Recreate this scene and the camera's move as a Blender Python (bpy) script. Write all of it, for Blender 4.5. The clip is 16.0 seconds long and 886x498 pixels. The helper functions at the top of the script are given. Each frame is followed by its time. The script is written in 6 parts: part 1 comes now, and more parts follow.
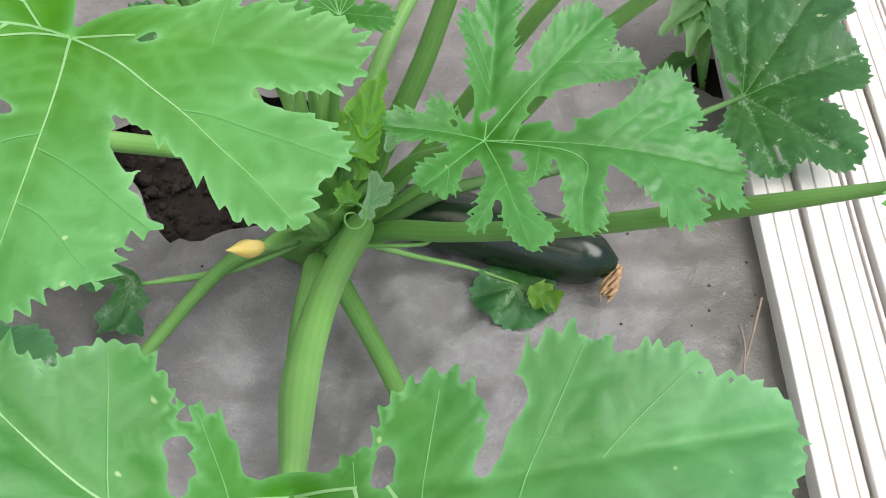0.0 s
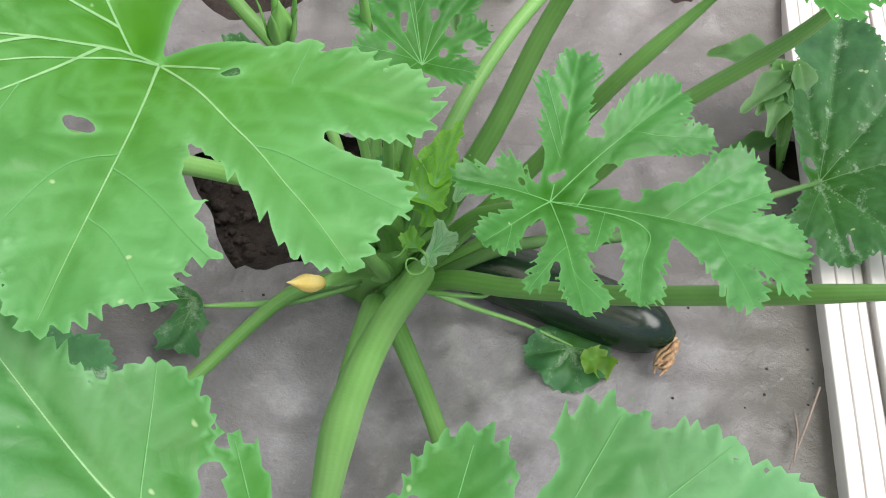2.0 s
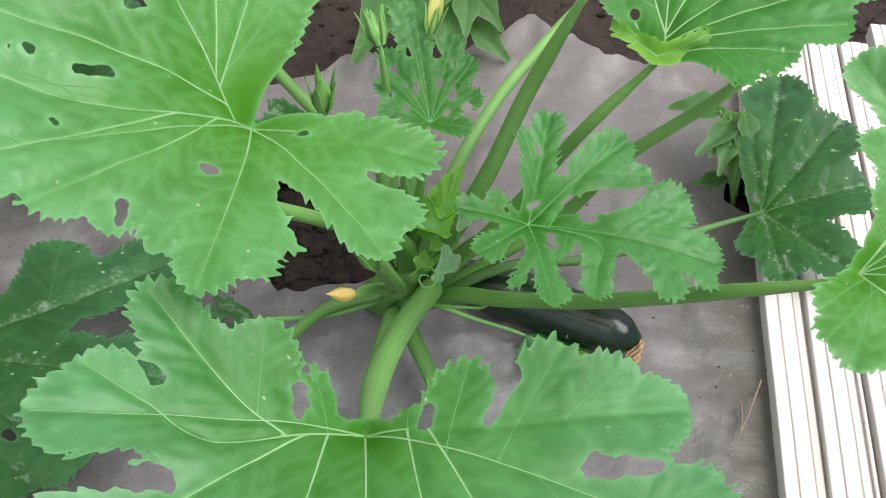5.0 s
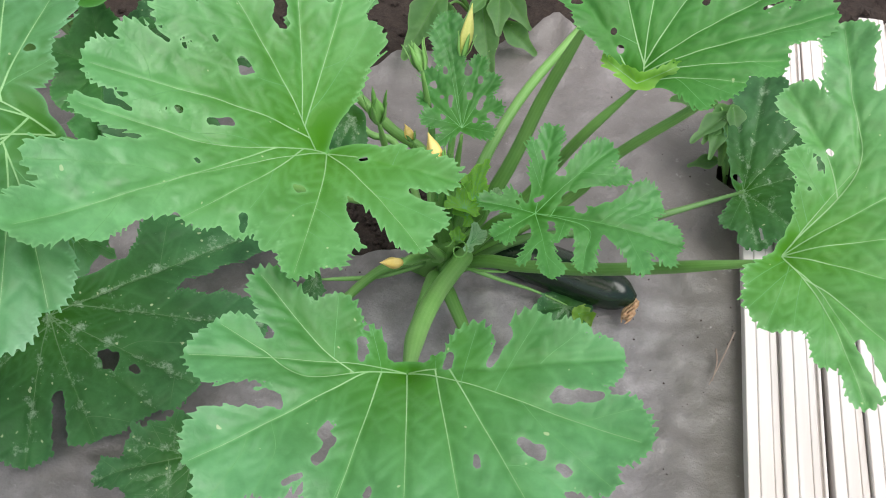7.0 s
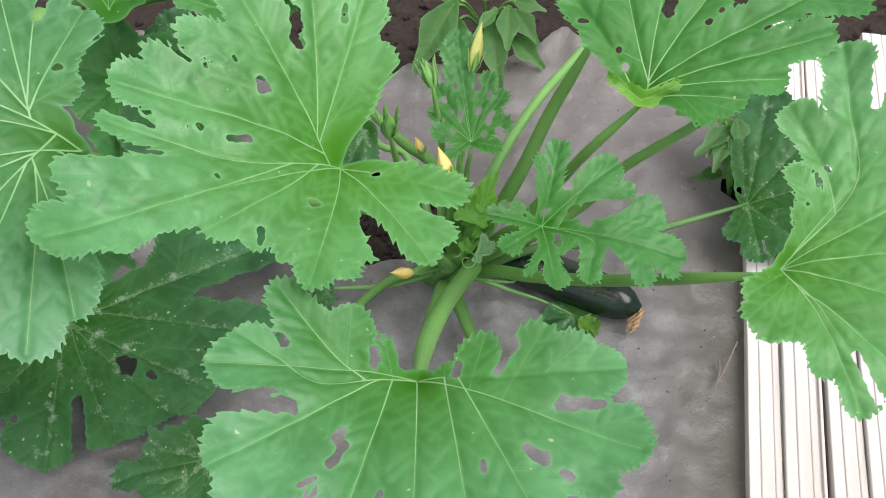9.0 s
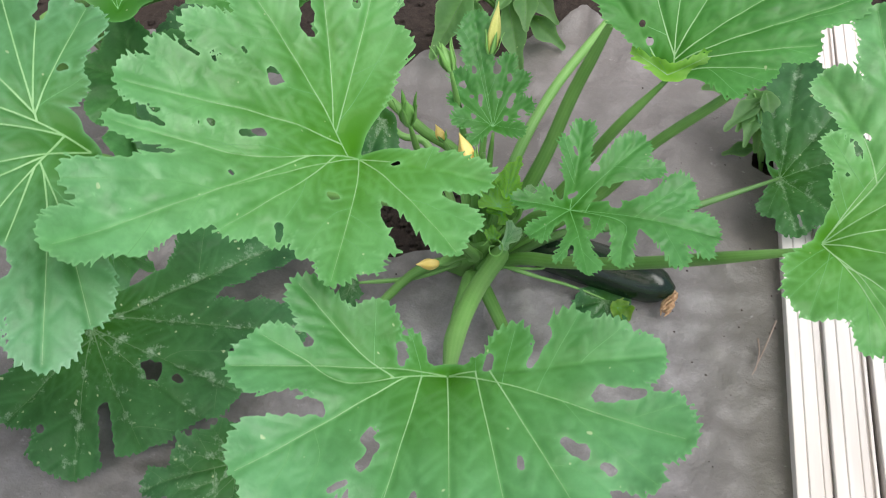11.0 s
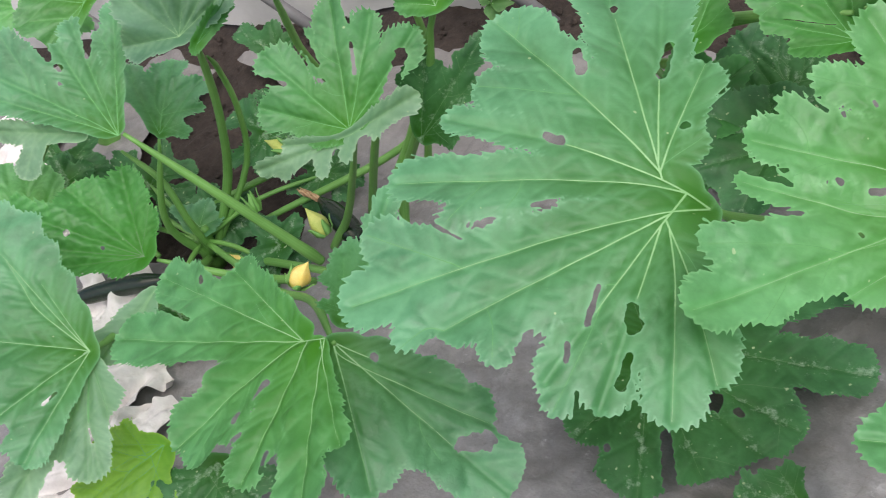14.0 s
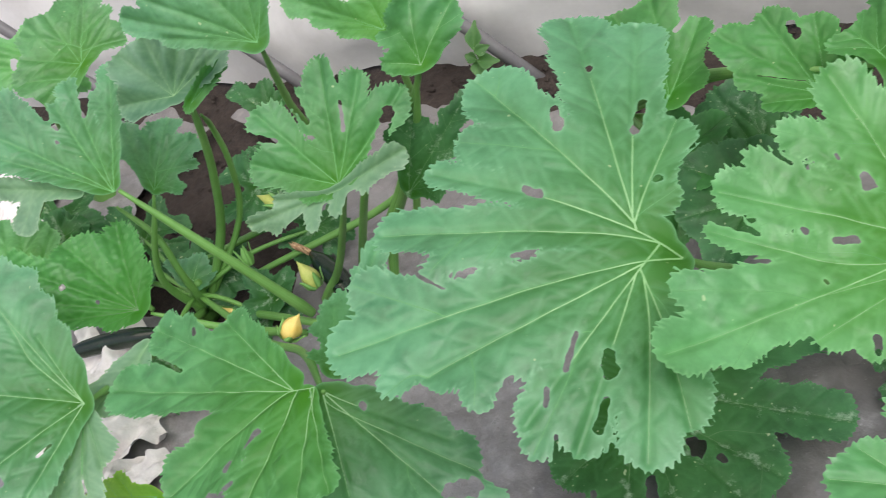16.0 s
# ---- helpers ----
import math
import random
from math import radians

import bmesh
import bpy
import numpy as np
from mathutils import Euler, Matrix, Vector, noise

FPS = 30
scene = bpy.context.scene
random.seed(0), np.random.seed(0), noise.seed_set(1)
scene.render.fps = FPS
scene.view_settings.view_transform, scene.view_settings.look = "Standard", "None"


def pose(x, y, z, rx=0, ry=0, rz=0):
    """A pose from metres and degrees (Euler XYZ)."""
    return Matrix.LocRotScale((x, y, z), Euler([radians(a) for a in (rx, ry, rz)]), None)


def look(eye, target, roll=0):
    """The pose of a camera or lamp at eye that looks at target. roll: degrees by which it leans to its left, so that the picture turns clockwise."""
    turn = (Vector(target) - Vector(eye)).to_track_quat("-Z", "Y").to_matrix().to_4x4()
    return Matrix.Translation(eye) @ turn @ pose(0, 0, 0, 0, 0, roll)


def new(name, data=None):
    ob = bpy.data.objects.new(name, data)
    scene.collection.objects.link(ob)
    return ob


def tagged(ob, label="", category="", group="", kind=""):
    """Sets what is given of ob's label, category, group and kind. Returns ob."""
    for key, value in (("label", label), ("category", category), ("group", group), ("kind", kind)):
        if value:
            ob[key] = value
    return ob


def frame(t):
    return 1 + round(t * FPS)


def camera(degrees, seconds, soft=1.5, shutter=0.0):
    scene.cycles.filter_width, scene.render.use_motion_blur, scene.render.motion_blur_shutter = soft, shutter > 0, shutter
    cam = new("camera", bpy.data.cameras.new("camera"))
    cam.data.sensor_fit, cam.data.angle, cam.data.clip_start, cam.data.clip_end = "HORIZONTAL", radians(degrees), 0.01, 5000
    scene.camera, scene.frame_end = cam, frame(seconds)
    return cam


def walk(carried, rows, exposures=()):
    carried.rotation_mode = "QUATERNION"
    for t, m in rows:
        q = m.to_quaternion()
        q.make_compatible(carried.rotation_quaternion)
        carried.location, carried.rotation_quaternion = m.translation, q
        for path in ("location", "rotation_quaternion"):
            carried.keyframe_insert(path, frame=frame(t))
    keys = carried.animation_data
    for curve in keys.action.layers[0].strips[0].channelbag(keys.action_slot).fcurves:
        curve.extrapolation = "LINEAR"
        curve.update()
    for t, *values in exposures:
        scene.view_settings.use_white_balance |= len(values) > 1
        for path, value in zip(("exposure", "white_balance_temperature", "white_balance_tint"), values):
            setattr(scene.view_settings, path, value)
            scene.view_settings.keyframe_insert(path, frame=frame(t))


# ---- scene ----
cam = camera(46.1, 16.0, soft=1.0, shutter=0.4)
PATH = [
    (0, (0.008, -0.611, 0.791), (0.090, 0.569, -0.822), 5.3),
    (0.5, (0.018, -0.605, 0.790), (0.054, 0.580, -0.821), 5.1),
    (1, (0.014, -0.600, 0.789), (0.021, 0.603, -0.809), 5.8),
    (1.5, (0.013, -0.599, 0.790), (-0.015, 0.624, -0.792), 6.2),
    (2, (0.013, -0.612, 0.797), (-0.041, 0.633, -0.767), 6.2),
    (2.5, (0.010, -0.629, 0.807), (-0.047, 0.646, -0.733), 6.4),
    (3, (0.018, -0.651, 0.813), (-0.036, 0.641, -0.713), 6.4),
    (3.5, (0.017, -0.691, 0.815), (-0.042, 0.642, -0.675), 5.8),
    (4, (0.011, -0.71, 0.83), (-0.045, 0.627, -0.656), 5.7),
    (6.3, (0.058, -0.863, 1.123), (-0.094, 0.374, -0.441), 1.7),
    (6.5, (0.06, -0.878, 1.142), (-0.102, 0.346, -0.431), 1.6),
    (7, (0.058, -0.891, 1.163), (-0.11, 0.319, -0.42), 1.5),
    (7.5, (0.063, -0.894, 1.175), (-0.11, 0.313, -0.411), 0.8),
    (8, (0.054, -0.903, 1.18), (-0.125, 0.311, -0.399), 1.1),
    (8.5, (0.062, -0.907, 1.193), (-0.119, 0.314, -0.381), 1.5),
    (10.8, (0.045, -0.895, 1.176), (-0.177, 0.292, -0.418), -2.5),
    (11, (0.057, -0.886, 1.166), (-0.177, 0.307, -0.423), -3.2),
    (11.5, (0.094, -0.833, 1.172), (-0.394, 0.293, -0.407), -13.2),
    (12, (0.107, -0.822, 1.175), (-0.52, 0.247, -0.395), -18.4),
    (12.5, (0.069, -0.833, 1.191), (-0.71, 0.19, -0.34), -23.9),
    (13, (0.024, -0.842, 1.212), (-0.882, 0.143, -0.274), -27.2),
    (13.5, (-0.025, -0.855, 1.224), (-1.017, 0.092, -0.232), -29.2),
    (14, (-0.054, -0.874, 1.223), (-1.116, 0.039, -0.204), -30.3),
    (14.5, (-0.043, -0.873, 1.242), (-1.14, 0.017, -0.174), -31.7),
    (15, (-0.029, -0.88, 1.244), (-1.094, 0.083, -0.148), -30.0),
    (15.5, (-0.013, -0.88, 1.249), (-1.039, 0.132, -0.138), -28.9),
    (16, (-0.028, -0.888, 1.242), (-1.094, 0.109, -0.126), -29.1),
]
walk(cam, [(t, look(eye, target, roll)) for t, eye, target, roll in PATH], exposures=((0.0, 0.27), (3.0, 0.25), (6.5, 0.03), (10.8, 0.02), (12.0, -0.02), (16.0, -0.03)))
SKY, SUN = 0.15, 3.3

# ---- light ----
world = bpy.data.worlds.new("world")
scene.world = world
world.use_nodes = True
wn = world.node_tree.nodes
sky = wn.new("ShaderNodeTexSky")
sky.sky_type = "NISHITA"
sky.sun_disc = False
sky.sun_elevation, sky.sun_rotation = radians(62), radians(200)
sky.air_density, sky.dust_density, sky.ozone_density = 1.0, 4.0, 1.0
wn["Background"].inputs["Strength"].default_value = SKY
world.node_tree.links.new(sky.outputs["Color"], wn["Background"].inputs["Color"])
sun_data = bpy.data.lights.new("sun", "SUN")
sun_data.energy, sun_data.angle, sun_data.color = SUN, radians(42), (1.0, 0.97, 0.93)
sun = new("sun", sun_data)
sun.matrix_world = look((2.5, -0.5, 4.0), (-0.2, 0.1, 0.0))


# ---- materials ----
def mat(name, build):
    m = bpy.data.materials.new(name)
    m.use_nodes = True
    nt = m.node_tree
    bs = nt.nodes["Principled BSDF"]
    build(nt, bs)
    return m


def node(nt, kind, **inputs):
    n = nt.nodes.new(kind)
    for k, v in inputs.items():
        n.inputs[k.replace("_", " ")].default_value = v
    return n


def noise_of(nt, scale, detail=4.0, rough=0.6, stretch=None, coord="Object"):
    tc = nt.nodes.new("ShaderNodeTexCoord")
    n = node(nt, "ShaderNodeTexNoise", Scale=scale, Detail=detail, Roughness=rough)
    if stretch:
        mp = nt.nodes.new("ShaderNodeMapping")
        mp.inputs["Scale"].default_value = stretch
        nt.links.new(tc.outputs[coord], mp.inputs["Vector"])
        nt.links.new(mp.outputs["Vector"], n.inputs["Vector"])
    else:
        nt.links.new(tc.outputs[coord], n.inputs["Vector"])
    return n


def ramp(nt, src, stops):
    r = nt.nodes.new("ShaderNodeValToRGB")
    els = r.color_ramp.elements
    while len(els) < len(stops):
        els.new(0.5)
    for e, (p, c) in zip(els, stops):
        e.position, e.color = p, (*c, 1.0)
    nt.links.new(src, r.inputs["Fac"])
    return r.outputs["Color"]


def mix(nt, fac, a, b, blend="MIX"):
    m = nt.nodes.new("ShaderNodeMixRGB")
    m.blend_type = blend
    for sock, v in (("Fac", fac), ("Color1", a), ("Color2", b)):
        if isinstance(v, bpy.types.NodeSocket):
            nt.links.new(v, m.inputs[sock])
        elif isinstance(v, tuple):
            m.inputs[sock].default_value = (*v, 1.0)
        else:
            m.inputs[sock].default_value = v
    return m.outputs["Color"]


def bump(nt, bs, src, strength, dist):
    b = node(nt, "ShaderNodeBump", Strength=strength, Distance=dist)
    nt.links.new(src, b.inputs["Height"])
    nt.links.new(b.outputs["Normal"], bs.inputs["Normal"])
    return b


def attr(nt, name):
    n = nt.nodes.new("ShaderNodeAttribute")
    n.attribute_name = name
    return n.outputs["Fac"]


def times(nt, a, k, op="MULTIPLY"):
    n = nt.nodes.new("ShaderNodeMath")
    n.operation = op
    for sock, v in zip(n.inputs, (a, k)):
        if isinstance(v, bpy.types.NodeSocket):
            nt.links.new(v, sock)
        else:
            sock.default_value = v
    return n.outputs["Value"]


def leaf_mat(name, deep, light, spot=0.0, rough=0.5, glow=0.35, spec=0.45, heart=(0.80, 0.82, 0.13)):
    def build(nt, bs):
        n1 = noise_of(nt, 13.0, 4.0)
        n2 = noise_of(nt, 60.0, 4.0)
        n3 = noise_of(nt, 420.0, 2.0)
        base = ramp(nt, n1.outputs["Fac"], [(0.36, tuple(c * 0.80 for c in deep)), (0.64, tuple(c * 1.06 for c in light))])
        base = mix(nt, 0.34, base, ramp(nt, n2.outputs["Fac"], [(0.3, tuple(c * 0.55 for c in deep)), (0.7, light)]))
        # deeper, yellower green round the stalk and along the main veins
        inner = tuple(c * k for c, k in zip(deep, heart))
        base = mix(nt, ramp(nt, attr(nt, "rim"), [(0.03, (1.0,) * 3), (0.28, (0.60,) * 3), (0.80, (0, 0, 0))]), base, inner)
        base = mix(nt, times(nt, attr(nt, "vein"), 0.14), base, (light[0] * 1.05, light[1] * 1.05, light[2] * 0.45))
        base = mix(nt, times(nt, attr(nt, "fine"), 0.16), base, (light[0] * 1.5, light[1] * 1.3, light[2] * 1.3))
        base = mix(nt, times(nt, attr(nt, "edge"), 0.5), base, (light[0] * 1.7, light[1] * 1.35, light[2] * 1.5))
        if spot:
            n4 = noise_of(nt, 34.0, 7.0, 0.8)
            fac = times(nt, n4.outputs["Fac"], times(nt, attr(nt, "vein"), 0.15), "ADD")
            base = mix(nt, ramp(nt, fac, [(0.64, (0, 0, 0)), (0.76, (spot,) * 3)]), base, (0.34, 0.46, 0.33))
        n6 = noise_of(nt, 120.0, 1.0, 0.4)
        base = mix(nt, ramp(nt, n6.outputs["Fac"], [(0.735 if spot else 0.785, (0, 0, 0)), (0.775 if spot else 0.82, (0.6,) * 3)]), base, (0.45, 0.55, 0.32))
        info = nt.nodes.new("ShaderNodeObjectInfo")
        hsv = nt.nodes.new("ShaderNodeHueSaturation")
        mr = node(nt, "ShaderNodeMapRange", To_Min=0.88, To_Max=1.14)
        nt.links.new(info.outputs["Random"], mr.inputs["Value"])
        nt.links.new(mr.outputs["Result"], hsv.inputs["Value"])
        nt.links.new(base, hsv.inputs["Color"])
        col = hsv.outputs["Color"]
        nt.links.new(col, bs.inputs["Base Color"])
        nt.links.new(ramp(nt, n2.outputs["Fac"], [(0.3, (rough - 0.07,) * 3), (0.7, (rough + 0.10,) * 3)]), bs.inputs["Roughness"])
        gloss = ramp(nt, attr(nt, "rim"), [(0.05, (spec * 0.35,) * 3), (0.6, (spec * 1.15,) * 3)])
        nt.links.new(gloss, bs.inputs["Specular IOR Level"])
        # fine network of small veins
        tc = nt.nodes.new("ShaderNodeTexCoord")
        vo = node(nt, "ShaderNodeTexVoronoi", Scale=130.0)
        vo.feature = "DISTANCE_TO_EDGE"
        nt.links.new(tc.outputs["Object"], vo.inputs["Vector"])
        h = mix(nt, 0.45, ramp(nt, vo.outputs["Distance"], [(0.0, (0, 0, 0)), (0.3, (1, 1, 1))]), n3.outputs["Fac"])
        bump(nt, bs, h, 0.32, 0.0008)
        # soft swellings between the side veins
        swell = node(nt, "ShaderNodeBump", Strength=0.4, Distance=0.010)
        n7 = noise_of(nt, 22.0, 0.6, 0.3)
        nt.links.new(n7.outputs["Fac"], swell.inputs["Height"])
        nt.links.new(swell.outputs["Normal"], bs.inputs["Normal"].links[0].from_node.inputs["Normal"])
        tr = nt.nodes.new("ShaderNodeBsdfTranslucent")
        nt.links.new(mix(nt, 1.0, col, (1.5, 1.7, 0.7), "MULTIPLY"), tr.inputs["Color"])
        ms = nt.nodes.new("ShaderNodeMixShader")
        ms.inputs["Fac"].default_value = glow
        out = nt.nodes["Material Output"]
        nt.links.new(bs.outputs["BSDF"], ms.inputs[1])
        nt.links.new(tr.outputs["BSDF"], ms.inputs[2])
        nt.links.new(ms.outputs["Shader"], out.inputs["Surface"])
    return mat(name, build)


def plain_mat(name, dark, light, scale, rough=0.5, bump_d=0.001, stretch=None, fine=None, spec=0.4):
    def build(nt, bs):
        n1 = noise_of(nt, scale, 5.0, 0.65, stretch)
        n2 = noise_of(nt, fine or scale * 9, 4.0, 0.7, stretch)
        col = ramp(nt, n1.outputs["Fac"], [(0.3, dark), (0.7, light)])
        col = mix(nt, 0.25, col, ramp(nt, n2.outputs["Fac"], [(0.3, tuple(c * 0.7 for c in dark)), (0.7, light)]))
        nt.links.new(col, bs.inputs["Base Color"])
        bs.inputs["Roughness"].default_value = rough
        bs.inputs["Specular IOR Level"].default_value = spec
        bump(nt, bs, n2.outputs["Fac"], 0.5, bump_d)
    return mat(name, build)


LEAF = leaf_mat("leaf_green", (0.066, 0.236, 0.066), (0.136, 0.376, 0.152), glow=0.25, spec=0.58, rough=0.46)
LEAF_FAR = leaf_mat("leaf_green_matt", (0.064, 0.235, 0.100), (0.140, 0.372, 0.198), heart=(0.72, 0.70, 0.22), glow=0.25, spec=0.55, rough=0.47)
# spotted mature leaves; its dark tone also paints the shade on low inner leaves
LEAF_DARK = leaf_mat("leaf_mature_and_shaded", (0.022, 0.098, 0.033), (0.058, 0.188, 0.068), 0.62, 0.5, 0.12, 0.28)
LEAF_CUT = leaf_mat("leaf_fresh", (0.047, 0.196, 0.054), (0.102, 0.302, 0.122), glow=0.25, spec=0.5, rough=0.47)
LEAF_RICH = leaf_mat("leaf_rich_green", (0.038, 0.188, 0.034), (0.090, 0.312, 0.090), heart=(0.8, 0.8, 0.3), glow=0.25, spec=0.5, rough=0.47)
# darker copy of the leaf green, with the shade under larger leaves painted in
LEAF_SHADED = leaf_mat("leaf_shaded_green", (0.030, 0.150, 0.030), (0.070, 0.255, 0.070), heart=(0.6, 0.62, 0.5), glow=0.2, spec=0.4, rough=0.5)
LEAF_YOUNG = leaf_mat("leaf_young", (0.10, 0.30, 0.030), (0.18, 0.43, 0.075), heart=(1.2, 1.1, 0.8))
LEAF_YELLOW = leaf_mat("leaf_yellowing", (0.11, 0.29, 0.03), (0.20, 0.38, 0.055), heart=(1, 1, 1))
LEAF_BLUE = leaf_mat("leaf_blue_green", (0.080, 0.200, 0.125), (0.200, 0.350, 0.250), heart=(1, 1, 1), spec=0.5)
LEAF_GREY = leaf_mat("leaf_underside", (0.16, 0.33, 0.20), (0.27, 0.46, 0.31), heart=(1, 1, 1))
WEED_LEAF = leaf_mat("weed_leaf", (0.055, 0.16, 0.045), (0.115, 0.255, 0.095), heart=(1, 1, 1), rough=0.55, spec=0.35)
VEIN = plain_mat("vein_pale", (0.18, 0.40, 0.14), (0.31, 0.53, 0.25), 40, 0.5, 0.0004)
VEIN_FINE = plain_mat("vein_fine", (0.11, 0.34, 0.095), (0.16, 0.42, 0.14), 40, 0.5, 0.0004)
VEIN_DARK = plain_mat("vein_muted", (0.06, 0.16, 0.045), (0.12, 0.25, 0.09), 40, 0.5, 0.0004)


def stalk_build(dark, light, pale):
    def build(nt, bs):
        n1 = noise_of(nt, 9.0, 5.0, 0.65)
        n2 = noise_of(nt, 300.0, 4.0, 0.7)
        col = ramp(nt, n1.outputs["Fac"], [(0.3, dark), (0.7, light)])
        col = mix(nt, times(nt, attr(nt, "rib"), 0.16), col, pale)
        col = mix(nt, ramp(nt, n2.outputs["Fac"], [(0.62, (0, 0, 0)), (0.72, (0.35,) * 3)]), col, pale)
        nt.links.new(col, bs.inputs["Base Color"])
        bs.inputs["Roughness"].default_value = 0.5
        bump(nt, bs, n2.outputs["Fac"], 0.5, 0.0006)
    return build


STALK = mat("petiole_green", stalk_build((0.088, 0.240, 0.038), (0.150, 0.335, 0.076), (0.26, 0.46, 0.16)))
STALK_DULL = mat("petiole_dull", stalk_build((0.055, 0.150, 0.035), (0.10, 0.22, 0.06), (0.17, 0.30, 0.11)))
STALK_PALE = mat("petiole_pale", stalk_build((0.135, 0.345, 0.066), (0.205, 0.43, 0.115), (0.36, 0.56, 0.24)))
PETAL = plain_mat("petal_yellow", (0.82, 0.56, 0.09), (0.90, 0.72, 0.28), 50, 0.5, 0.0005)
PETAL_GREEN = plain_mat("petal_green_yellow", (0.36, 0.46, 0.08), (0.62, 0.62, 0.20), 50, 0.5, 0.0005)
DRY = plain_mat("dried_flower", (0.30, 0.13, 0.05), (0.80, 0.56, 0.34), 160, 0.8, 0.0012)


def fruit_build(nt, bs):
    n1 = noise_of(nt, 260.0, 3.0, 0.6)
    n2 = noise_of(nt, 14.0, 3.0, 0.6, (1, 1, 6))
    col = ramp(nt, n2.outputs["Fac"], [(0.3, (0.004, 0.012, 0.006)), (0.7, (0.012, 0.032, 0.014))])
    col = mix(nt, ramp(nt, n1.outputs["Fac"], [(0.64, (0, 0, 0)), (0.75, (0.35,) * 3)]), col, (0.10, 0.18, 0.08))
    nt.links.new(col, bs.inputs["Base Color"])
    bs.inputs["Roughness"].default_value = 0.25
    bump(nt, bs, n2.outputs["Fac"], 0.12, 0.0006)


FRUIT = mat("fruit_skin", fruit_build)


def film_build(nt, bs):
    n0 = noise_of(nt, 2.6, 3.0, 0.55)
    n1 = noise_of(nt, 5.0, 6.0, 0.68)
    n2 = noise_of(nt, 19.0, 7.0, 0.72)
    n3 = noise_of(nt, 150.0, 5.0, 0.7)
    n5 = noise_of(nt, 21.0, 6.0, 0.72, (1.0, 1.7, 1.0))
    col = ramp(nt, n1.outputs["Fac"], [(0.36, (0.150, 0.138, 0.138)), (0.5, (0.258, 0.245, 0.250)), (0.64, (0.365, 0.350, 0.357))])
    col = mix(nt, 0.5, col, ramp(nt, n2.outputs["Fac"], [(0.38, (0.135, 0.128, 0.126)), (0.52, (0.240, 0.226, 0.230)), (0.66, (0.44, 0.42, 0.427))]))
    # broad dull and brownish patches, wiped pale streaks, dust and grit
    col = mix(nt, ramp(nt, n0.outputs["Fac"], [(0.40, (0.7,) * 3), (0.60, (0, 0, 0))]), col, (0.125, 0.117, 0.112))
    col = mix(nt, ramp(nt, n5.outputs["Fac"], [(0.60, (0, 0, 0)), (0.74, (0.4,) * 3)]), col, (0.44, 0.42, 0.425))
    col = mix(nt, ramp(nt, n3.outputs["Fac"], [(0.58, (0, 0, 0)), (0.72, (0.45,) * 3)]), col, (0.12, 0.095, 0.08))
    # mud washed along the foot of the slats
    tc = nt.nodes.new("ShaderNodeTexCoord")
    sep = nt.nodes.new("ShaderNodeSeparateXYZ")
    nt.links.new(tc.outputs["Object"], sep.inputs["Vector"])
    foot = times(nt, sep.outputs["X"], times(nt, n1.outputs["Fac"], 0.22), "ADD")
    col = mix(nt, ramp(nt, foot, [(0.31, (0, 0, 0)), (0.43, (0.80,) * 3)]), col, (0.080, 0.076, 0.058))
    # shade of the greenery, painted as a darker tone on the film's far side
    far_shade = times(nt, sep.outputs["Y"], times(nt, n1.outputs["Fac"], 0.30), "ADD")
    col = mix(nt, ramp(nt, far_shade, [(0.14, (0, 0, 0)), (0.34, (0.6,) * 3)]), col, (0.155, 0.142, 0.136))
    # pale scuffs and scratches, with the highlights of small creases painted into the colour
    n6 = noise_of(nt, 38.0, 8.0, 0.78, (1.0, 1.5, 1.0))
    col = mix(nt, ramp(nt, n6.outputs["Fac"], [(0.62, (0, 0, 0)), (0.72, (0.5,) * 3)]), col, (0.60, 0.585, 0.59))
    nt.links.new(col, bs.inputs["Base Color"])
    nt.links.new(ramp(nt, n2.outputs["Fac"], [(0.3, (0.50,) * 3), (0.7, (0.26,) * 3)]), bs.inputs["Roughness"])
    bs.inputs["Specular IOR Level"].default_value = 0.6
    bump(nt, bs, n2.outputs["Fac"], 0.55, 0.010)


FILM = mat("mulch_film_grey", film_build)


def soil_build(nt, bs):
    n1 = noise_of(nt, 9.0, 6.0, 0.7)
    n2 = noise_of(nt, 70.0, 6.0, 0.75)
    n3 = noise_of(nt, 260.0, 3.0, 0.7)
    col = ramp(nt, n1.outputs["Fac"], [(0.3, (0.018, 0.012, 0.010)), (0.7, (0.060, 0.042, 0.034))])
    col = mix(nt, 0.4, col, ramp(nt, n2.outputs["Fac"], [(0.35, (0.012, 0.008, 0.007)), (0.7, (0.10, 0.075, 0.06))]))
    col = mix(nt, ramp(nt, n3.outputs["Fac"], [(0.68, (0, 0, 0)), (0.74, (0.6,) * 3)]), col, (0.20, 0.17, 0.14))
    nt.links.new(col, bs.inputs["Base Color"])
    bs.inputs["Roughness"].default_value = 0.92
    bump(nt, bs, n2.outputs["Fac"], 0.9, 0.012)


SOIL = mat("soil_dark", soil_build)


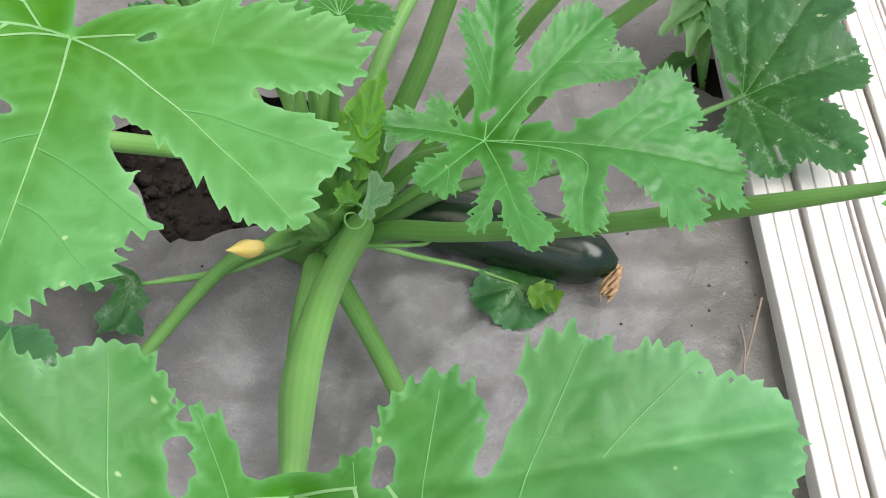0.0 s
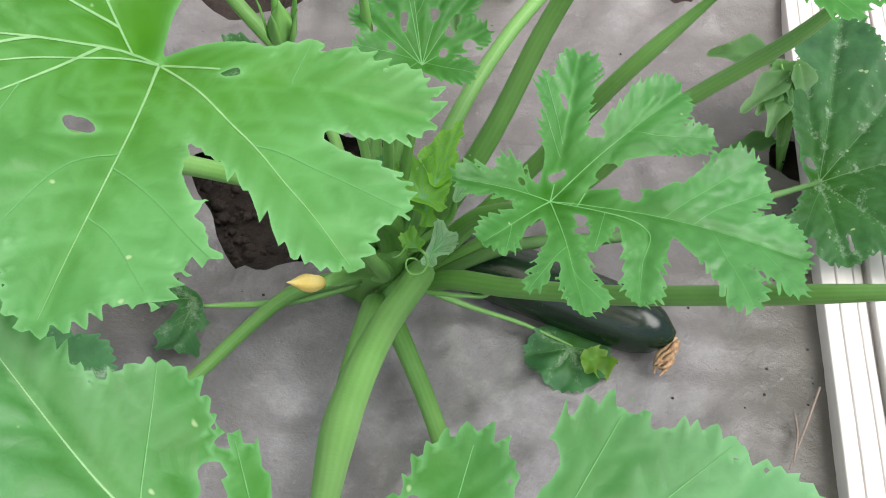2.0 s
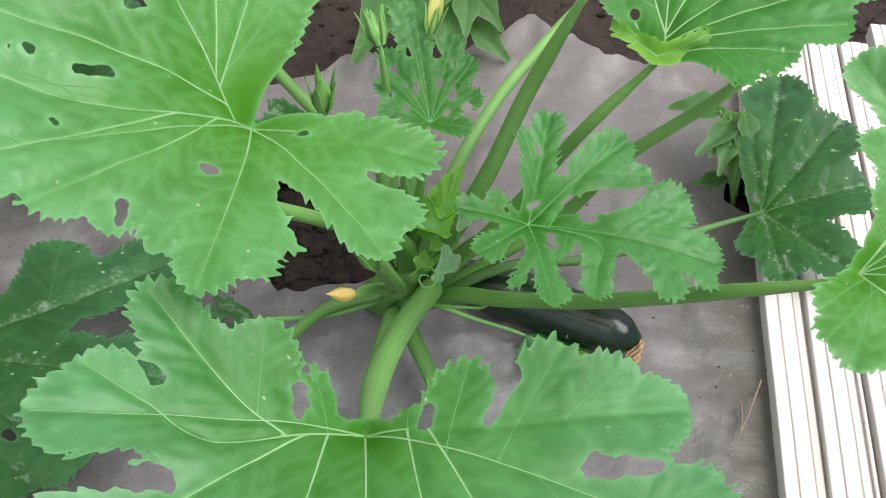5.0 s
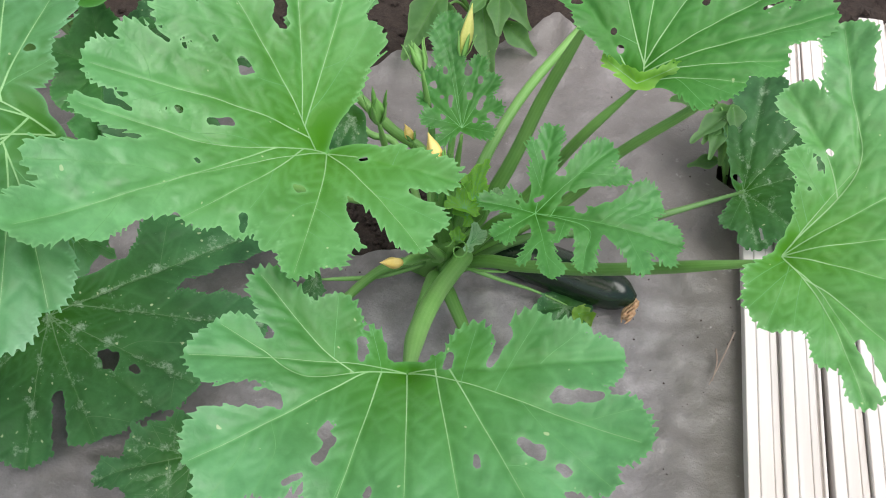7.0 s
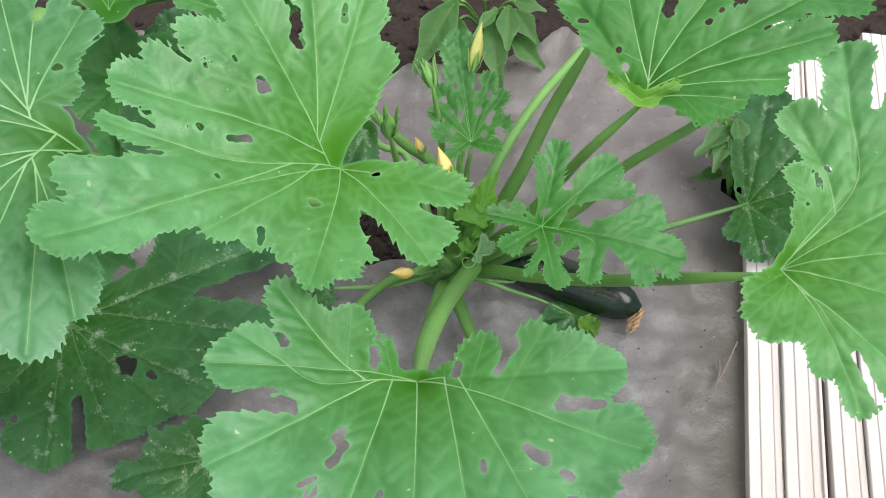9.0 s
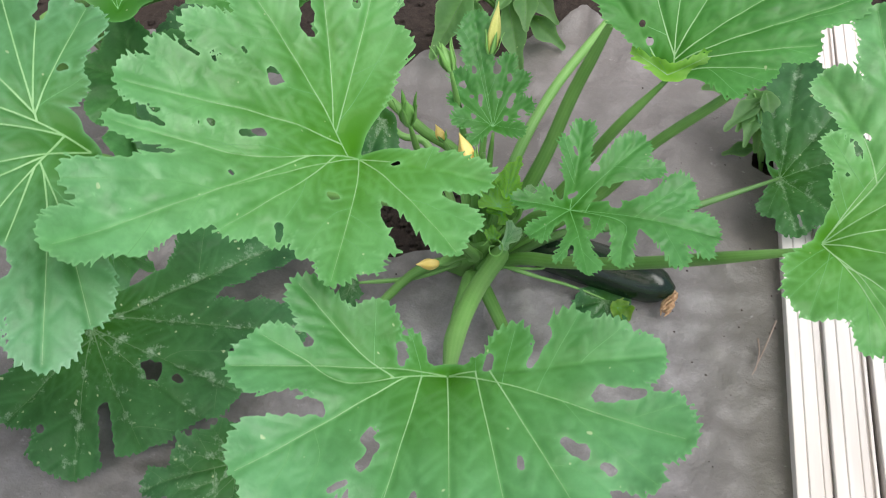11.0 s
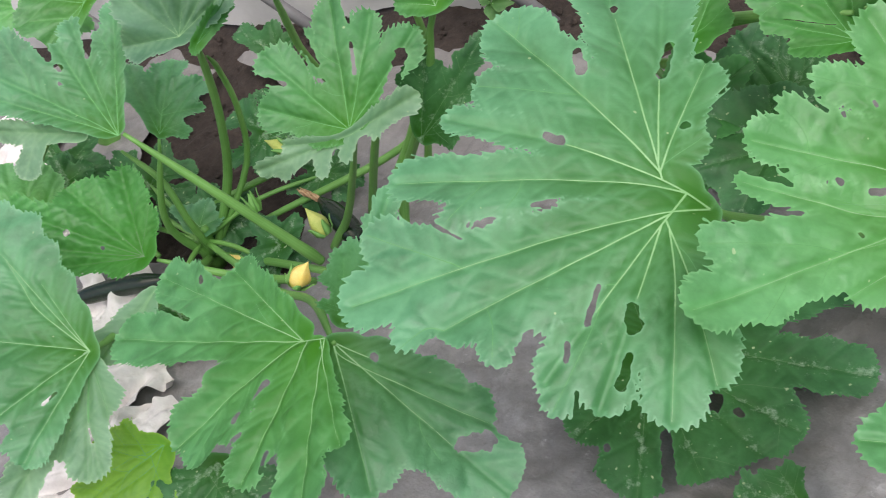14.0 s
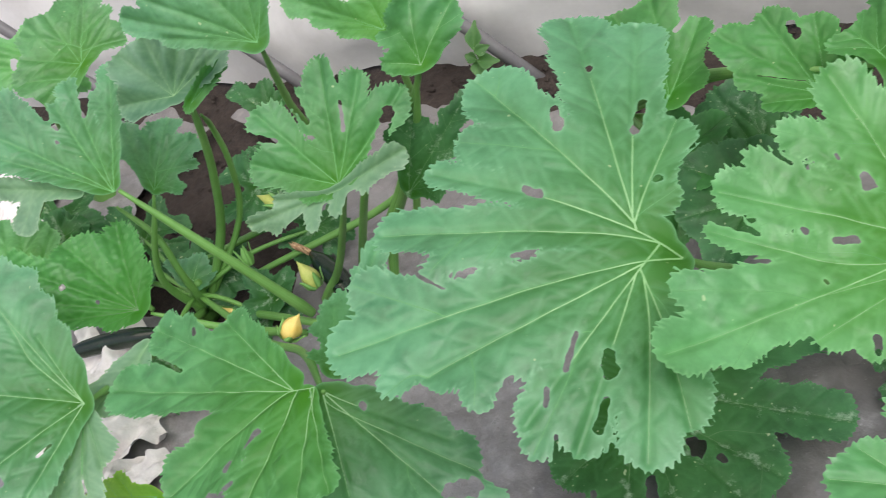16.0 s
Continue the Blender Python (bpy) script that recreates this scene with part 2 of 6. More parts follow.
def slat_build(nt, bs):
    n1 = noise_of(nt, 3.0, 4.0, 0.6, (6, 0.5, 6))
    n2 = noise_of(nt, 40.0, 5.0, 0.7, (3, 0.12, 3))
    n3 = noise_of(nt, 55.0, 4.0, 0.7)
    col = ramp(nt, n1.outputs["Fac"], [(0.3, (0.57, 0.525, 0.49)), (0.7, (0.77, 0.735, 0.705))])
    col = mix(nt, ramp(nt, n2.outputs["Fac"], [(0.60, (0, 0, 0)), (0.78, (0.6,) * 3)]), col, (0.52, 0.44, 0.41))
    col = mix(nt, ramp(nt, n3.outputs["Fac"], [(0.70, (0, 0, 0)), (0.78, (0.5,) * 3)]), col, (0.45, 0.38, 0.34))
    nt.links.new(col, bs.inputs["Base Color"])
    bs.inputs["Roughness"].default_value = 0.45
    bump(nt, bs, n2.outputs["Fac"], 0.25, 0.0006)


SLAT = mat("white_profile", slat_build)
CURTAIN = plain_mat("side_film_white", (0.68, 0.655, 0.645), (0.86, 0.84, 0.83), 2.5, 0.35, 0.004, (1, 1, 1), 14)
LITTER = plain_mat("crumpled_film_pale", (0.56, 0.51, 0.495), (0.90, 0.87, 0.855), 12, 0.35, 0.006, (1, 1, 1), 40)
PIPE = plain_mat("pipe_grey", (0.13, 0.125, 0.13), (0.21, 0.20, 0.205), 12, 0.45, 0.0005)
STRAW = plain_mat("straw", (0.20, 0.15, 0.12), (0.33, 0.27, 0.23), 40, 0.8, 0.0005)


# ---- helpers for shapes ----
def part(name, data, material, parent, label=""):
    if isinstance(data, bmesh.types.BMesh):
        me = bpy.data.meshes.new(name)
        data.to_mesh(me)
        data.free()
    else:
        me = data
    if not me.materials:
        me.materials.append(material)
    for p in me.polygons:
        p.use_smooth = True
    ob = new(name, me)
    if parent:
        ob.parent = parent
        if parent.type == "EMPTY":
            ob.matrix_parent_inverse = Matrix.Translation(-parent.location)
    if label:
        ob["label"] = label
    return ob


def mesh_of(name, verts, faces):
    me = bpy.data.meshes.new(name)
    me.from_pydata([tuple(map(float, v)) for v in verts], [], faces)
    me.update()
    return me


def sheet(name, field, height, box, h):
    """A thin sheet over the part of the box where field(x, y) > 0, cut cleanly along the field's zero line."""
    x0, y0, x1, y1 = box
    nx, ny = int((x1 - x0) / h) + 2, int((y1 - y0) / h) + 2
    gx, gy = np.meshgrid(x0 + h * np.arange(nx), y0 + h * np.arange(ny), indexing="ij")
    f = field(gx, gy)
    f[np.abs(f) < 1e-7] = 1e-7
    ids, pts, faces = {}, [], []
    fl = f.ravel()
    px, py = gx.ravel(), gy.ravel()
    inside = fl > 0

    def corner(a):
        if a not in ids:
            ids[a] = len(pts)
            pts.append((px[a], py[a]))
        return ids[a]

    def cut(a, b):
        key = (a, b) if a < b else (b, a)
        if key not in ids:
            s = fl[a] / (fl[a] - fl[b])
            s = min(max(s, 0.06), 0.94)
            ids[key] = len(pts)
            pts.append((px[a] + s * (px[b] - px[a]), py[a] + s * (py[b] - py[a])))
        return ids[key]

    m = inside.reshape(nx, ny)
    some = m[:-1, :-1] | m[1:, :-1] | m[:-1, 1:] | m[1:, 1:]
    full = m[:-1, :-1] & m[1:, :-1] & m[:-1, 1:] & m[1:, 1:]
    for i, j in zip(*np.nonzero(some)):
        a, b, c, d = i * ny + j, (i + 1) * ny + j, (i + 1) * ny + j + 1, i * ny + j + 1
        if full[i, j]:
            faces.append((corner(a), corner(b), corner(c), corner(d)))
            continue
        ring, poly = (a, b, c, d), []
        for k in range(4):
            p, q = ring[k], ring[(k + 1) % 4]
            if inside[p]:
                poly.append(corner(p))
            if inside[p] != inside[q]:
                poly.append(cut(p, q))
        if len(poly) >= 3:
            faces.append(tuple(poly))
    xy = np.array(pts)
    z = height(xy[:, 0], xy[:, 1])
    return mesh_of(name, np.column_stack([xy, z]), faces)


def glide(points, n):
    """A smooth line of n points through the given ones."""
    p = [Vector(q) for q in points]
    p = [2 * p[0] - p[1]] + p + [2 * p[-1] - p[-2]]
    out, segs = [], len(p) - 3
    for i in range(n):
        s = i / (n - 1) * segs
        k = min(int(s), segs - 1)
        u = s - k
        a, b, c, d = p[k:k + 4]
        out.append(0.5 * (2 * b + (c - a) * u + (2 * a - 5 * b + 4 * c - d) * u * u + (3 * b - 3 * c + d - a) * u ** 3))
    return out


def tube_mesh(name, points, radii, sides=12, rings=18, ribs=0.0, flat=1.0, hollow=0.0):
    """A round or ribbed tube along a smooth line; radii are spread evenly along it."""
    line = glide(points, rings)
    verts, faces = [], []
    side = None
    for i, c in enumerate(line):
        ahead = (line[min(i + 1, rings - 1)] - line[max(i - 1, 0)]).normalized()
        if side is None:
            side = ahead.cross(Vector((0, 0, 1)) if abs(ahead.z) < 0.9 else Vector((1, 0, 0))).normalized()
        side = (side - ahead * side.dot(ahead)).normalized()
        up = side.cross(ahead)
        s = i / (rings - 1) * (len(radii) - 1)
        k = min(int(s), len(radii) - 2)
        r = radii[k] + (radii[k + 1] - radii[k]) * (s - k)
        for j in range(sides):
            a = 2 * math.pi * j / sides
            q = r * (1 + (ribs if j % 2 else -ribs))
            verts.append(c + side * (q * math.cos(a)) + up * (q * flat * math.sin(a)))
    for i in range(rings - 1):
        for j in range(sides):
            a, b = i * sides + j, i * sides + (j + 1) % sides
            faces.append((a, b, b + sides, a + sides))
    faces.append(tuple(range(sides))[::-1])
    faces.append(tuple((rings - 1) * sides + j for j in range(sides)))
    return mesh_of(name, verts, faces)


def leaf(plant, centre, normal, bones, side=(), cuts=(), material=None, vein=None, droop=0.10, fold=0.17, wave=0.012,
         tooth=0.0095, thick=0.85, h=0.0026, seed=1, label="", name="leaf", web=0.006, bite=0.62, ruffle=0.0, fringe=False, cup=0.0, funnel=0.0, spread=0.6):
    """A lobed, toothed blade round the end of its stalk, in the plane of normal. bones and side: the veins with the width
    of blade that each carries, (x0, y0, x1, y1, half width at its start, half width near its tip), in centimetres.
    cuts: the same for notches and holes."""
    rs = np.random.RandomState(seed)
    n = Vector(normal).normalized()
    u = (Vector((1, 0, 0)) - n * n.x).normalized()
    v = n.cross(u)
    side = list(side)
    for x0, y0, x1, y1, r0, r1 in bones if fringe else ():
        le, w = math.hypot(x1, y1), r1 / 0.62
        c, s = x1 / le, y1 / le
        for f, sd in ((0.40, -1), (0.46, 1), (0.66, 1), (0.72, -1)):
            q = w * (1.15 if f < 0.6 else 0.85)
            side.append((c * le * f, s * le * f, c * (le * f + q) - s * sd * q, s * (le * f + q) + c * sd * q, 0.40 * q, 0.30 * q))
    ribs = np.array(list(bones) + side, float) / 100
    gaps = np.array(list(cuts), float).reshape(-1, 6) / 100
    big = float(np.hypot(ribs[:, 2], ribs[:, 3]).max())
    phase = rs.uniform(0, 1, len(ribs))

    def along(rib, x, y):
        x0, y0, x1, y1, r0, r1 = rib
        le = math.hypot(x1 - x0, y1 - y0) or 1e-6
        c, s = (x1 - x0) / le, (y1 - y0) / le
        al, ac = (x - x0) * c + (y - y0) * s, -(x - x0) * s + (y - y0) * c
        return al, ac, max(le - r1, 0.15 * le)

    def field(x, y):
        best = np.full(x.shape, -9.0)
        for i, rib in enumerate(ribs):
            al, ac, le = along(rib, x, y)
            t = np.clip(al / le, 0, 1)
            q = (al - 0.9 * np.abs(ac)) / tooth + phase[i] + 0.45 * np.sin(al * 95 + 7 * phase[i])
            saw = (q - np.floor(q)) - 0.5
            w = rib[4] + (rib[5] - rib[4]) * t ** spread + bite * tooth * saw * np.clip(t * 3 - 0.6, 0, 1) * (0.9 + 0.45 * np.sin(al * 310 + ac * 170 + 20 * phase[i]))
            w = w * (1 + 0.07 * np.sin(al * 130 + 9 * phase[i]))
            g = w - np.hypot(al - le * t, ac)
            hh = np.clip(0.5 + 0.5 * (best - g) / web, 0, 1)
            best = g * (1 - hh) + best * hh + web * hh * (1 - hh)
        for rib in gaps:
            al, ac, le = along(rib, x, y)
            t = np.clip(al / le, 0, 1)
            g = np.hypot(al - le * t, ac) - (rib[4] + (rib[5] - rib[4]) * t) * (0.94 + 0.16 * np.sin(al * 420 + ac * 300) + 0.08 * np.sin(al * 900 - ac * 760))
            best = np.minimum(best, g)
        return best

    p1, p2 = rs.uniform(0, 6.28, 2)
    twist = rs.uniform(-0.24, 0.24, len(ribs))
    quilt = 0.0015 * min(1.0, big / 0.12)
    puck = np.column_stack([rs.uniform(0.0002, 0.0007, 7), rs.uniform(-150, 150, 7), rs.uniform(-150, 150, 7), rs.uniform(0, 6.28, 7)])
    start = np.hypot(ribs[:, 0], ribs[:, 1])
    size = np.hypot(ribs[:, 2] - ribs[:, 0], ribs[:, 3] - ribs[:, 1])
    main = (start < 0.42 * big) & (size > 0.33 * big)

    # main veins leave the stalk's end or branch off one another; side veins branch off the main ones
    runs, lines = [], []

    def branch_from(x, y):
        best = (math.hypot(x, y), 0.0, 0.0)
        for q in lines:
            d = np.hypot(q[:, 0] - x, q[:, 1] - y)
            k = int(d.argmin())
            best = min(best, (float(d[k]), float(q[k, 0]), float(q[k, 1])))
        return best[1:]

    for i in sorted(range(len(ribs)), key=lambda k: (not main[k], -start[k])):
        x0, y0, x1, y1 = ribs[i][:4]
        k0 = 0.75 if main[i] else 1.0
        fx, fy = (0.0, 0.0) if main[i] and (start[i] < 0.02 or not lines) else branch_from(x0 * k0, y0 * k0)
        ex, ey = fx + (x1 - fx) * 0.97, fy + (y1 - fy) * 0.97
        mx, my = x0 + (x1 - x0) * 0.5, y0 + (y1 - y0) * 0.5
        path = [(0, 0), (x0, y0), (mx, my), (ex, ey)] if not lines and start[i] > 0.012 else [(fx, fy), (0.4 * fx + 0.6 * mx, 0.4 * fy + 0.6 * my), (ex, ey)]
        runs.append((bool(main[i]), path))
        lines.append(np.array(glide([(p[0], p[1], 0) for p in path], 24))[:, :2])
    twigs = []
    for k, (is_main, path) in enumerate(runs):
        q = lines[k]
        reach0 = size.max() * (0.16 if is_main else 0.08)
        for t in (0.2, 0.33, 0.46, 0.59, 0.72, 0.85) if is_main else (0.35, 0.6, 0.8):
            for sd in (-1, 1):
                j = min(max(int((t + rs.uniform(-0.05, 0.05)) * 23), 1), 22)
                a1 = math.atan2(q[j + 1, 1] - q[j - 1, 1], q[j + 1, 0] - q[j - 1, 0])
                a2 = a1 + sd * radians(45 + rs.uniform(-8, 8))
                reach = reach0 * rs.uniform(0.7, 1.2)
                twigs.append((q[j, 0], q[j, 1], q[j, 0] + math.cos(a2) * reach, q[j, 1] + math.sin(a2) * reach))
    spans = [0, 4, 8, 12, 16, 20, 23]
    cut_up = [np.column_stack([q[spans[:-1]], q[spans[1:]]]) for q in lines]
    lines_main = np.vstack([q for q, (m_, p_) in zip(cut_up, runs) if m_] + [[[0, 0, 1e-6, 0]]])
    lines_small = np.vstack([q for q, (m_, p_) in zip(cut_up, runs) if not m_] + [np.array(twigs).reshape(-1, 4)] + [[[0, 0, 1e-6, 0]]])

    def from_veins(x, y, main_only):
        """Distance to the nearest main vein, or to the nearest small one."""
        q = lines_main if main_only else lines_small
        dx, dy = q[:, 2] - q[:, 0], q[:, 3] - q[:, 1]
        px, py = np.asarray(x, float)[:, None] - q[:, 0], np.asarray(y, float)[:, None] - q[:, 1]
        t = np.clip((px * dx + py * dy) / (dx * dx + dy * dy + 1e-12), 0, 1)
        return np.sqrt(((px - t * dx) ** 2 + (py - t * dy) ** 2).min(1))

    def height(x, y):
        r = np.hypot(x, y)
        th = np.arctan2(y, x)
        t = r / big
        near = from_veins(x, y, True)
        small = np.minimum(near, from_veins(x, y, False))
        # the blade dips to a funnel round the end of its stalk
        z = -droop * big * t ** 2 + cup * r * r + funnel * (1 - np.exp(-r / 0.045)) + fold * np.minimum(near, 0.05) * np.clip(t * 3, 0, 1)
        z = z + wave * t ** 2 * (np.sin(5 * th + p1) + 0.6 * np.sin(9 * th + p2 + 6 * t))
        z = z - 0.0022 * np.exp(-(near / 0.004) ** 2) - quilt * np.exp(-(small / 0.0045) ** 2)
        num, den = np.zeros(x.shape), np.full(x.shape, 1e-9)
        for rib, tw in zip(ribs[main], twist[main]):
            al, ac, le = along(rib, x, y)
            wt = np.exp(-np.hypot(al - np.clip(al, 0, le), ac) / 0.012)
            num, den = num + wt * tw * ac * np.clip(al / le, 0, 1), den + wt
        z = z + num / den
        if ruffle:
            z = z + ruffle * np.minimum(t, 1) * (np.sin(x * 430 + p1) * np.sin(y * 390 + p2) + 0.6 * np.sin(11 * th + p2))
        for k in range(7):
            z = z + puck[k, 0] * np.sin(x * puck[k, 1] + y * puck[k, 2] + puck[k, 3])
        return z

    lo = np.minimum(ribs[:, :2], ribs[:, 2:4]).min(0) - 0.012 - 0.5 * ribs[:, 4:].max()
    hi = np.maximum(ribs[:, :2], ribs[:, 2:4]).max(0) + 0.012 + 0.5 * ribs[:, 4:].max()
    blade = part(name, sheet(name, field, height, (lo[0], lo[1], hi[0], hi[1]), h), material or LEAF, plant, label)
    co = np.empty(len(blade.data.vertices) * 3, np.float32)
    blade.data.vertices.foreach_get("co", co)
    cx, cy = co[0::3], co[1::3]
    near = from_veins(cx, cy, True)
    for key, val in (("rim", np.hypot(cx, cy) / big), ("vein", np.exp(-near / 0.011)), ("fine", np.exp(-(from_veins(cx, cy, False) / 0.0022) ** 2)), ("edge", np.exp(-np.clip(field(cx, cy), 0, 1) / 0.0017))):
        blade.data.attributes.new(key, "FLOAT", "POINT").data.foreach_set("value", val.astype(np.float32))
    m = Matrix((u, v, n)).transposed().to_4x4()
    m.translation = Vector(centre)
    blade.matrix_basis = m
    vs, fs, kinds = [], [], []

    def strip(pts, w0, w1, steps, kind=0):
        line = np.array(glide([(p[0], p[1], 0) for p in pts], steps))
        xs, ys = line[:, 0], line[:, 1]
        ins = field(xs, ys) > 0.0008
        ins[:2] = True
        keep = steps if ins.all() else int(np.argmin(ins))
        if keep < 3:
            return
        xs, ys, t = xs[:keep], ys[:keep], np.linspace(0, 1, steps)[:keep]
        dx, dy = np.gradient(xs), np.gradient(ys)
        le = np.hypot(dx, dy) + 1e-9
        ox, oy = -dy / le, dx / le
        w = w0 + (w1 - w0) * t
        base = len(vs)
        for sgn, lift in ((-1, 0.0005), (0, 0.0006 + 0.25 * w0), (1, 0.0005)):
            xx, yy = xs + ox * w * sgn, ys + oy * w * sgn
            vs.extend(zip(xx, yy, height(xx, yy) + lift))
        for k in range(keep - 1):
            for row in (0, 1):
                a = base + row * keep + k
                fs.append((a, a + 1, a + keep + 1, a + keep))
                kinds.append(kind)

    fine = min(1.0, 0.35 + big / 0.35)
    for is_main, path in runs:
        if is_main:
            strip(path, 0.00098 * fine * thick, 0.00014 * thick, 34)
        else:
            strip(path, 0.00040 * fine * thick, 0.00014, 16, 1)
    me = mesh_of("vein", vs, fs)
    me.materials.append(vein or VEIN)
    me.materials.append(vein or VEIN_FINE)
    me.polygons.foreach_set("material_index", kinds)
    part("vein", me, VEIN, blade, "pale raised leaf veins")
    return blade


def petiole(plant, points, r0=0.013, r1=0.008, material=None, name="petiole", ribs=0.012, label=""):
    sides, rings = (26, 24) if r0 > 0.006 else (12, 16)
    me = tube_mesh(name, points, (r0 * 0.8, r0, (r0 + r1) / 2, (r0 + 2 * r1) / 3, r1, r1 * 0.45), sides, rings, ribs)
    me.attributes.new("rib", "FLOAT", "POINT").data.foreach_set("value", [float(k % 2) for k in range(sides)] * rings)
    return part(name, me, material or STALK, plant, label)


def thing(name, place, label, category, group="", kind=""):
    ob = new(name)
    ob.empty_display_size = 0.05
    ob.location = place
    bpy.context.view_layer.update()
    return tagged(ob, label, category, group, kind)



# ---- ground, mulch film, soil ----
def lumps(x, y, s, seed):
    out = np.zeros(x.shape)
    for i, (px, py) in enumerate(zip(x.ravel(), y.ravel())):
        out.ravel()[i] = noise.fractal(Vector((px * s + seed, py * s, seed)), 1.0, 2.0, 4)
    return out


def far_edge(x):
    y = np.interp(x, (-2.4, -0.6, -0.26, -0.16, 0.01, 0.05, 0.22, 0.31, 0.40), (0.24, 0.36, 0.30, 0.372, 0.44, 0.475, 0.432, 0.488, 0.53))
    return y + 0.012 * np.sin(x * 23.0 + 1.0)


def in_poly(x, y, pts):
    """Distance inside a convex outline, counter-clockwise."""
    d = np.full(x.shape, 9.0)
    for (ax, ay), (bx, by) in zip(pts, pts[1:] + pts[:1]):
        le = math.hypot(bx - ax, by - ay)
        d = np.minimum(d, ((bx - ax) * (y - ay) - (by - ay) * (x - ax)) / le)
    return d


PLANT_HOLE = [(-0.206, -0.041), (-0.05, 0.01), (-0.045, 0.10), (-0.10, 0.150), (-0.185, 0.150), (-0.250, 0.130), (-0.285, 0.085)]
HOLE_C = [(0.312, 0.190), (0.345, 0.170), (0.350, 0.240), (0.325, 0.225)]
HOLE_B = [(-1.58, -0.24), (-1.22, -0.20), (-1.28, 0.0), (-1.40, 0.20), (-1.72, 0.30), (-1.80, 0.05)]


def film_field(x, y):
    f = far_edge(x) - y + 0.012 * np.sin(x * 60) * np.sin(x * 23)
    wob = 0.006 * np.sin(x * 70 + 1) * np.cos(y * 55)
    f = np.minimum(f, -in_poly(x, y, PLANT_HOLE) + wob)
    f = np.minimum(f, -in_poly(x, y, HOLE_B) + wob)
    f = np.minimum(f, -in_poly(x, y, HOLE_C) + wob)
    f = np.minimum(f, 0.42 - x)
    return np.minimum(f, np.minimum(x + 2.4, y + 1.4))


def film_height(x, y):
    z = 0.006 + 0.012 * lumps(x, y, 3.0, 4.0) + 0.0035 * lumps(x, y, 24.0, 2.0)
    crease = 1 - np.abs(lumps(x, y, 5.0, 9.0)) * 3.2
    z = z + 0.009 * np.clip(crease, 0, 1) ** 3
    crease = 1 - np.abs(lumps(x * 1.0, y * 1.7, 11.0, 19.0)) * 3.0
    z = z + 0.0045 * np.clip(crease, 0, 1) ** 2
    z = 0.004 + (z - 0.004) * np.clip((0.37 - x) / 0.10, 0.05, 1)
    edge = np.clip(1 - (far_edge(x) - y) / 0.10, 0, 1)
    return z + 0.03 * edge ** 2 * (1 + np.sin(x * 26)) * 0.5


film = part("mulch_film", sheet("mulch_film", film_field, film_height, (-2.4, -1.4, 0.43, 0.75), 0.0095), FILM, None)
tagged(film, "dull grey plastic mulch film, wrinkled and dusty, over the bed", "mulch film", kind="structure")


def ground_height(x, y):
    near = np.exp(-((x + 0.6) ** 2 + (y - 0.4) ** 2) / 2.0)
    return -0.028 + (0.018 * lumps(x, y, 7.0, 1.0) + 0.010 * lumps(x, y, 26.0, 3.0)) * np.clip(near * 2, 0.15, 1)


ground = part("ground", sheet("ground", lambda x, y: np.ones(x.shape), ground_height, (-2.9, -2.4, 1.6, 2.2), 0.018), SOIL, None)
tagged(ground, "dark brown crumbly garden soil", "soil", kind="structure")
outer = part("ground", sheet("ground", lambda x, y: np.ones(x.shape), lambda x, y: 0 * x - 0.06, (-60, -60, 60, 60), 6.0), SOIL, None)
tagged(outer, "bare dark soil beyond the bed", "soil", kind="structure")


def clod(r, seed):
    bm = bmesh.new()
    bmesh.ops.create_icosphere(bm, subdivisions=2, radius=r)
    for vtx in bm.verts:
        vtx.co *= 1 + 0.75 * noise.fractal(vtx.co * (1.1 / r) + Vector((seed, 0, 0)), 1.0, 2.0, 3)
        vtx.co.z *= 0.7
    me = bpy.data.meshes.new("soil_clod")
    bm.to_mesh(me)
    bm.free()
    me.materials.append(SOIL)
    return me


verts, faces = [], []
rnd = random.Random(5)
balls = [clod(1.0, k * 3.1) for k in range(4)]
for k in range(1900):
    if k < 500:
        x, y = rnd.uniform(-0.28, -0.05), rnd.uniform(-0.05, 0.17)
    elif k < 720:
        x, y = rnd.uniform(-1.75, -1.25), rnd.uniform(-0.22, 0.28)
    else:
        x = rnd.uniform(-1.9, 1.0)
        y = 0.40 + 0.07 * x + rnd.uniform(0.0, 0.35)
    r = rnd.choice((0.0012, 0.0016, 0.002, 0.003, 0.004, 0.006))
    me = balls[k % 4]
    a = rnd.uniform(0, 6.28)
    base = len(verts)
    for vtx in me.vertices:
        c = vtx.co
        verts.append((x + r * (c.x * math.cos(a) - c.y * math.sin(a)), y + r * (c.x * math.sin(a) + c.y * math.cos(a)), -0.022 + r * c.z))
    faces.extend(tuple(base + i for i in p.vertices) for p in me.polygons)
clods = part("soil_clods", mesh_of("soil_clods", verts, faces), SOIL, None)
tagged(clods, "small clods and stones of dark soil", "soil", kind="stuff")

# grit and crumbs scattered on the film
verts, faces = [], []
for k in range(170):
    x, y = rnd.uniform(-1.0, 0.33), rnd.uniform(-0.75, 0.36)
    if k % 3 == 0:
        x, y = rnd.uniform(0.2, 0.34), rnd.uniform(-0.6, 0.3)
    if in_poly(np.array([x]), np.array([y]), PLANT_HOLE)[0] > 0:
        continue
    r = rnd.choice((0.0005, 0.0006, 0.0008, 0.0012))
    z = float(film_height(np.array([x]), np.array([y]))[0])
    base = len(verts)
    me = balls[k % 4]
    verts.extend((x + r * c.co.x, y + r * c.co.y, z + r * 0.4 + r * c.co.z) for c in me.vertices)
    faces.extend(tuple(base + i for i in p.vertices) for p in me.polygons)
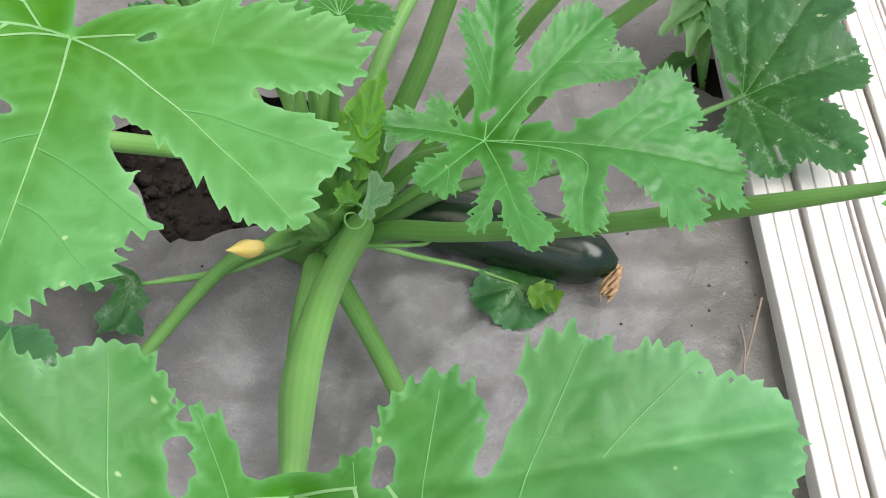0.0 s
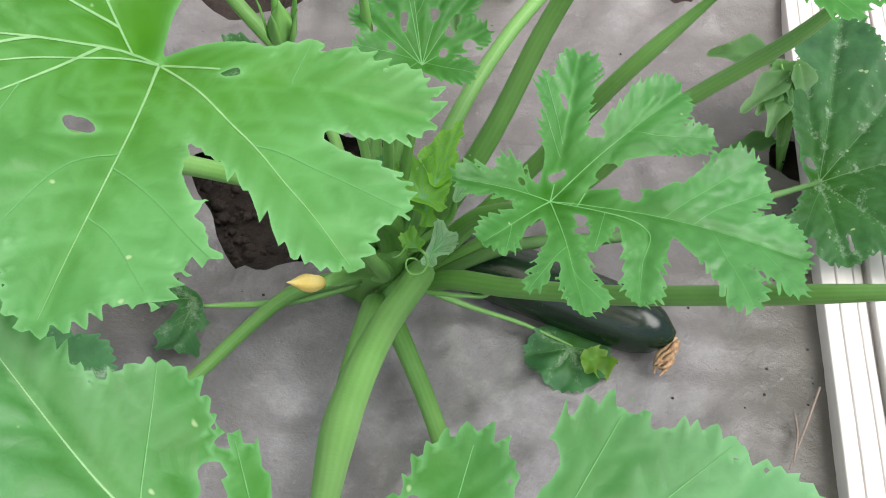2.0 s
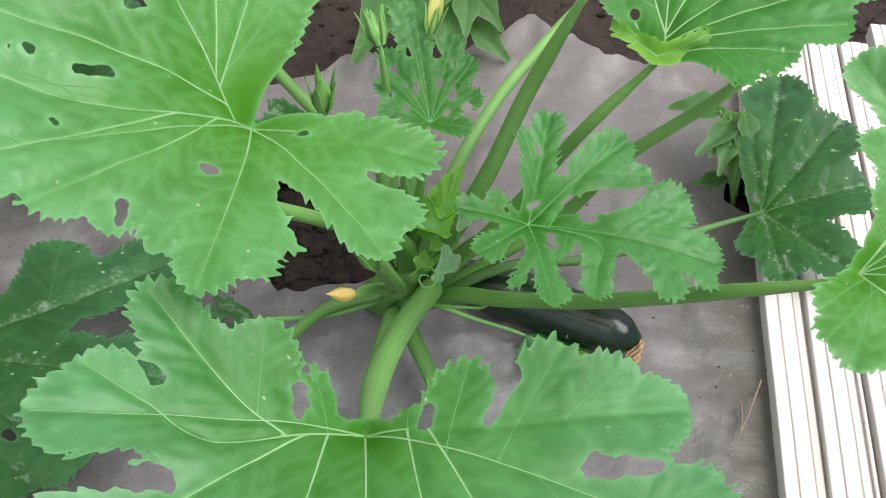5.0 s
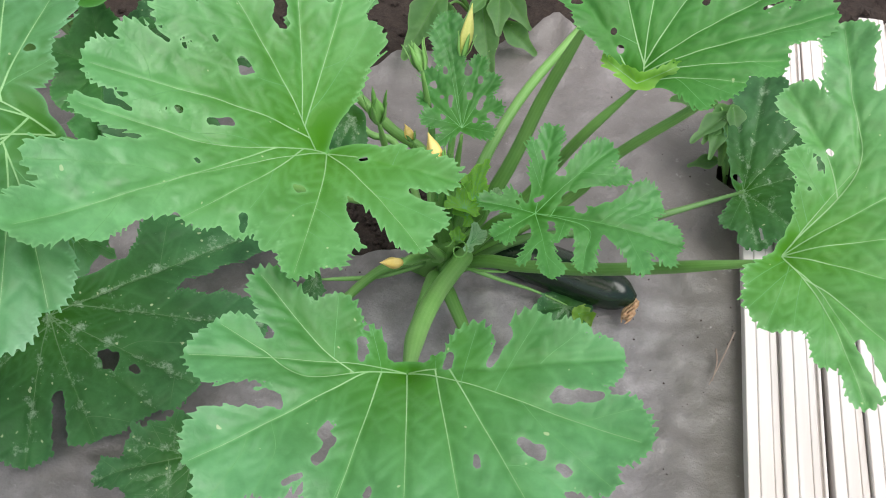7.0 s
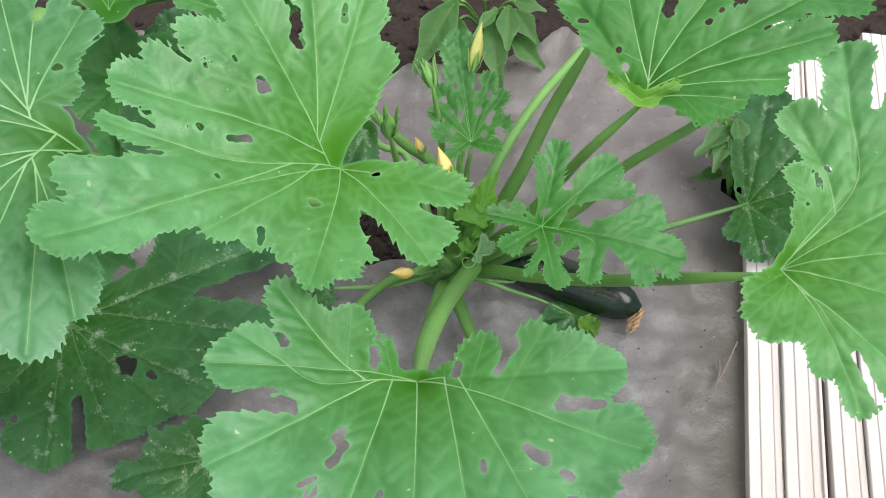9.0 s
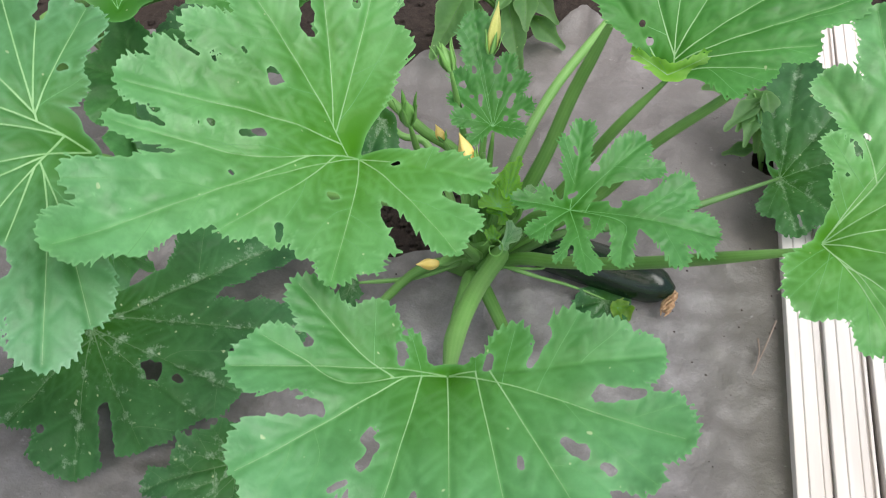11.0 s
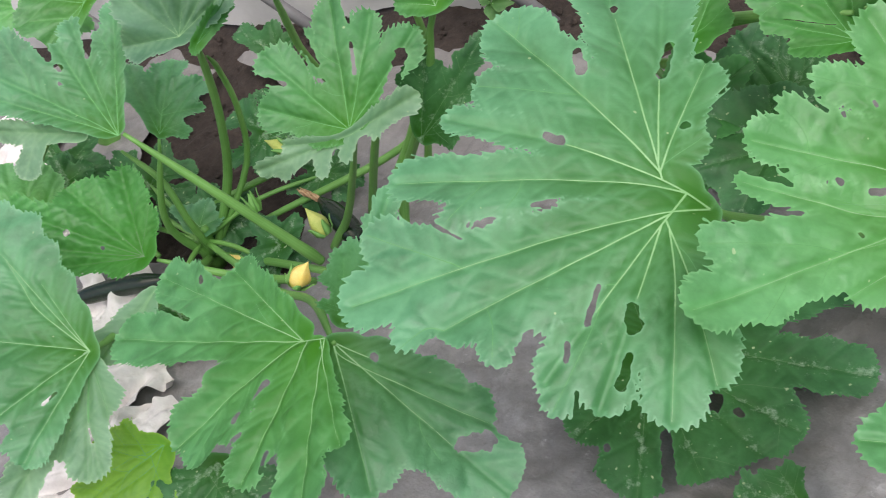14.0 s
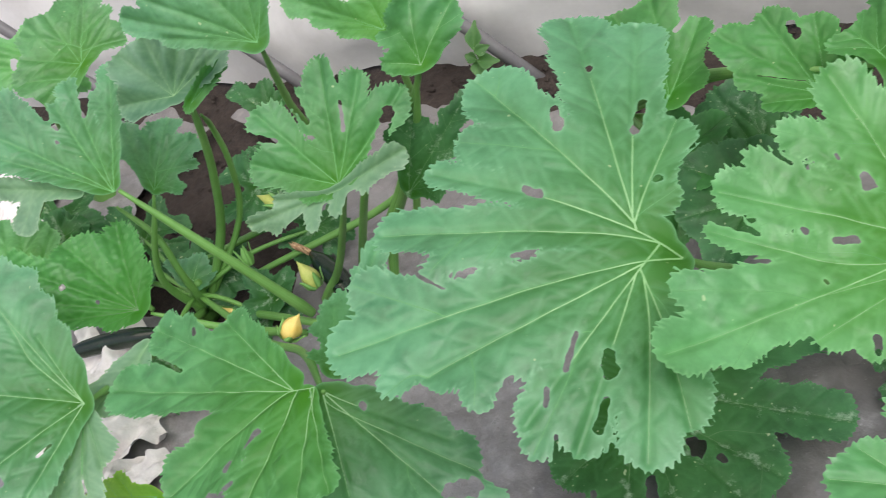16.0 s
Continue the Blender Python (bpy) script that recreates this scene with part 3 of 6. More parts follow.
grit = part("grit", mesh_of("grit", verts, faces), SOIL, None)
tagged(grit, "dark crumbs of soil on the mulch film", "grit", kind="stuff")

# ---- white slats ----
def bar(name, prof, length, bend, seed):
    """A long profile along y, slightly bowed, from its outline in x and z."""
    rs = random.Random(seed)
    ph = rs.uniform(0, 6)
    n, m = 40, len(prof)
    verts, faces = [], []
    for i in range(n):
        y = -length / 2 + length * i / (n - 1)
        off = bend * math.sin(math.pi * i / (n - 1))
        verts.extend((x + off, y, z + 0.0005 * math.sin(i * 1.7 + ph)) for x, z in prof)
    for i in range(n - 1):
        for j in range(m):
            a, b = i * m + j, i * m + (j + 1) % m
            faces.append((a, b, b + m, a + m))
    faces.append(tuple(range(m))[::-1])
    faces.append(tuple((n - 1) * m + j for j in range(m)))
    return mesh_of(name, verts, faces)


def rounded(x0, x1, z0, z1, c=0.0012):
    return [(x0, z0), (x0, z1 - c), (x0 + c * 0.4, z1 - c * 0.3), (x0 + c, z1), (x1 - c, z1), (x1 - c * 0.4, z1 - c * 0.3), (x1, z1 - c), (x1, z0)]


for k, (x, z, tilt) in enumerate([(0.345, 0.004, 0.0), (0.393, 0.010, -0.15), (0.444, 0.006, -0.2), (0.494, 0.012, 0.1), (0.545, 0.006, -0.1), (0.595, 0.010, 0.15), (0.646, 0.006, 0.0), (0.697, 0.010, -0.1), (0.748, 0.006, 0.0)]):
    slat = thing("slat", (x, -0.582 + (0.0, 0.06, 0.035)[k % 3], z), "long white grooved plastic profile lying on the soil", "slat", "white slats in a stack")
    bend = random.Random(k).uniform(-0.004, 0.004)
    for name, prof in (("base", rounded(0.001, 0.0405, 0.0, 0.0222)), ("foot", rounded(0.0400, 0.0500, 0.0, 0.0150)), ("face_strip", rounded(0.0, 0.0140, 0.012, 0.024)), ("face_strip", rounded(0.0148, 0.0310, 0.012, 0.0246)),
                       ("face_strip", rounded(0.0318, 0.0405, 0.012, 0.024)), ("edge_lip", rounded(0.0455, 0.0500, 0.012, 0.0195))):
        ob = part(name, bar(name, prof, 2.2, bend, k), SLAT, slat)
        for p in ob.data.polygons:
            p.use_smooth = False
        ob.matrix_parent_inverse = Matrix()
        ob.matrix_basis = pose(0, 0, 0, 0, 0, tilt)

# ---- side film of the greenhouse ----
BASE_A, BASE_B = Vector((-4.2, 0.09, 0)), Vector((2.2, 1.04, 0))
verts, faces = [], []
nu, nv = 220, 70
for i in range(nu):
    for j in range(nv):
        s, t = i / (nu - 1), j / (nv - 1)
        p = BASE_A.lerp(BASE_B, s)
        back = Vector((-0.147, 0.989, 0))
        sag = 0.055 * noise.fractal(Vector((s * 16, t * 7, 2)), 1.0, 2.0, 4) + 0.018 * math.sin(s * 60 + 3 * t)
        p = p + back * (0.10 * t + 0.06 * math.sin(t * 2.6) - 0.03 * math.exp(-((t - 0.07) / 0.05) ** 2) + sag * (0.4 + t))
        verts.append((p.x, p.y, -0.03 + 2.2 * t + 0.012 * math.sin(s * 90)))
for i in range(nu - 1):
    for j in range(nv - 1):
        a = i * nv + j
        faces.append((a, a + nv, a + nv + 1, a + 1))
wall = part("wall_north", mesh_of("wall_north", verts, faces), CURTAIN, None)
tagged(wall, "sagging whitish plastic side film of the greenhouse", "film wall", kind="structure")

# ribs of the tunnel that stand against the side film
for x, y in ((-1.55, 0.47), (-2.08, 0.39), (-1.03, 0.54)):
    foot = Vector((x + 0.04, y - 0.05, -0.06))
    up = Vector((-0.62, -0.05, 0.78))
    rib = part("tunnel_rib", tube_mesh("tunnel_rib", [foot, foot + up * 0.5, foot + up * 1.1], (0.014, 0.014, 0.014, 0.014), 14, 8), PIPE, None)
    tagged(rib, "grey slanting plastic pipe against the side film", "pipe", "tunnel ribs")


# ---- the squash plant beside the slats ----
plant_a = thing("zucchini_plant", (-0.075, -0.045, 0.0), "bushy green zucchini plant with lobed leaves and one dark fruit", "plant")
part("stem", tube_mesh("stem", [(-0.085, -0.03, -0.02), (-0.080, -0.04, 0.03), (-0.060, -0.06, 0.07), (-0.045, -0.07, 0.10)], (0.024, 0.023, 0.016, 0.006), 14, 14, 0.06), STALK, plant_a, "short thick pale green stem")
leaf(plant_a, (-0.029, -0.459, 0.426), (0.07, -0.15, 0.985), ((-1.1, -1.2, -16.3, -4.6, 1.0, 2.5), (-5.4, -3.2, -12.7, 3.7, 2.6, 2.0), (-3.6, -3.1, -13.8, -12.8, 1.7, 2.8), (-1.5, -2.0, -3.5, -16.9, 1.7, 2.5), (0.2, -1.2, 2.4, -17.0, 2.0, 2.9), (2.5, -1.8, 6.8, -15.4, 2.0, 2.5), (4.3, -2.2, 11.8, -12.9, 1.9, 2.6), (1.0, -0.8, 18.4, -5.6, 1.1, 2.7), (5.9, -2.1, 16.5, 1.3, 1.8, 2.2), (4.1, -2.1, 5.0, 3.4, 1.7, 1.8)),
     side=((-5.7, -1.6, -6.3, 3.7, 2.2, 2.0), (-7.1, -3.7, -14.8, -1.3, 2.4, 1.6), (-1.6, -1.1, -3.3, 1.9, 0.8, 0.8), (-9.0, -10.1, -11.8, -15.6, 2.6, 1.7), (8.3, -3.7, 16.3, -9.2, 2.2, 1.7), (7.1, -1.3, 9.7, 4.2, 1.9, 1.8), (10.0, 0.3, 13.2, 3.3, 2.2, 1.6), (2.3, -1.3, 2.1, 1.0, 0.7, 0.6), (12.7, -4.6, 17.7, -2.9, 2.2, 1.3), (-6.2, -10.1, -8.5, -13.7, 1.9, 1.9), (-3.1, -11.1, -3.7, -16.1, 1.9, 1.7), (10.0, -7.1, 13.1, -9.6, 1.9, 1.7)),
     cuts=((-13.7, -7.8, -8.3, -6.2, 0.6, 0.7), (-3.6, -0.8, -3.9, 0.9, 0.3, 0.4), (-4.2, -8.4, -5.1, -10.9, 0.3, 0.4), (-5.7, -11.8, -6.9, -12.8, 0.2, 0.3), (-0.9, -11.6, -0.9, -12.6, 0.2, 0.3), (6.3, -7.9, 6.6, -9.0, 0.2, 0.3), (9.4, -6.3, 11.3, -7.3, 0.4, 0.6), (6.4, -0.0, 7.5, 2.9, 0.3, 0.5), (3.2, -0.0, 3.2, 1.2, 0.4, 0.3), (-10.7, -1.1, -11.8, -0.5, 0.5, 0.2), (11.8, -2.3, 15.0, -2.3, 0.7, 0.4), (12.3, -7.9, 13.4, -8.3, 0.3, 0.4)), droop=0.0, cup=0.6, funnel=0.06, wave=0.006, bite=0.75, tooth=0.0085, web=0.004, h=0.0021, material=LEAF_CUT, thick=0.72, label="broad light green lobed leaf with toothed edge", seed=1)
petiole(plant_a, [(-0.058, -0.069, 0.025), (-0.026, -0.086, 0.100), (-0.041, -0.208, 0.190), (-0.042, -0.336, 0.300), (-0.029, -0.459, 0.422)], 0.0118, 0.0098, material=STALK_PALE)
FRUIT_LINE = [(-0.006, -0.014, 0.038), (0.042, -0.025, 0.038), (0.117, -0.046, 0.038), (0.168, -0.061, 0.038), (0.202, -0.072, 0.038)]
leaf(plant_a, (-0.131, -0.287, 0.488), (0.3, -0.25, 0.92), ((-1.8, 1.8, 0.7, 10.0, 2.0, 2.2), (-2.4, 2.3, -1.9, 14.3, 2.3, 2.4), (-2.9, 2.5, -7.0, 14.2, 2.2, 2.2), (-3.5, 2.5, -13.8, 10.9, 2.6, 2.9), (-2.3, 0.7, -20.2, -2.1, 2.2, 2.2), (-8.1, -4.3, -20.1, -6.0, 1.9, 1.3), (-6.0, -4.6, -20.9, -17.8, 1.9, 2.6), (-1.0, -1.6, -11.5, -9.1, 1.6, 2.2), (-1.6, -3.1, -10.2, -12.3, 1.9, 1.8), (0.7, -1.6, -1.0, -14.5, 1.6, 2.0), (0.6, -1.0, 10.9, -2.4, 1.4, 1.8), (2.3, -2.4, 8.9, -9.6, 1.8, 1.8)),
     side=((-8.9, 5.1, -16.8, 4.0, 2.9, 1.5), (-12.4, -0.6, -16.1, -4.0, 2.2, 1.2), (-15.2, 0.9, -18.6, 1.6, 2.0, 1.2), (-9.7, -3.5, -12.8, -4.5, 1.4, 1.2), (-11.6, -7.7, -21.4, -12.3, 2.5, 1.6), (-14.3, -12.6, -15.6, -16.8, 2.1, 1.0), (-12.0, -9.6, -12.3, -12.1, 1.4, 0.8), (-3.3, -5.5, -6.5, -12.5, 2.1, 1.3), (-2.4, -6.4, -3.7, -12.7, 2.3, 1.2), (0.5, -7.5, 3.8, -10.8, 2.1, 1.4), (0.6, -9.9, 2.3, -12.9, 1.8, 1.1), (5.0, -4.5, 10.2, -6.9, 2.0, 1.3), (5.1, -2.0, 5.7, 0.4, 1.7, 1.4), (-1.6, 5.6, 0.0, 7.1, 2.1, 1.4), (-6.1, -2.1, -12.5, -4.8, 1.6, 1.4), (-5.5, 2.2, -13.5, 1.7, 2.1, 1.1)),
     cuts=((-21.0, -9.2, -17.2, -8.4, 1.1, 0.4), (-19.7, -4.6, -15.7, -4.6, 0.6, 0.2), (-7.6, 10.3, -6.4, 7.2, 0.5, 0.7), (-3.4, 12.6, -3.1, 10.8, 0.2, 0.4), (-9.0, 3.2, -7.9, 2.3, 0.4, 0.7), (-10.1, -3.0, -8.2, -2.2, 0.3, 0.4), (-12.8, -3.0, -12.2, -3.2, 0.2, 0.3), (7.1, -3.9, 8.9, -4.6, 0.3, 0.4), (-2.0, -6.0, -1.4, -5.6, 0.5, 0.4), (-5.5, -11.8, -5.7, -10.0, 0.2, 0.4), (2.3, -6.5, 3.0, -8.3, 0.3, 0.5), (3.8, -9.0, 4.9, -10.7, 0.8, 0.7), (-11.5, 4.0, -11.1, 3.7, 0.2, 0.2), (-16.3, 2.4, -14.6, 2.0, 0.2, 0.2), (-10.3, -6.8, -9.9, -7.0, 0.2, 0.2), (2.7, -1.1, 3.3, -0.9, 0.2, 0.2)), droop=0.0, cup=1, funnel=0.055, bite=0.75, tooth=0.0085, web=0.003, wave=0.006, h=0.0020, material=LEAF, thick=0.65, label="large bright green lobed leaf with small holes", seed=2)
petiole(plant_a, [(-0.055, -0.060, 0.025), (-0.057, -0.063, 0.130), (-0.092, -0.145, 0.250), (-0.122, -0.211, 0.370), (-0.131, -0.287, 0.484)], 0.0115, 0.0082)
leaf(plant_a, (-0.327, -0.368, 0.560), (0.36, -0.12, 0.925), ((-6.2, 2.1, -17.7, 23.2, 2.3, 3.4), (-5.9, 2.2, -11.0, 23.4, 2.2, 3.1), (-5.2, 1.5, -4.2, 12.6, 1.7, 2.4), (-5.8, 1.6, -23.6, 12.0, 2.2, 3.4), (-8.3, 0.6, -24.2, 1.0, 1.8, 1.6), (-2.6, 0.4, -26.1, -6.4, 1.8, 2.6), (-0.8, -1.0, -25.6, -18.2, 2.0, 3.2), (-2.6, -3.7, -17.0, -17.9, 1.9, 2.4), (-3.8, -6.0, -7.8, -19.5, 2.1, 1.8), (-3.0, -5.6, -3.1, -20.0, 2.2, 2.0), (-1.5, -3.6, 2.3, -19.0, 2.2, 2.8)),
     side=((-4.9, 1.4, -2.0, 5.4, 1.6, 1.3), (-14.0, 4.4, -22.7, 4.5, 3.0, 2.1), (-17.8, -6.4, -19.8, -9.9, 2.3, 1.2), (-14.2, -5.1, -15.5, -7.6, 1.8, 0.9), (-18.0, -12.4, -26.2, -11.7, 3.1, 1.9), (-18.5, -16.1, -19.3, -20.4, 2.8, 1.5), (-12.3, -15.7, -11.7, -19.4, 2.4, 1.4), (-5.1, -12.0, -6.3, -21.2, 2.0, 1.6), (-0.5, -4.9, 4.7, -15.3, 2.4, 2.1), (-0.7, -3.8, 3.5, -10.9, 2.0, 1.3), (-20.1, 11.2, -21.6, 13.5, 2.9, 1.8), (-6.5, -9.3, -10.3, -15.5, 2.3, 1.3)),
     cuts=((-14.9, 9.7, -13.6, 7.6, 0.4, 0.6), (-7.3, 9.9, -7.6, 13.5, 0.5, 0.4), (-4.2, 5.3, -3.8, 5.9, 0.3, 0.4), (-14.7, 1.1, -12.9, 0.7, 0.3, 0.5), (-21.8, -2.1, -20.3, -2.0, 0.3, 0.4), (-13.4, -5.8, -12.1, -5.1, 0.2, 0.3), (-10.2, -17.5, -10.0, -15.8, 0.3, 0.2), (-6.2, -10.5, -6.1, -13.8, 0.2, 0.3), (-6.6, -17.0, -7.0, -15.4, 0.2, 0.3), (-4.6, -20.6, -5.1, -18.8, 0.2, 0.2), (-3.3, -11.3, -2.4, -13.3, 0.5, 0.7), (-2.3, -14.9, -2.1, -17.8, 0.3, 0.5), (-13.7, 16.3, -13.2, 15.8, 0.3, 0.3), (-17.8, -10.1, -20.6, -9.7, 0.1, 0.2)), droop=0.0, cup=-0.5, funnel=0.03, bite=0.75, tooth=0.0085, web=0.003, wave=0.006, h=0.0021, material=LEAF_FAR, label="large matt green lobed leaf with pale veins", seed=3)
petiole(plant_a, [(-0.062, -0.055, 0.025), (-0.094, -0.018, 0.090), (-0.140, -0.072, 0.170), (-0.305, -0.301, 0.460), (-0.327, -0.368, 0.556)], 0.0095, 0.0058, material=STALK_PALE)
leaf(plant_a, (0.057, -0.185, 0.324), (0.1, -0.22, 0.97), ((-0.0, 0.5, 0.4, 9.5, 0.9, 1.4), (0.5, 0.8, 7.2, 8.2, 0.9, 1.8), (0.4, -0.0, 15.0, -2.4, 0.9, 2.2), (0.1, -0.7, 2.2, -8.4, 0.8, 1.2), (-0.4, -0.2, -6.3, -1.0, 0.6, 1.2), (-0.6, -0.8, -4.2, -4.9, 0.6, 1.0)),
     side=((0.2, 3.2, -1.7, 7.0, 0.9, 0.9), (-0.0, 2.3, -1.3, 4.5, 0.7, 0.7), (2.4, 2.7, 5.5, 7.4, 1.3, 1.2), (4.7, 3.8, 9.3, 4.9, 1.0, 1.0), (6.4, -1.0, 12.0, 4.0, 1.4, 1.5), (8.7, 0.0, 12.7, 1.9, 1.2, 1.1), (8.9, -2.0, 11.2, -6.7, 1.8, 1.1), (11.9, -2.4, 13.7, -5.6, 1.8, 1.0), (5.3, -1.7, 5.4, -6.9, 1.4, 1.2), (2.9, -1.1, 2.4, -4.1, 0.8, 0.7), (0.6, -3.8, -1.3, -7.6, 0.8, 0.6), (0.9, -5.4, 3.3, -7.4, 0.8, 0.8), (-1.4, -0.2, -3.8, 1.2, 0.6, 0.8), (-2.3, -2.8, -2.7, -5.2, 0.7, 0.6)),
     cuts=((1.7, 3.9, 2.4, 4.4, 0.2, 0.4), (2.6, 1.6, 3.6, 2.2, 0.3, 0.6), (4.2, 0.4, 5.1, 0.5, 0.5, 0.6), (8.4, 2.8, 7.0, 1.4, 0.2, 0.3), (1.4, -2.6, 2.2, -2.6, 0.2, 0.4), (0.3, -5.3, 0.2, -6.4, 0.2, 0.3), (7.3, -4.0, 7.7, -5.2, 0.3, 0.5), (3.0, -3.7, 3.2, -4.8, 0.4, 0.5), (-0.4, 6.2, 0.1, 5.4, 0.2, 0.2), (-2.2, 0.3, -1.9, 0.1, 0.2, 0.2), (-0.3, 1.1, 0.6, 1.7, 0.2, 0.2), (9.4, 4.9, 10.0, 4.2, 0.3, 0.2)), droop=0.0, funnel=0.03, bite=1.05, tooth=0.0068, web=0.003, wave=0.006, ruffle=0.0006, h=0.0018, material=LEAF_RICH, thick=0.5, vein=VEIN_FINE, spread=0.9, label="fresh green deeply cut leaf with holes", seed=4)
petiole(plant_a, [(-0.052, -0.060, 0.025), (0.002, -0.063, 0.140), (0.030, -0.118, 0.230), (0.053, -0.188, 0.317)], 0.0078, 0.0050)
leaf(plant_a, (0.294, -0.245, 0.381), (-0.138, -0.332, 0.933), ((1.2, 2.0, 6.7, 9.3, 0.8, 2.0), (6.1, 8.1, 4.6, 24.2, 2.7, 2.6), (5.8, 8.1, -0.6, 16.5, 1.6, 2.3), (0.9, 0.3, 15.2, 9.9, 1.4, 5.4), (0.6, 0.2, 15.7, 2.7, 1.3, 5.3), (0.7, -0.1, 15.2, -3.9, 1.3, 4.6), (0.2, -0.4, -3.3, -4.1, 0.8, 1.5), (1.0, -0.8, -1.4, -8.4, 1.7, 2.0), (2.4, -1.4, 6.6, -8.8, 2.1, 2.8), (3.5, -2.6, 12.8, -11.9, 2.3, 2.7)),
     side=((3.0, 4.9, 0.1, 10.0, 1.3, 1.4), (1.9, 2.8, 0.9, 6.1, 0.9, 0.9), (7.0, 8.5, 11.8, 18.7, 2.6, 3.0), (3.5, -3.8, 4.0, -11.6, 2.3, 1.3), (5.5, -5.3, 7.7, -14.4, 2.4, 2.0), (1.5, 2.0, 0.8, 3.4, 0.7, 0.6), (0.9, -1.4, -3.2, -6.7, 1.7, 1.7), (1.5, -2.7, 1.0, -8.2, 2.1, 1.6)),
     cuts=((6.7, -8.6, 9.0, -13.0, 0.4, 0.4), (7.7, 16.6, 7.7, 21.4, 0.5, 0.6), (3.3, 10.0, 3.9, 9.5, 0.2, 0.2), (1.8, 6.0, 2.0, 5.8, 0.2, 0.2)), droop=0.0, funnel=0.03, bite=0.75, tooth=0.0085, web=0.003, wave=0.006, h=0.0022, material=LEAF, thick=0.7, label="light green lobed leaf above the white slats", seed=5)
petiole(plant_a, [(-0.052, -0.062, 0.025), (-0.006, -0.071, 0.075), (0.051, -0.103, 0.120), (0.119, -0.138, 0.175), (0.181, -0.175, 0.240), (0.230, -0.216, 0.310), (0.296, -0.246, 0.371)], 0.0090, 0.0066)
leaf(plant_a, (0.140, -0.065, 0.410), (-0.1, -0.35, 0.93), ((-0.2, 1.6, -9.3, 11.5, 1.6, 2.3), (-0.2, 2.1, -3.8, 15.9, 1.6, 2.6), (0.1, 2.2, 2.0, 16.8, 1.7, 2.7), (0.3, 2.1, 9.3, 16.5, 1.7, 3.0), (0.7, 1.9, 18.3, 12.7, 1.9, 2.4), (1.6, 1.5, 19.4, 7.1, 1.6, 2.1), (2.2, 0.9, 15.0, 2.0, 1.6, 1.6), (1.7, 0.5, 11.3, -0.5, 1.5, 1.8)),
     side=((-0.5, 3.3, -6.9, 6.0, 1.4, 1.5), (-0.8, 2.7, -4.2, 3.2, 0.6, 0.7), (15.1, 10.9, 22.2, 9.2, 1.8, 1.3), (4.0, 0.4, 7.6, -3.7, 1.6, 1.3), (11.6, 4.0, 17.7, 5.5, 1.6, 1.4), (5.8, -0.6, 10.1, -2.1, 1.6, 1.1), (11.8, 1.4, 14.3, 0.7, 1.5, 1.1)),
     cuts=((2.3, 10.2, 2.1, 8.4, 0.8, 0.7), (6.6, 8.1, 6.2, 7.7, 0.3, 0.4), (7.5, 9.0, 7.9, 9.4, 0.2, 0.3), (-2.7, 4.5, -2.3, 4.4, 0.3, 0.4), (-1.8, 2.9, -1.3, 2.9, 0.4, 0.4), (12.2, 7.3, 14.1, 8.2, 0.2, 0.1), (-6.3, 7.4, -7.4, 7.1, 0.3, 0.3)), droop=0.0, cup=0.2, funnel=0.035, bite=0.85, tooth=0.0085, web=0.003, wave=0.006, h=0.0022, material=LEAF_RICH, thick=0.8, label="rich green lobed leaf with curled base", seed=6)
leaf(plant_a, (0.142, -0.076, 0.420), (-0.104, -0.777, 0.621), ((-0.2, 0.2, -4.0, 2.2, 0.8, 0.6), (0.9, 0.3, 4.3, 2.5, 0.9, 0.8), (0.0, 0.4, -1.1, 1.5, 0.8, 0.5)), material=LEAF_YOUNG, h=0.0025, label="curled bright base of a leaf", seed=7)
petiole(plant_a, [(-0.052, -0.057, 0.025), (0.042, -0.033, 0.170), (0.095, -0.066, 0.320), (0.143, -0.070, 0.408)], 0.0080, 0.0055)
leaf(plant_a, (0.337, 0.112, 0.076), (-0.101, -0.215, 0.971), ((0.5, 1.4, 2.6, 20.1, 2.0, 4.3), (0.2, 1.2, -1.2, 11.3, 1.3, 2.1), (1.0, 0.7, 12.5, 5.3, 2.0, 4.3), (0.6, -1.1, 2.4, -9.1, 1.5, 2.6), (-0.3, -0.9, -1.8, -6.4, 0.8, 1.6), (1.4, -0.9, 10.2, -7.2, 2.0, 3.3), (0.9, 1.3, 9.9, 14.2, 2.0, 4.1)),
     cuts=((-1.1, 2.2, -0.1, 1.4, 0.5, 0.3), (2.8, -7.5, 2.4, -5.6, 0.2, 0.2)), droop=0.0, bite=0.85, web=0.004, wave=0.006, h=0.003, material=LEAF_DARK, vein=VEIN_DARK, thick=0.5, label="dark green mature leaf with pale spots", seed=8)
petiole(plant_a, [(-0.052, -0.058, 0.025), (0.045, -0.036, 0.090), (0.130, -0.019, 0.100), (0.202, 0.020, 0.095), (0.337, 0.112, 0.073)], 0.0060, 0.0050, material=STALK_DULL)
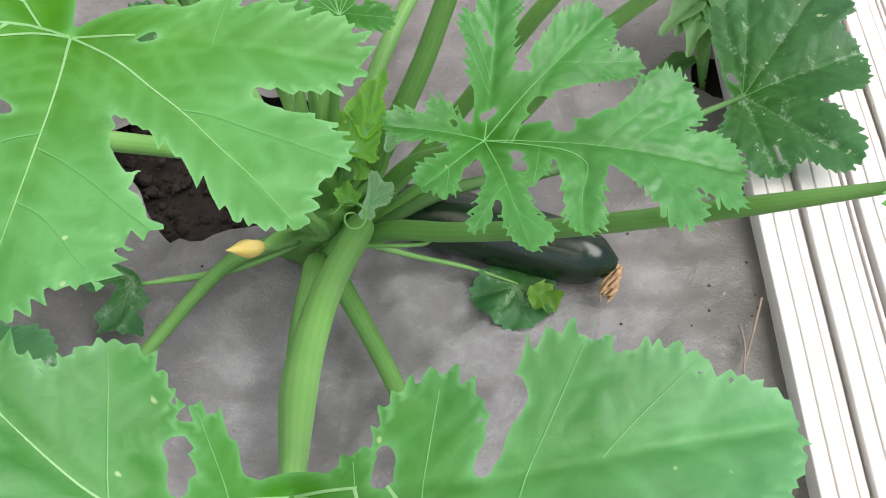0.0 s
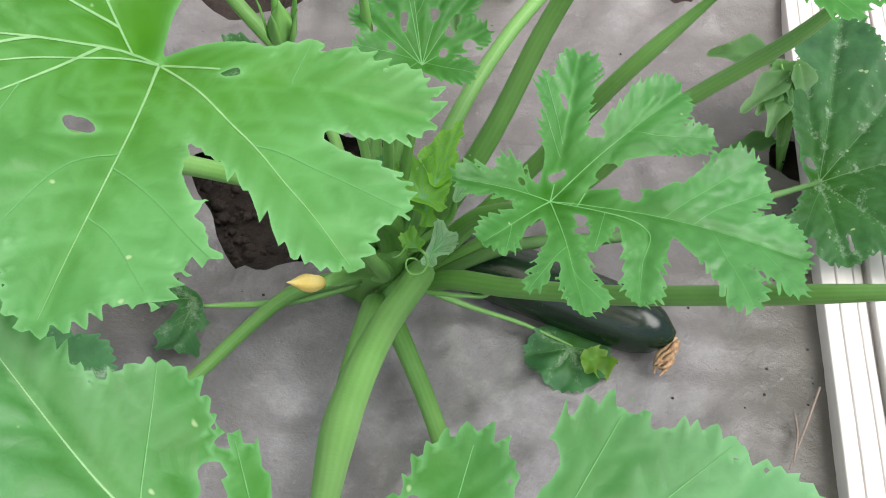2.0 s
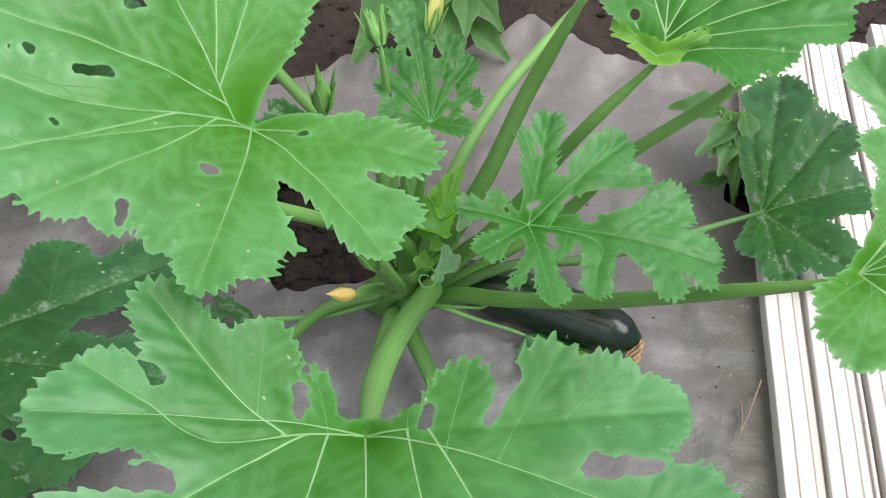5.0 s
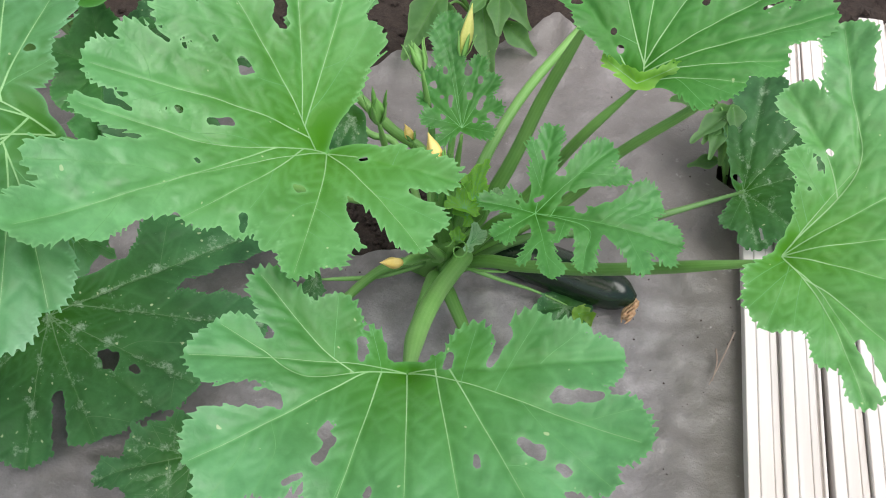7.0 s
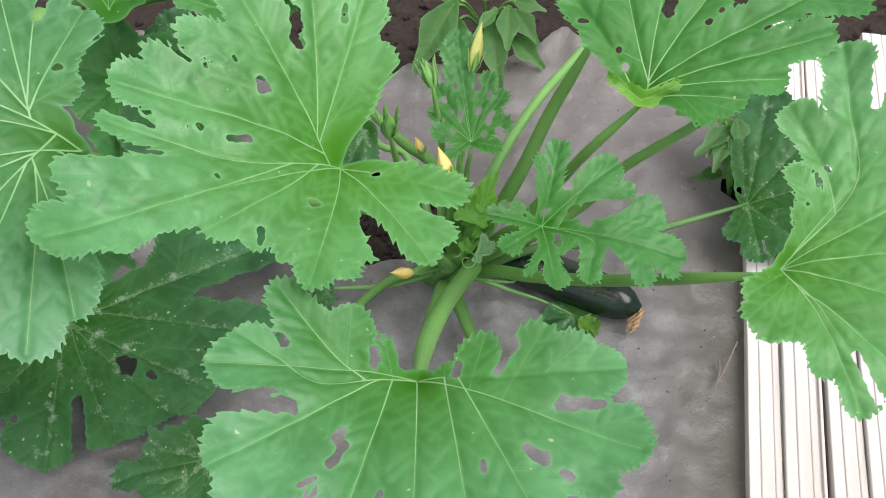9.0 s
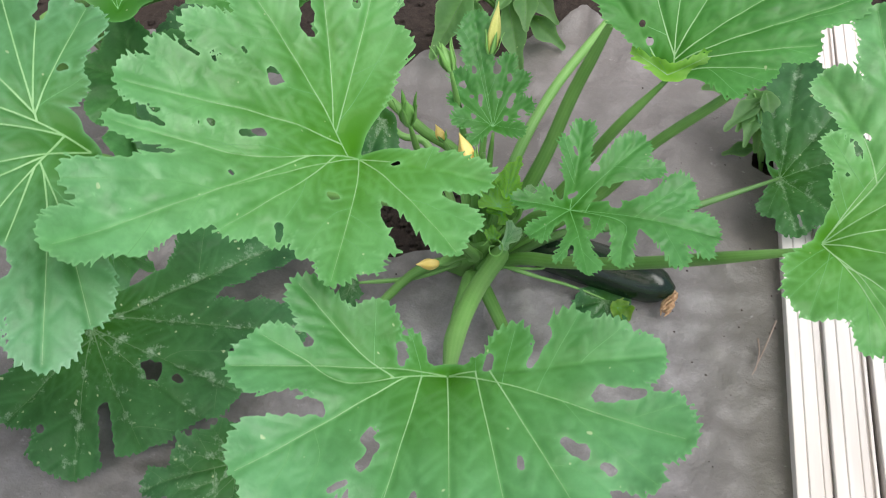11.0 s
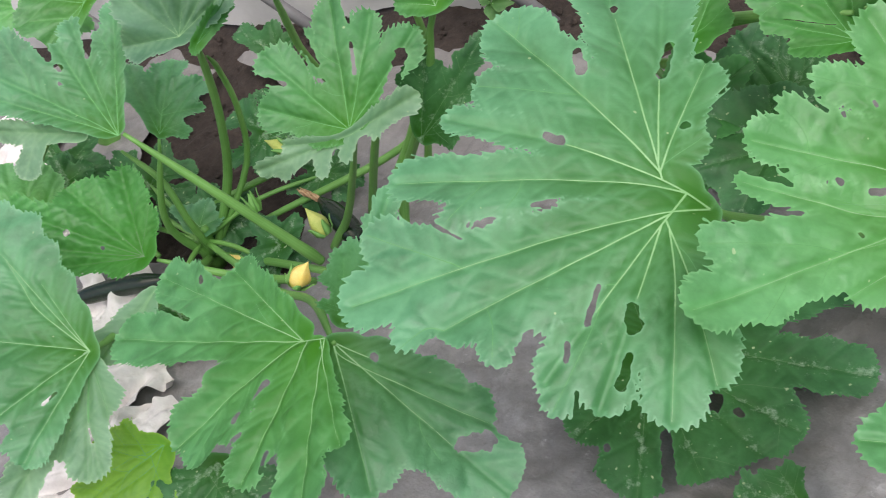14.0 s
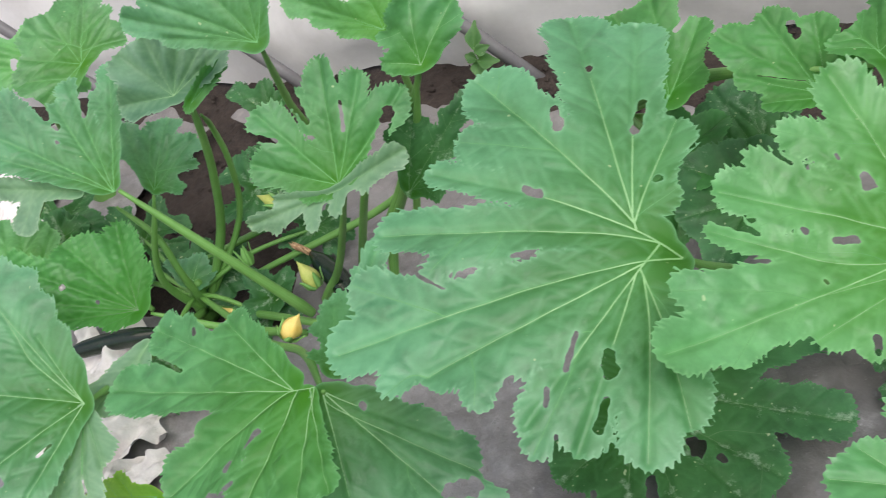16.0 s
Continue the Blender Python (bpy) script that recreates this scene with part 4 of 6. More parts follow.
leaf(plant_a, (-0.040, -0.055, 0.303), (0.041, -0.446, 0.894), ((-0.1, 0.5, -3.8, 13.8, 0.9, 1.8), (-0.6, 1.0, -5.3, 6.5, 0.7, 1.2), (-0.7, 0.4, -5.5, 3.4, 0.8, 1.2), (-0.6, 0.2, -4.9, 0.4, 0.7, 1.2), (-0.6, -0.3, -2.6, -2.5, 0.5, 0.9), (0.0, 1.2, 1.1, 9.1, 0.9, 1.2), (0.2, 1.0, 3.2, 7.0, 0.8, 1.2), (0.4, 0.5, 4.3, 3.4, 0.8, 1.2), (0.5, -0.1, 4.0, -0.3, 0.6, 1.1)),
     side=((-2.6, 8.4, -4.9, 11.4, 1.5, 1.1), (-1.5, 4.3, -3.4, 10.1, 1.2, 1.7), (-0.6, 3.7, -0.0, 7.4, 1.1, 1.2)),
     cuts=((-3.0, 6.9, -2.7, 6.0, 0.2, 0.3), (-4.1, 4.7, -3.6, 4.4, 0.5, 0.3), (-1.8, 3.4, -1.6, 2.1, 0.3, 0.2), (-0.3, 7.0, -0.1, 6.2, 0.5, 0.5), (0.3, 4.1, 0.4, 3.4, 0.4, 0.3), (1.2, 6.3, 1.5, 5.5, 0.3, 0.3), (2.0, 4.1, 1.5, 2.3, 0.3, 0.4), (3.0, 1.8, 3.5, 1.6, 0.5, 0.5), (-4.1, 2.2, -3.6, 1.8, 0.3, 0.3), (1.4, 1.2, 1.3, 0.7, 0.3, 0.3), (-2.5, 1.1, -2.1, 0.6, 0.2, 0.3), (-2.9, 3.4, -2.7, 3.1, 0.2, 0.3)), droop=0.0, bite=1.15, tooth=0.0060, web=0.002, wave=0.006, ruffle=0.0016, h=0.0016, material=LEAF_RICH, vein=VEIN_FINE, thick=0.45, spread=1, label="small jagged upright leaf full of holes", seed=9)
petiole(plant_a, [(-0.054, -0.054, 0.025), (-0.050, -0.050, 0.160), (-0.039, -0.059, 0.295)], 0.0055, 0.0039)
petiole(plant_a, [(-0.055, -0.053, 0.025), (0.012, 0.015, 0.160), (0.047, 0.065, 0.250), (0.090, 0.092, 0.360)], 0.0105, 0.0078)
petiole(plant_a, [(-0.059, -0.050, 0.025), (-0.024, 0.056, 0.120), (0.017, 0.156, 0.160), (0.070, 0.232, 0.200), (0.109, 0.270, 0.240)], 0.0082, 0.0062, material=STALK_PALE)
petiole(plant_a, [(-0.053, -0.057, 0.025), (0.094, -0.003, 0.140), (0.144, -0.008, 0.240), (0.220, -0.004, 0.330), (0.254, 0.009, 0.375)], 0.0078, 0.0055)
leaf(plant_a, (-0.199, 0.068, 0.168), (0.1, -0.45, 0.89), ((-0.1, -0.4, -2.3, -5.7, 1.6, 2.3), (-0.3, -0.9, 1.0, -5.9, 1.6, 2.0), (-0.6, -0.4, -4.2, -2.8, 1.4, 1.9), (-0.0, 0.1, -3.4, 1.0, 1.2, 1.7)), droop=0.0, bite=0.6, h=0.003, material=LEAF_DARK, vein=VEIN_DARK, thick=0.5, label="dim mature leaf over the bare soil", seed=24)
petiole(plant_a, [(-0.065, -0.050, 0.025), (-0.095, 0.063, 0.100), (-0.152, 0.075, 0.150), (-0.217, 0.099, 0.200), (-0.270, 0.117, 0.260)], 0.0090, 0.0062)
petiole(plant_a, [(-0.066, -0.051, 0.025), (-0.149, 0.119, 0.060), (-0.195, 0.126, 0.080), (-0.244, 0.162, 0.100)], 0.0060, 0.0050, material=STALK_PALE)
petiole(plant_a, [(-0.061, -0.050, 0.025), (-0.060, -0.040, 0.140), (-0.057, -0.004, 0.200)], 0.0078, 0.0055)
petiole(plant_a, [(-0.063, -0.070, 0.025), (-0.066, -0.098, 0.050), (-0.074, -0.177, 0.040), (-0.064, -0.304, 0.050), (-0.055, -0.372, 0.060)], 0.0101, 0.0078)
petiole(plant_a, [(-0.058, -0.069, 0.025), (-0.038, -0.111, 0.040), (0.001, -0.180, 0.030), (0.039, -0.272, 0.040), (0.058, -0.329, 0.050)], 0.0094, 0.0070)
petiole(plant_a, [(-0.080, -0.060, 0.050), (-0.141, -0.090, 0.045), (-0.199, -0.190, 0.050), (-0.247, -0.276, 0.060)], 0.0078, 0.0047)
petiole(plant_a, [(-0.080, -0.060, 0.040), (-0.142, -0.086, 0.030), (-0.217, -0.108, 0.035)], 0.0040, 0.0030, material=STALK_PALE)
leaf(plant_a, (-0.221, -0.103, 0.040), (0.078, -0.172, 0.982), ((-0.5, 0.0, -3.8, 0.3, 0.7, 0.9), (-0.1, -0.7, -0.9, -5.5, 0.8, 1.1), (0.0, -0.3, 0.2, -2.8, 0.5, 0.7)), material=LEAF_DARK, vein=VEIN_DARK, label="small dark leaf on the film", h=0.003, fringe=True, seed=10)
leaf(plant_a, (0.114, -0.086, 0.024), (-0.023, -0.117, 0.993), ((-0.5, -0.3, -4.1, -1.1, 1.7, 2.3), (-0.2, -0.6, -2.2, -3.9, 1.6, 2.2), (0.3, -0.8, 0.8, -3.9, 1.6, 2.2), (0.8, -0.7, 3.5, -1.7, 1.8, 2.0), (-0.8, 0.2, -2.4, 0.7, 1.5, 1.7), (0.8, 0.1, 2.6, 0.1, 1.4, 1.5)), material=LEAF_DARK, vein=VEIN_DARK, label="small curled dark leaf beside the fruit", wave=0.006, web=0.012, seed=11)
leaf(plant_a, (0.130, -0.099, 0.030), (-0.040, -0.174, 0.984), ((0.2, -0.1, 2.2, -0.0, 1.0, 1.1), (0.2, -0.3, 1.4, -1.6, 0.9, 0.9)), material=LEAF_YELLOW, vein=VEIN_FINE, label="yellowing tip of a small leaf", seed=12)
petiole(plant_a, [(-0.062, -0.060, 0.060), (0.013, -0.065, 0.035), (0.068, -0.072, 0.028), (0.115, -0.084, 0.022)], 0.0035, 0.0015, material=STALK_PALE)
leaf(plant_a, (-0.295, -0.398, 0.070), (0.083, -0.122, 0.989), ((-1.3, -0.5, -10.7, -4.3, 1.2, 1.5), (-1.0, 0.0, -8.0, 0.3, 1.1, 1.4), (-0.5, 0.4, -4.0, 3.8, 1.0, 1.3), (0.1, -0.6, 0.5, -5.2, 1.2, 1.6), (-0.5, -0.9, -4.0, -7.3, 1.3, 1.6)), material=LEAF_DARK, vein=VEIN_DARK, label="dark mature leaf low on the film", fringe=True, seed=13)
leaf(plant_a, (-0.370, -0.346, 0.400), (0.213, -0.283, 0.935), ((0.4, -0.3, 3.0, -2.2, 0.9, 1.1), (-0.0, -0.4, -0.3, -3.4, 0.9, 1.1), (-0.4, -0.3, -3.1, -2.2, 0.8, 1.0), (0.2, 0.2, 1.8, 1.4, 0.8, 1.0)), label="small green leaf", h=0.003, fringe=True, seed=14)
leaf(plant_a, (-0.031, -0.064, 0.170), (0.032, -0.426, 0.904), ((-0.3, 0.1, -2.3, 0.8, 0.5, 0.6), (-0.3, 0.3, -2.1, 2.7, 0.5, 0.6), (-0.1, 0.3, -0.5, 2.9, 0.4, 0.6), (0.2, 0.2, 1.6, 2.0, 0.4, 0.5), (0.2, 0.0, 1.6, 0.0, 0.4, 0.5)), material=LEAF_YOUNG, vein=VEIN_FINE, tooth=0.005, h=0.0016, droop=-0.3, wave=0.004, fold=0.3, web=0.004, label="tiny crinkled young leaf of the crown", fringe=True, seed=15)
leaf(plant_a, (-0.023, -0.056, 0.180), (0.026, -0.434, 0.900), ((-0.1, 0.4, -1.0, 3.0, 0.4, 0.5), (0.0, 0.5, 0.3, 4.3, 0.4, 0.5), (0.2, 0.6, 1.3, 5.0, 0.3, 0.4), (0.2, 0.3, 1.3, 2.2, 0.4, 0.5)), material=LEAF_YOUNG, vein=VEIN_FINE, tooth=0.005, h=0.0016, droop=-0.3, wave=0.004, fold=0.3, web=0.004, label="tiny crinkled young leaf of the crown", fringe=True, seed=16)
leaf(plant_a, (-0.048, -0.043, 0.160), (0.044, -0.431, 0.901), ((-0.3, 0.2, -2.8, 1.4, 0.3, 0.4), (-0.2, 0.0, -2.0, 0.4, 0.3, 0.4), (-0.1, 0.2, -1.0, 1.7, 0.4, 0.5)), material=LEAF_CUT, vein=VEIN_FINE, tooth=0.005, h=0.0016, droop=-0.3, wave=0.004, fold=0.3, web=0.004, label="tiny crinkled young leaf of the crown", fringe=True, seed=17)
leaf(plant_a, (-0.028, -0.059, 0.150), (0.029, -0.420, 0.907), ((-0.2, 0.1, -1.3, 0.8, 0.4, 0.5), (0.1, 0.2, 0.7, 1.5, 0.4, 0.5), (0.1, -0.2, 0.5, -1.3, 0.3, 0.4)), material=LEAF_YOUNG, vein=VEIN_FINE, tooth=0.005, h=0.0016, droop=-0.3, wave=0.004, fold=0.3, web=0.004, label="tiny crinkled young leaf of the crown", fringe=True, seed=18)
leaf(plant_a, (-0.006, -0.044, 0.150), (0.013, -0.427, 0.904), ((0.2, 0.3, 1.4, 2.7, 0.3, 0.4), (0.1, 0.2, 0.8, 1.7, 0.3, 0.4)), material=LEAF_GREY, vein=VEIN_FINE, tooth=0.005, h=0.0016, droop=-0.3, wave=0.004, fold=0.3, web=0.004, label="tiny crinkled young leaf of the crown", fringe=True, seed=19)
leaf(plant_a, (-0.018, -0.102, 0.150), (0.022, -0.398, 0.917), ((0.1, 0.2, 1.1, 1.8, 0.4, 0.6), (0.1, 0.1, 0.8, 0.8, 0.4, 0.5), (-0.0, -0.1, -0.1, -1.0, 0.3, 0.3)), material=LEAF_GREY, vein=VEIN_FINE, tooth=0.005, h=0.0016, droop=-0.3, wave=0.004, fold=0.3, web=0.004, label="tiny crinkled young leaf of the crown", fringe=True, seed=20)
leaf(plant_a, (-0.031, -0.092, 0.140), (0.032, -0.398, 0.917), ((-0.1, 0.1, -1.0, 1.1, 0.3, 0.4), (-0.1, 0.0, -1.1, 0.2, 0.2, 0.2), (0.0, 0.1, 0.2, 0.6, 0.2, 0.2)), material=LEAF_YOUNG, vein=VEIN_FINE, tooth=0.005, h=0.0016, droop=-0.3, wave=0.004, fold=0.3, web=0.004, label="tiny crinkled young leaf of the crown", fringe=True, seed=21)
leaf(plant_a, (-0.060, -0.015, 0.170), (0.053, -0.448, 0.892), ((-0.1, 0.2, -1.2, 2.1, 0.4, 0.5), (-0.1, 0.1, -0.5, 1.2, 0.2, 0.3)), material=LEAF_YELLOW, vein=VEIN_FINE, tooth=0.005, h=0.0016, droop=-0.3, wave=0.004, fold=0.3, web=0.004, label="tiny crinkled young leaf of the crown", fringe=True, seed=22)
petiole(plant_a, [(-0.062, -0.060, 0.060), (-0.013, -0.037, 0.110), (-0.006, -0.035, 0.140)], 0.0045, 0.0030, material=STALK_PALE)
petiole(plant_a, [(-0.062, -0.060, 0.060), (-0.044, -0.039, 0.120), (-0.048, -0.038, 0.155)], 0.0045, 0.0030, material=STALK_PALE)
petiole(plant_a, [(-0.062, -0.060, 0.060), (-0.030, -0.041, 0.110), (-0.031, -0.059, 0.160)], 0.0045, 0.0030, material=STALK_PALE)
petiole(plant_a, [(-0.062, -0.060, 0.060), (-0.052, -0.018, 0.110), (-0.060, -0.013, 0.165)], 0.0045, 0.0030, material=STALK_PALE)
part("tendril", tube_mesh("tendril", [(-0.05, -0.065, 0.10), (-0.026, -0.117, 0.170), (-0.019, -0.127, 0.170), (-0.021, -0.138, 0.170), (-0.029, -0.141, 0.170), (-0.034, -0.135, 0.170), (-0.034, -0.128, 0.170), (-0.029, -0.126, 0.170), (-0.026, -0.128, 0.170)], (0.0012, 0.001, 0.0006), 6, 40), STALK_PALE, plant_a, "thin coiled tendril")
part("tendril", tube_mesh("tendril", [(-0.041, -0.076, 0.130), (-0.040, -0.098, 0.145), (-0.043, -0.110, 0.150), (-0.048, -0.113, 0.150)], (0.0011, 0.0009, 0.0005), 6, 16), STALK_PALE, plant_a, "thin coiled tendril")
part("tendril", tube_mesh("tendril", [(-0.026, -0.083, 0.070), (0.002, -0.093, 0.085), (0.026, -0.094, 0.090), (0.033, -0.093, 0.095)], (0.002, 0.0018, 0.002), 8, 16), STALK_PALE, plant_a, "thin pale shoot")
def bud_mesh(name, base, tip, r, twist=0.6, ribs=0.14, sides=15):
    """A closed flower: a ribbed, twisted spindle from base to tip."""
    b, t = Vector(base), Vector(tip)
    ahead = (t - b).normalized()
    side = ahead.cross(Vector((0.3, 0.2, 1))).normalized()
    up = side.cross(ahead)
    verts, faces = [], []
    prof = [0.45, 0.72, 0.92, 1.0, 0.98, 0.86, 0.66, 0.42, 0.2, 0.04]
    for i, p in enumerate(prof):
        s = i / (len(prof) - 1)
        for j in range(sides):
            a = 2 * math.pi * j / sides + twist * s
            q = r * p * (1 + ribs * math.cos(5 * 2 * math.pi * j / sides))
            verts.append(b.lerp(t, s) + side * q * math.cos(a) + up * q * math.sin(a))
    n = len(prof)
    for i in range(n - 1):
        for j in range(sides):
            c, d = i * sides + j, i * sides + (j + 1) % sides
            faces.append((c, d, d + sides, c + sides))
    faces.append(tuple(range(sides))[::-1])
    faces.append(tuple((n - 1) * sides + j for j in range(sides)))
    return mesh_of(name, verts, faces)


def sepals(parent, base, tip, r, material, reach=1.12, count=5):
    """Narrow pointed sepals that clasp the lower half of a bud."""
    b, t = Vector(base), Vector(tip)
    ahead = (t - b).normalized()
    side = ahead.cross(Vector((0.3, 0.2, 1))).normalized()
    up = side.cross(ahead)
    le = (t - b).length
    for k in range(count):
        a = 2 * math.pi * k / count + 0.4
        o = side * math.cos(a) + up * math.sin(a)
        across = ahead.cross(o)
        verts, faces = [], []
        for s, out, w in ((0.0, 0.5, 0.42), (0.3, 1.08, 0.5), (0.5, 1.18, 0.40), (0.8, 1.4, 0.26), (1.0, 1.65, 0.03)):
            p = b + ahead * le * s * reach + o * r * out
            verts += [p - across * r * w, p + o * r * 0.12, p + across * r * w, p - o * r * 0.06]
        for i in range(4):
            for j in range(4):
                c, d = i * 4 + j, i * 4 + (j + 1) % 4
                faces.append((c, d, d + 4, c + 4))
        part("sepal", mesh_of("sepal", verts, faces), material, parent)


def bud(plant, base, tip, r, material, green=True, label=""):
    ob = part("flower_bud", bud_mesh("flower_bud", base, tip, r), material, plant, label)
    if green:
        sepals(ob, base, tip, r, STALK_PALE, 1.05 if material == STALK_PALE else 0.45)
        for c in ob.children:
            c.matrix_parent_inverse = Matrix()
    return ob

petiole(plant_a, [(-0.070, -0.060, 0.050), (-0.054, -0.108, 0.120), (-0.063, -0.164, 0.220), (-0.067, -0.209, 0.300)], 0.0055, 0.0050, material=STALK_PALE, name="flower_stalk")
BUDS_A = [((-0.052, 0.021, 0.341), (-0.047, 0.059, 0.389), 0.0072, PETAL_GREEN, "closed yellow-green flower bud"), ((-0.087, -0.049, 0.377), (-0.099, -0.034, 0.402), 0.0082, STALK_PALE, "green unopened flower bud"), ((-0.054, -0.122, 0.305), (-0.072, -0.100, 0.334), 0.0085, PETAL, "closed yellow flower"), ((-0.111, 0.017, 0.193), (-0.123, 0.028, 0.210), 0.006, PETAL, "small wilting yellow flower")]

# ---- the next plant along the row ----
plant_b = thing("zucchini_plant", (-1.42, -0.19, 0.0), "tall green zucchini plant with upright stalks and yellow buds", "plant")
part("stem", tube_mesh("stem", [(-1.42, -0.19, -0.02), (-1.41, -0.19, 0.04), (-1.40, -0.185, 0.06), (-1.39, -0.18, 0.08)], (0.018, 0.018, 0.014, 0.006), 14, 14, 0.06), STALK, plant_b, "short thick pale green stem")
leaf(plant_b, (-0.714, -0.507, 0.446), (-0.08, -0.12, 0.99), ((-3.9, -0.8, -28.6, 3.5, 2.1, 2.7), (-3.6, -0.4, -18.0, 6.1, 2.0, 2.7), (-3.7, -1.1, -29.3, -5.4, 2.3, 3.7), (-4.1, -1.8, -13.4, -15.5, 2.7, 3.2), (-2.0, -2.6, -1.7, -17.1, 2.5, 2.5), (-0.7, -1.7, 7.2, -18.9, 2.0, 3.3)),
     side=((-9.4, -7.3, -9.1, -16.7, 3.0, 2.5), (-6.6, -6.1, -5.7, -13.8, 2.6, 1.9), (0.4, -2.5, 7.9, -10.6, 1.5, 1.8), (-7.7, -0.2, -11.7, 2.4, 1.9, 1.6), (-21.0, -0.1, -27.2, 1.3, 2.3, 1.7), (-21.1, 3.0, -24.0, 5.1, 2.1, 1.7)),
     cuts=((-27.4, -0.1, -19.9, -1.3, 0.4, 0.3), (-17.6, -7.0, -12.2, -5.3, 0.6, 0.4), (-6.4, -10.1, -6.0, -11.4, 0.4, 0.5), (-4.9, -12.9, -4.2, -11.8, 0.3, 0.4), (-5.0, -8.2, -4.4, -5.7, 0.2, 0.5), (0.2, -15.0, -0.4, -12.7, 0.3, 0.3), (-21.4, 4.0, -20.5, 3.3, 0.3, 0.4)), droop=0.0, bite=0.75, tooth=0.0085, web=0.003, wave=0.006, h=0.0021, material=LEAF_CUT, thick=0.65, spread=0.85, label="bright half of a folded lobed leaf with rounded lobes", seed=31)
leaf(plant_b, (-0.708, -0.505, 0.437), (0.58, -0.1, 0.81), ((0.7, -0.4, 23.2, -7.2, 1.6, 4.2), (1.9, -1.1, 18.9, -1.4, 2.7, 3.2), (1.0, -0.9, 10.0, -12.7, 1.9, 4.2), (0.8, -0.5, 14.7, 0.7, 1.5, 2.4)),
     side=((4.5, 0.1, 9.5, 0.6, 2.4, 2.2), (10.8, -5.6, 15.2, -6.9, 3.6, 3.0)),
     cuts=((16.4, -4.4, 19.4, -2.7, 0.8, 1.1), (4.4, 0.3, 5.1, 0.2, 0.4, 0.4)), droop=0.0, bite=0.6, web=0.004, wave=0.006, h=0.0026, material=LEAF_FAR, thick=0.8, label="shaded half of a folded lobed leaf", seed=20)
petiole(plant_b, [(-1.400, -0.191, 0.050), (-1.126, -0.296, 0.130), (-0.922, -0.372, 0.260), (-0.707, -0.506, 0.435)], 0.0066, 0.0056)
leaf(plant_b, (-1.138, -0.553, 0.340), (0.497, -0.141, 0.856), ((-0.6, 0.0, -9.6, 5.7, 1.7, 2.7), (-0.9, -0.2, -22.2, 10.0, 2.1, 6.7), (-0.8, -0.4, -20.5, -6.4, 2.1, 6.6), (-0.2, -0.6, -8.2, -16.5, 1.9, 4.7), (0.2, -1.0, -0.3, -16.4, 1.4, 2.6)),
     side=((-7.8, 2.1, -15.3, 6.7, 4.0, 3.3),),
     cuts=((-4.3, -13.3, -4.3, -16.9, 0.8, 0.6), (-3.4, -18.1, -4.4, -19.7, 0.5, 0.5), (-1.5, -8.6, -0.8, -6.4, 0.2, 0.2), (-10.2, -8.7, -9.6, -8.8, 1.0, 0.8)), droop=0.0, funnel=0.02, bite=0.75, tooth=0.0085, web=0.003, wave=0.006, h=0.0021, material=LEAF_FAR, thick=0.65, label="broad matt green lobed leaf", seed=33)
petiole(plant_b, [(-1.404, -0.198, 0.015), (-1.253, -0.418, 0.200), (-1.141, -0.552, 0.334)], 0.0088, 0.0060)
leaf(plant_b, (-1.219, -0.374, 0.291), (0.485, -0.209, 0.849), ((-0.8, 0.9, -9.2, 11.6, 2.1, 3.0), (-0.7, 1.1, -2.1, 7.4, 1.6, 1.9), (-1.0, 0.6, -15.5, 5.9, 2.3, 3.2), (-1.0, 0.1, -21.0, -0.3, 2.3, 2.5), (-0.9, -0.5, -17.4, -4.4, 2.1, 2.3), (-0.5, -0.9, -13.6, -6.5, 1.4, 1.8), (-0.1, -0.9, -3.7, -4.2, 1.0, 1.4)),
     side=((-7.8, 3.1, -12.3, 8.2, 2.8, 2.3), (-4.6, 4.2, -4.1, 9.5, 2.5, 2.1)),
     cuts=((-16.3, -0.4, -15.9, -0.6, 0.4, 0.4), (-12.1, -0.4, -11.2, -0.9, 0.4, 0.5), (-6.2, -0.8, -5.8, -1.0, 0.3, 0.3)), droop=0.0, bite=0.95, tooth=0.0095, web=0.004, wave=0.014, ruffle=0.0018, fold=0.35, h=0.0026, material=LEAF_RICH, vein=VEIN_DARK, thick=0.6, label="deep green ruffled leaf among the stalks", seed=22)
petiole(plant_b, [(-1.080, -0.253, 0.100), (-1.124, -0.325, 0.200), (-1.210, -0.367, 0.275)], 0.0072, 0.0053)
leaf(plant_b, (-1.263, -0.258, 0.420), (0.437, -0.223, 0.871), ((-0.5, 0.9, -9.6, 19.7, 1.0, 2.2), (-1.0, 1.2, -14.6, 14.8, 1.4, 2.4), (-1.5, 0.7, -27.7, 3.8, 1.6, 3.2), (-1.6, 0.4, -25.4, -0.4, 1.6, 2.4)),
     side=((-14.3, 4.2, -22.6, 8.9, 3.1, 2.1), (-6.9, 4.6, -14.8, 10.4, 2.7, 2.2), (-5.4, 10.8, -9.9, 14.4, 1.8, 1.5), (-10.3, 1.6, -12.6, 0.4, 2.7, 1.4)),
     cuts=((-12.4, 16.2, -9.1, 9.7, 1.1, 0.5), (-18.2, 10.9, -13.8, 7.3, 1.3, 0.5), (-12.7, 6.9, -11.6, 7.0, 0.5, 0.7), (-26.5, 1.8, -21.3, 2.8, 0.5, 0.2)), droop=0.0, bite=0.85, tooth=0.0085, web=0.003, wave=0.006, h=0.0021, material=LEAF_FAR, thick=0.6, vein=VEIN_FINE, spread=0.9, label="light green cut leaf on a long slanting stalk", seed=21)
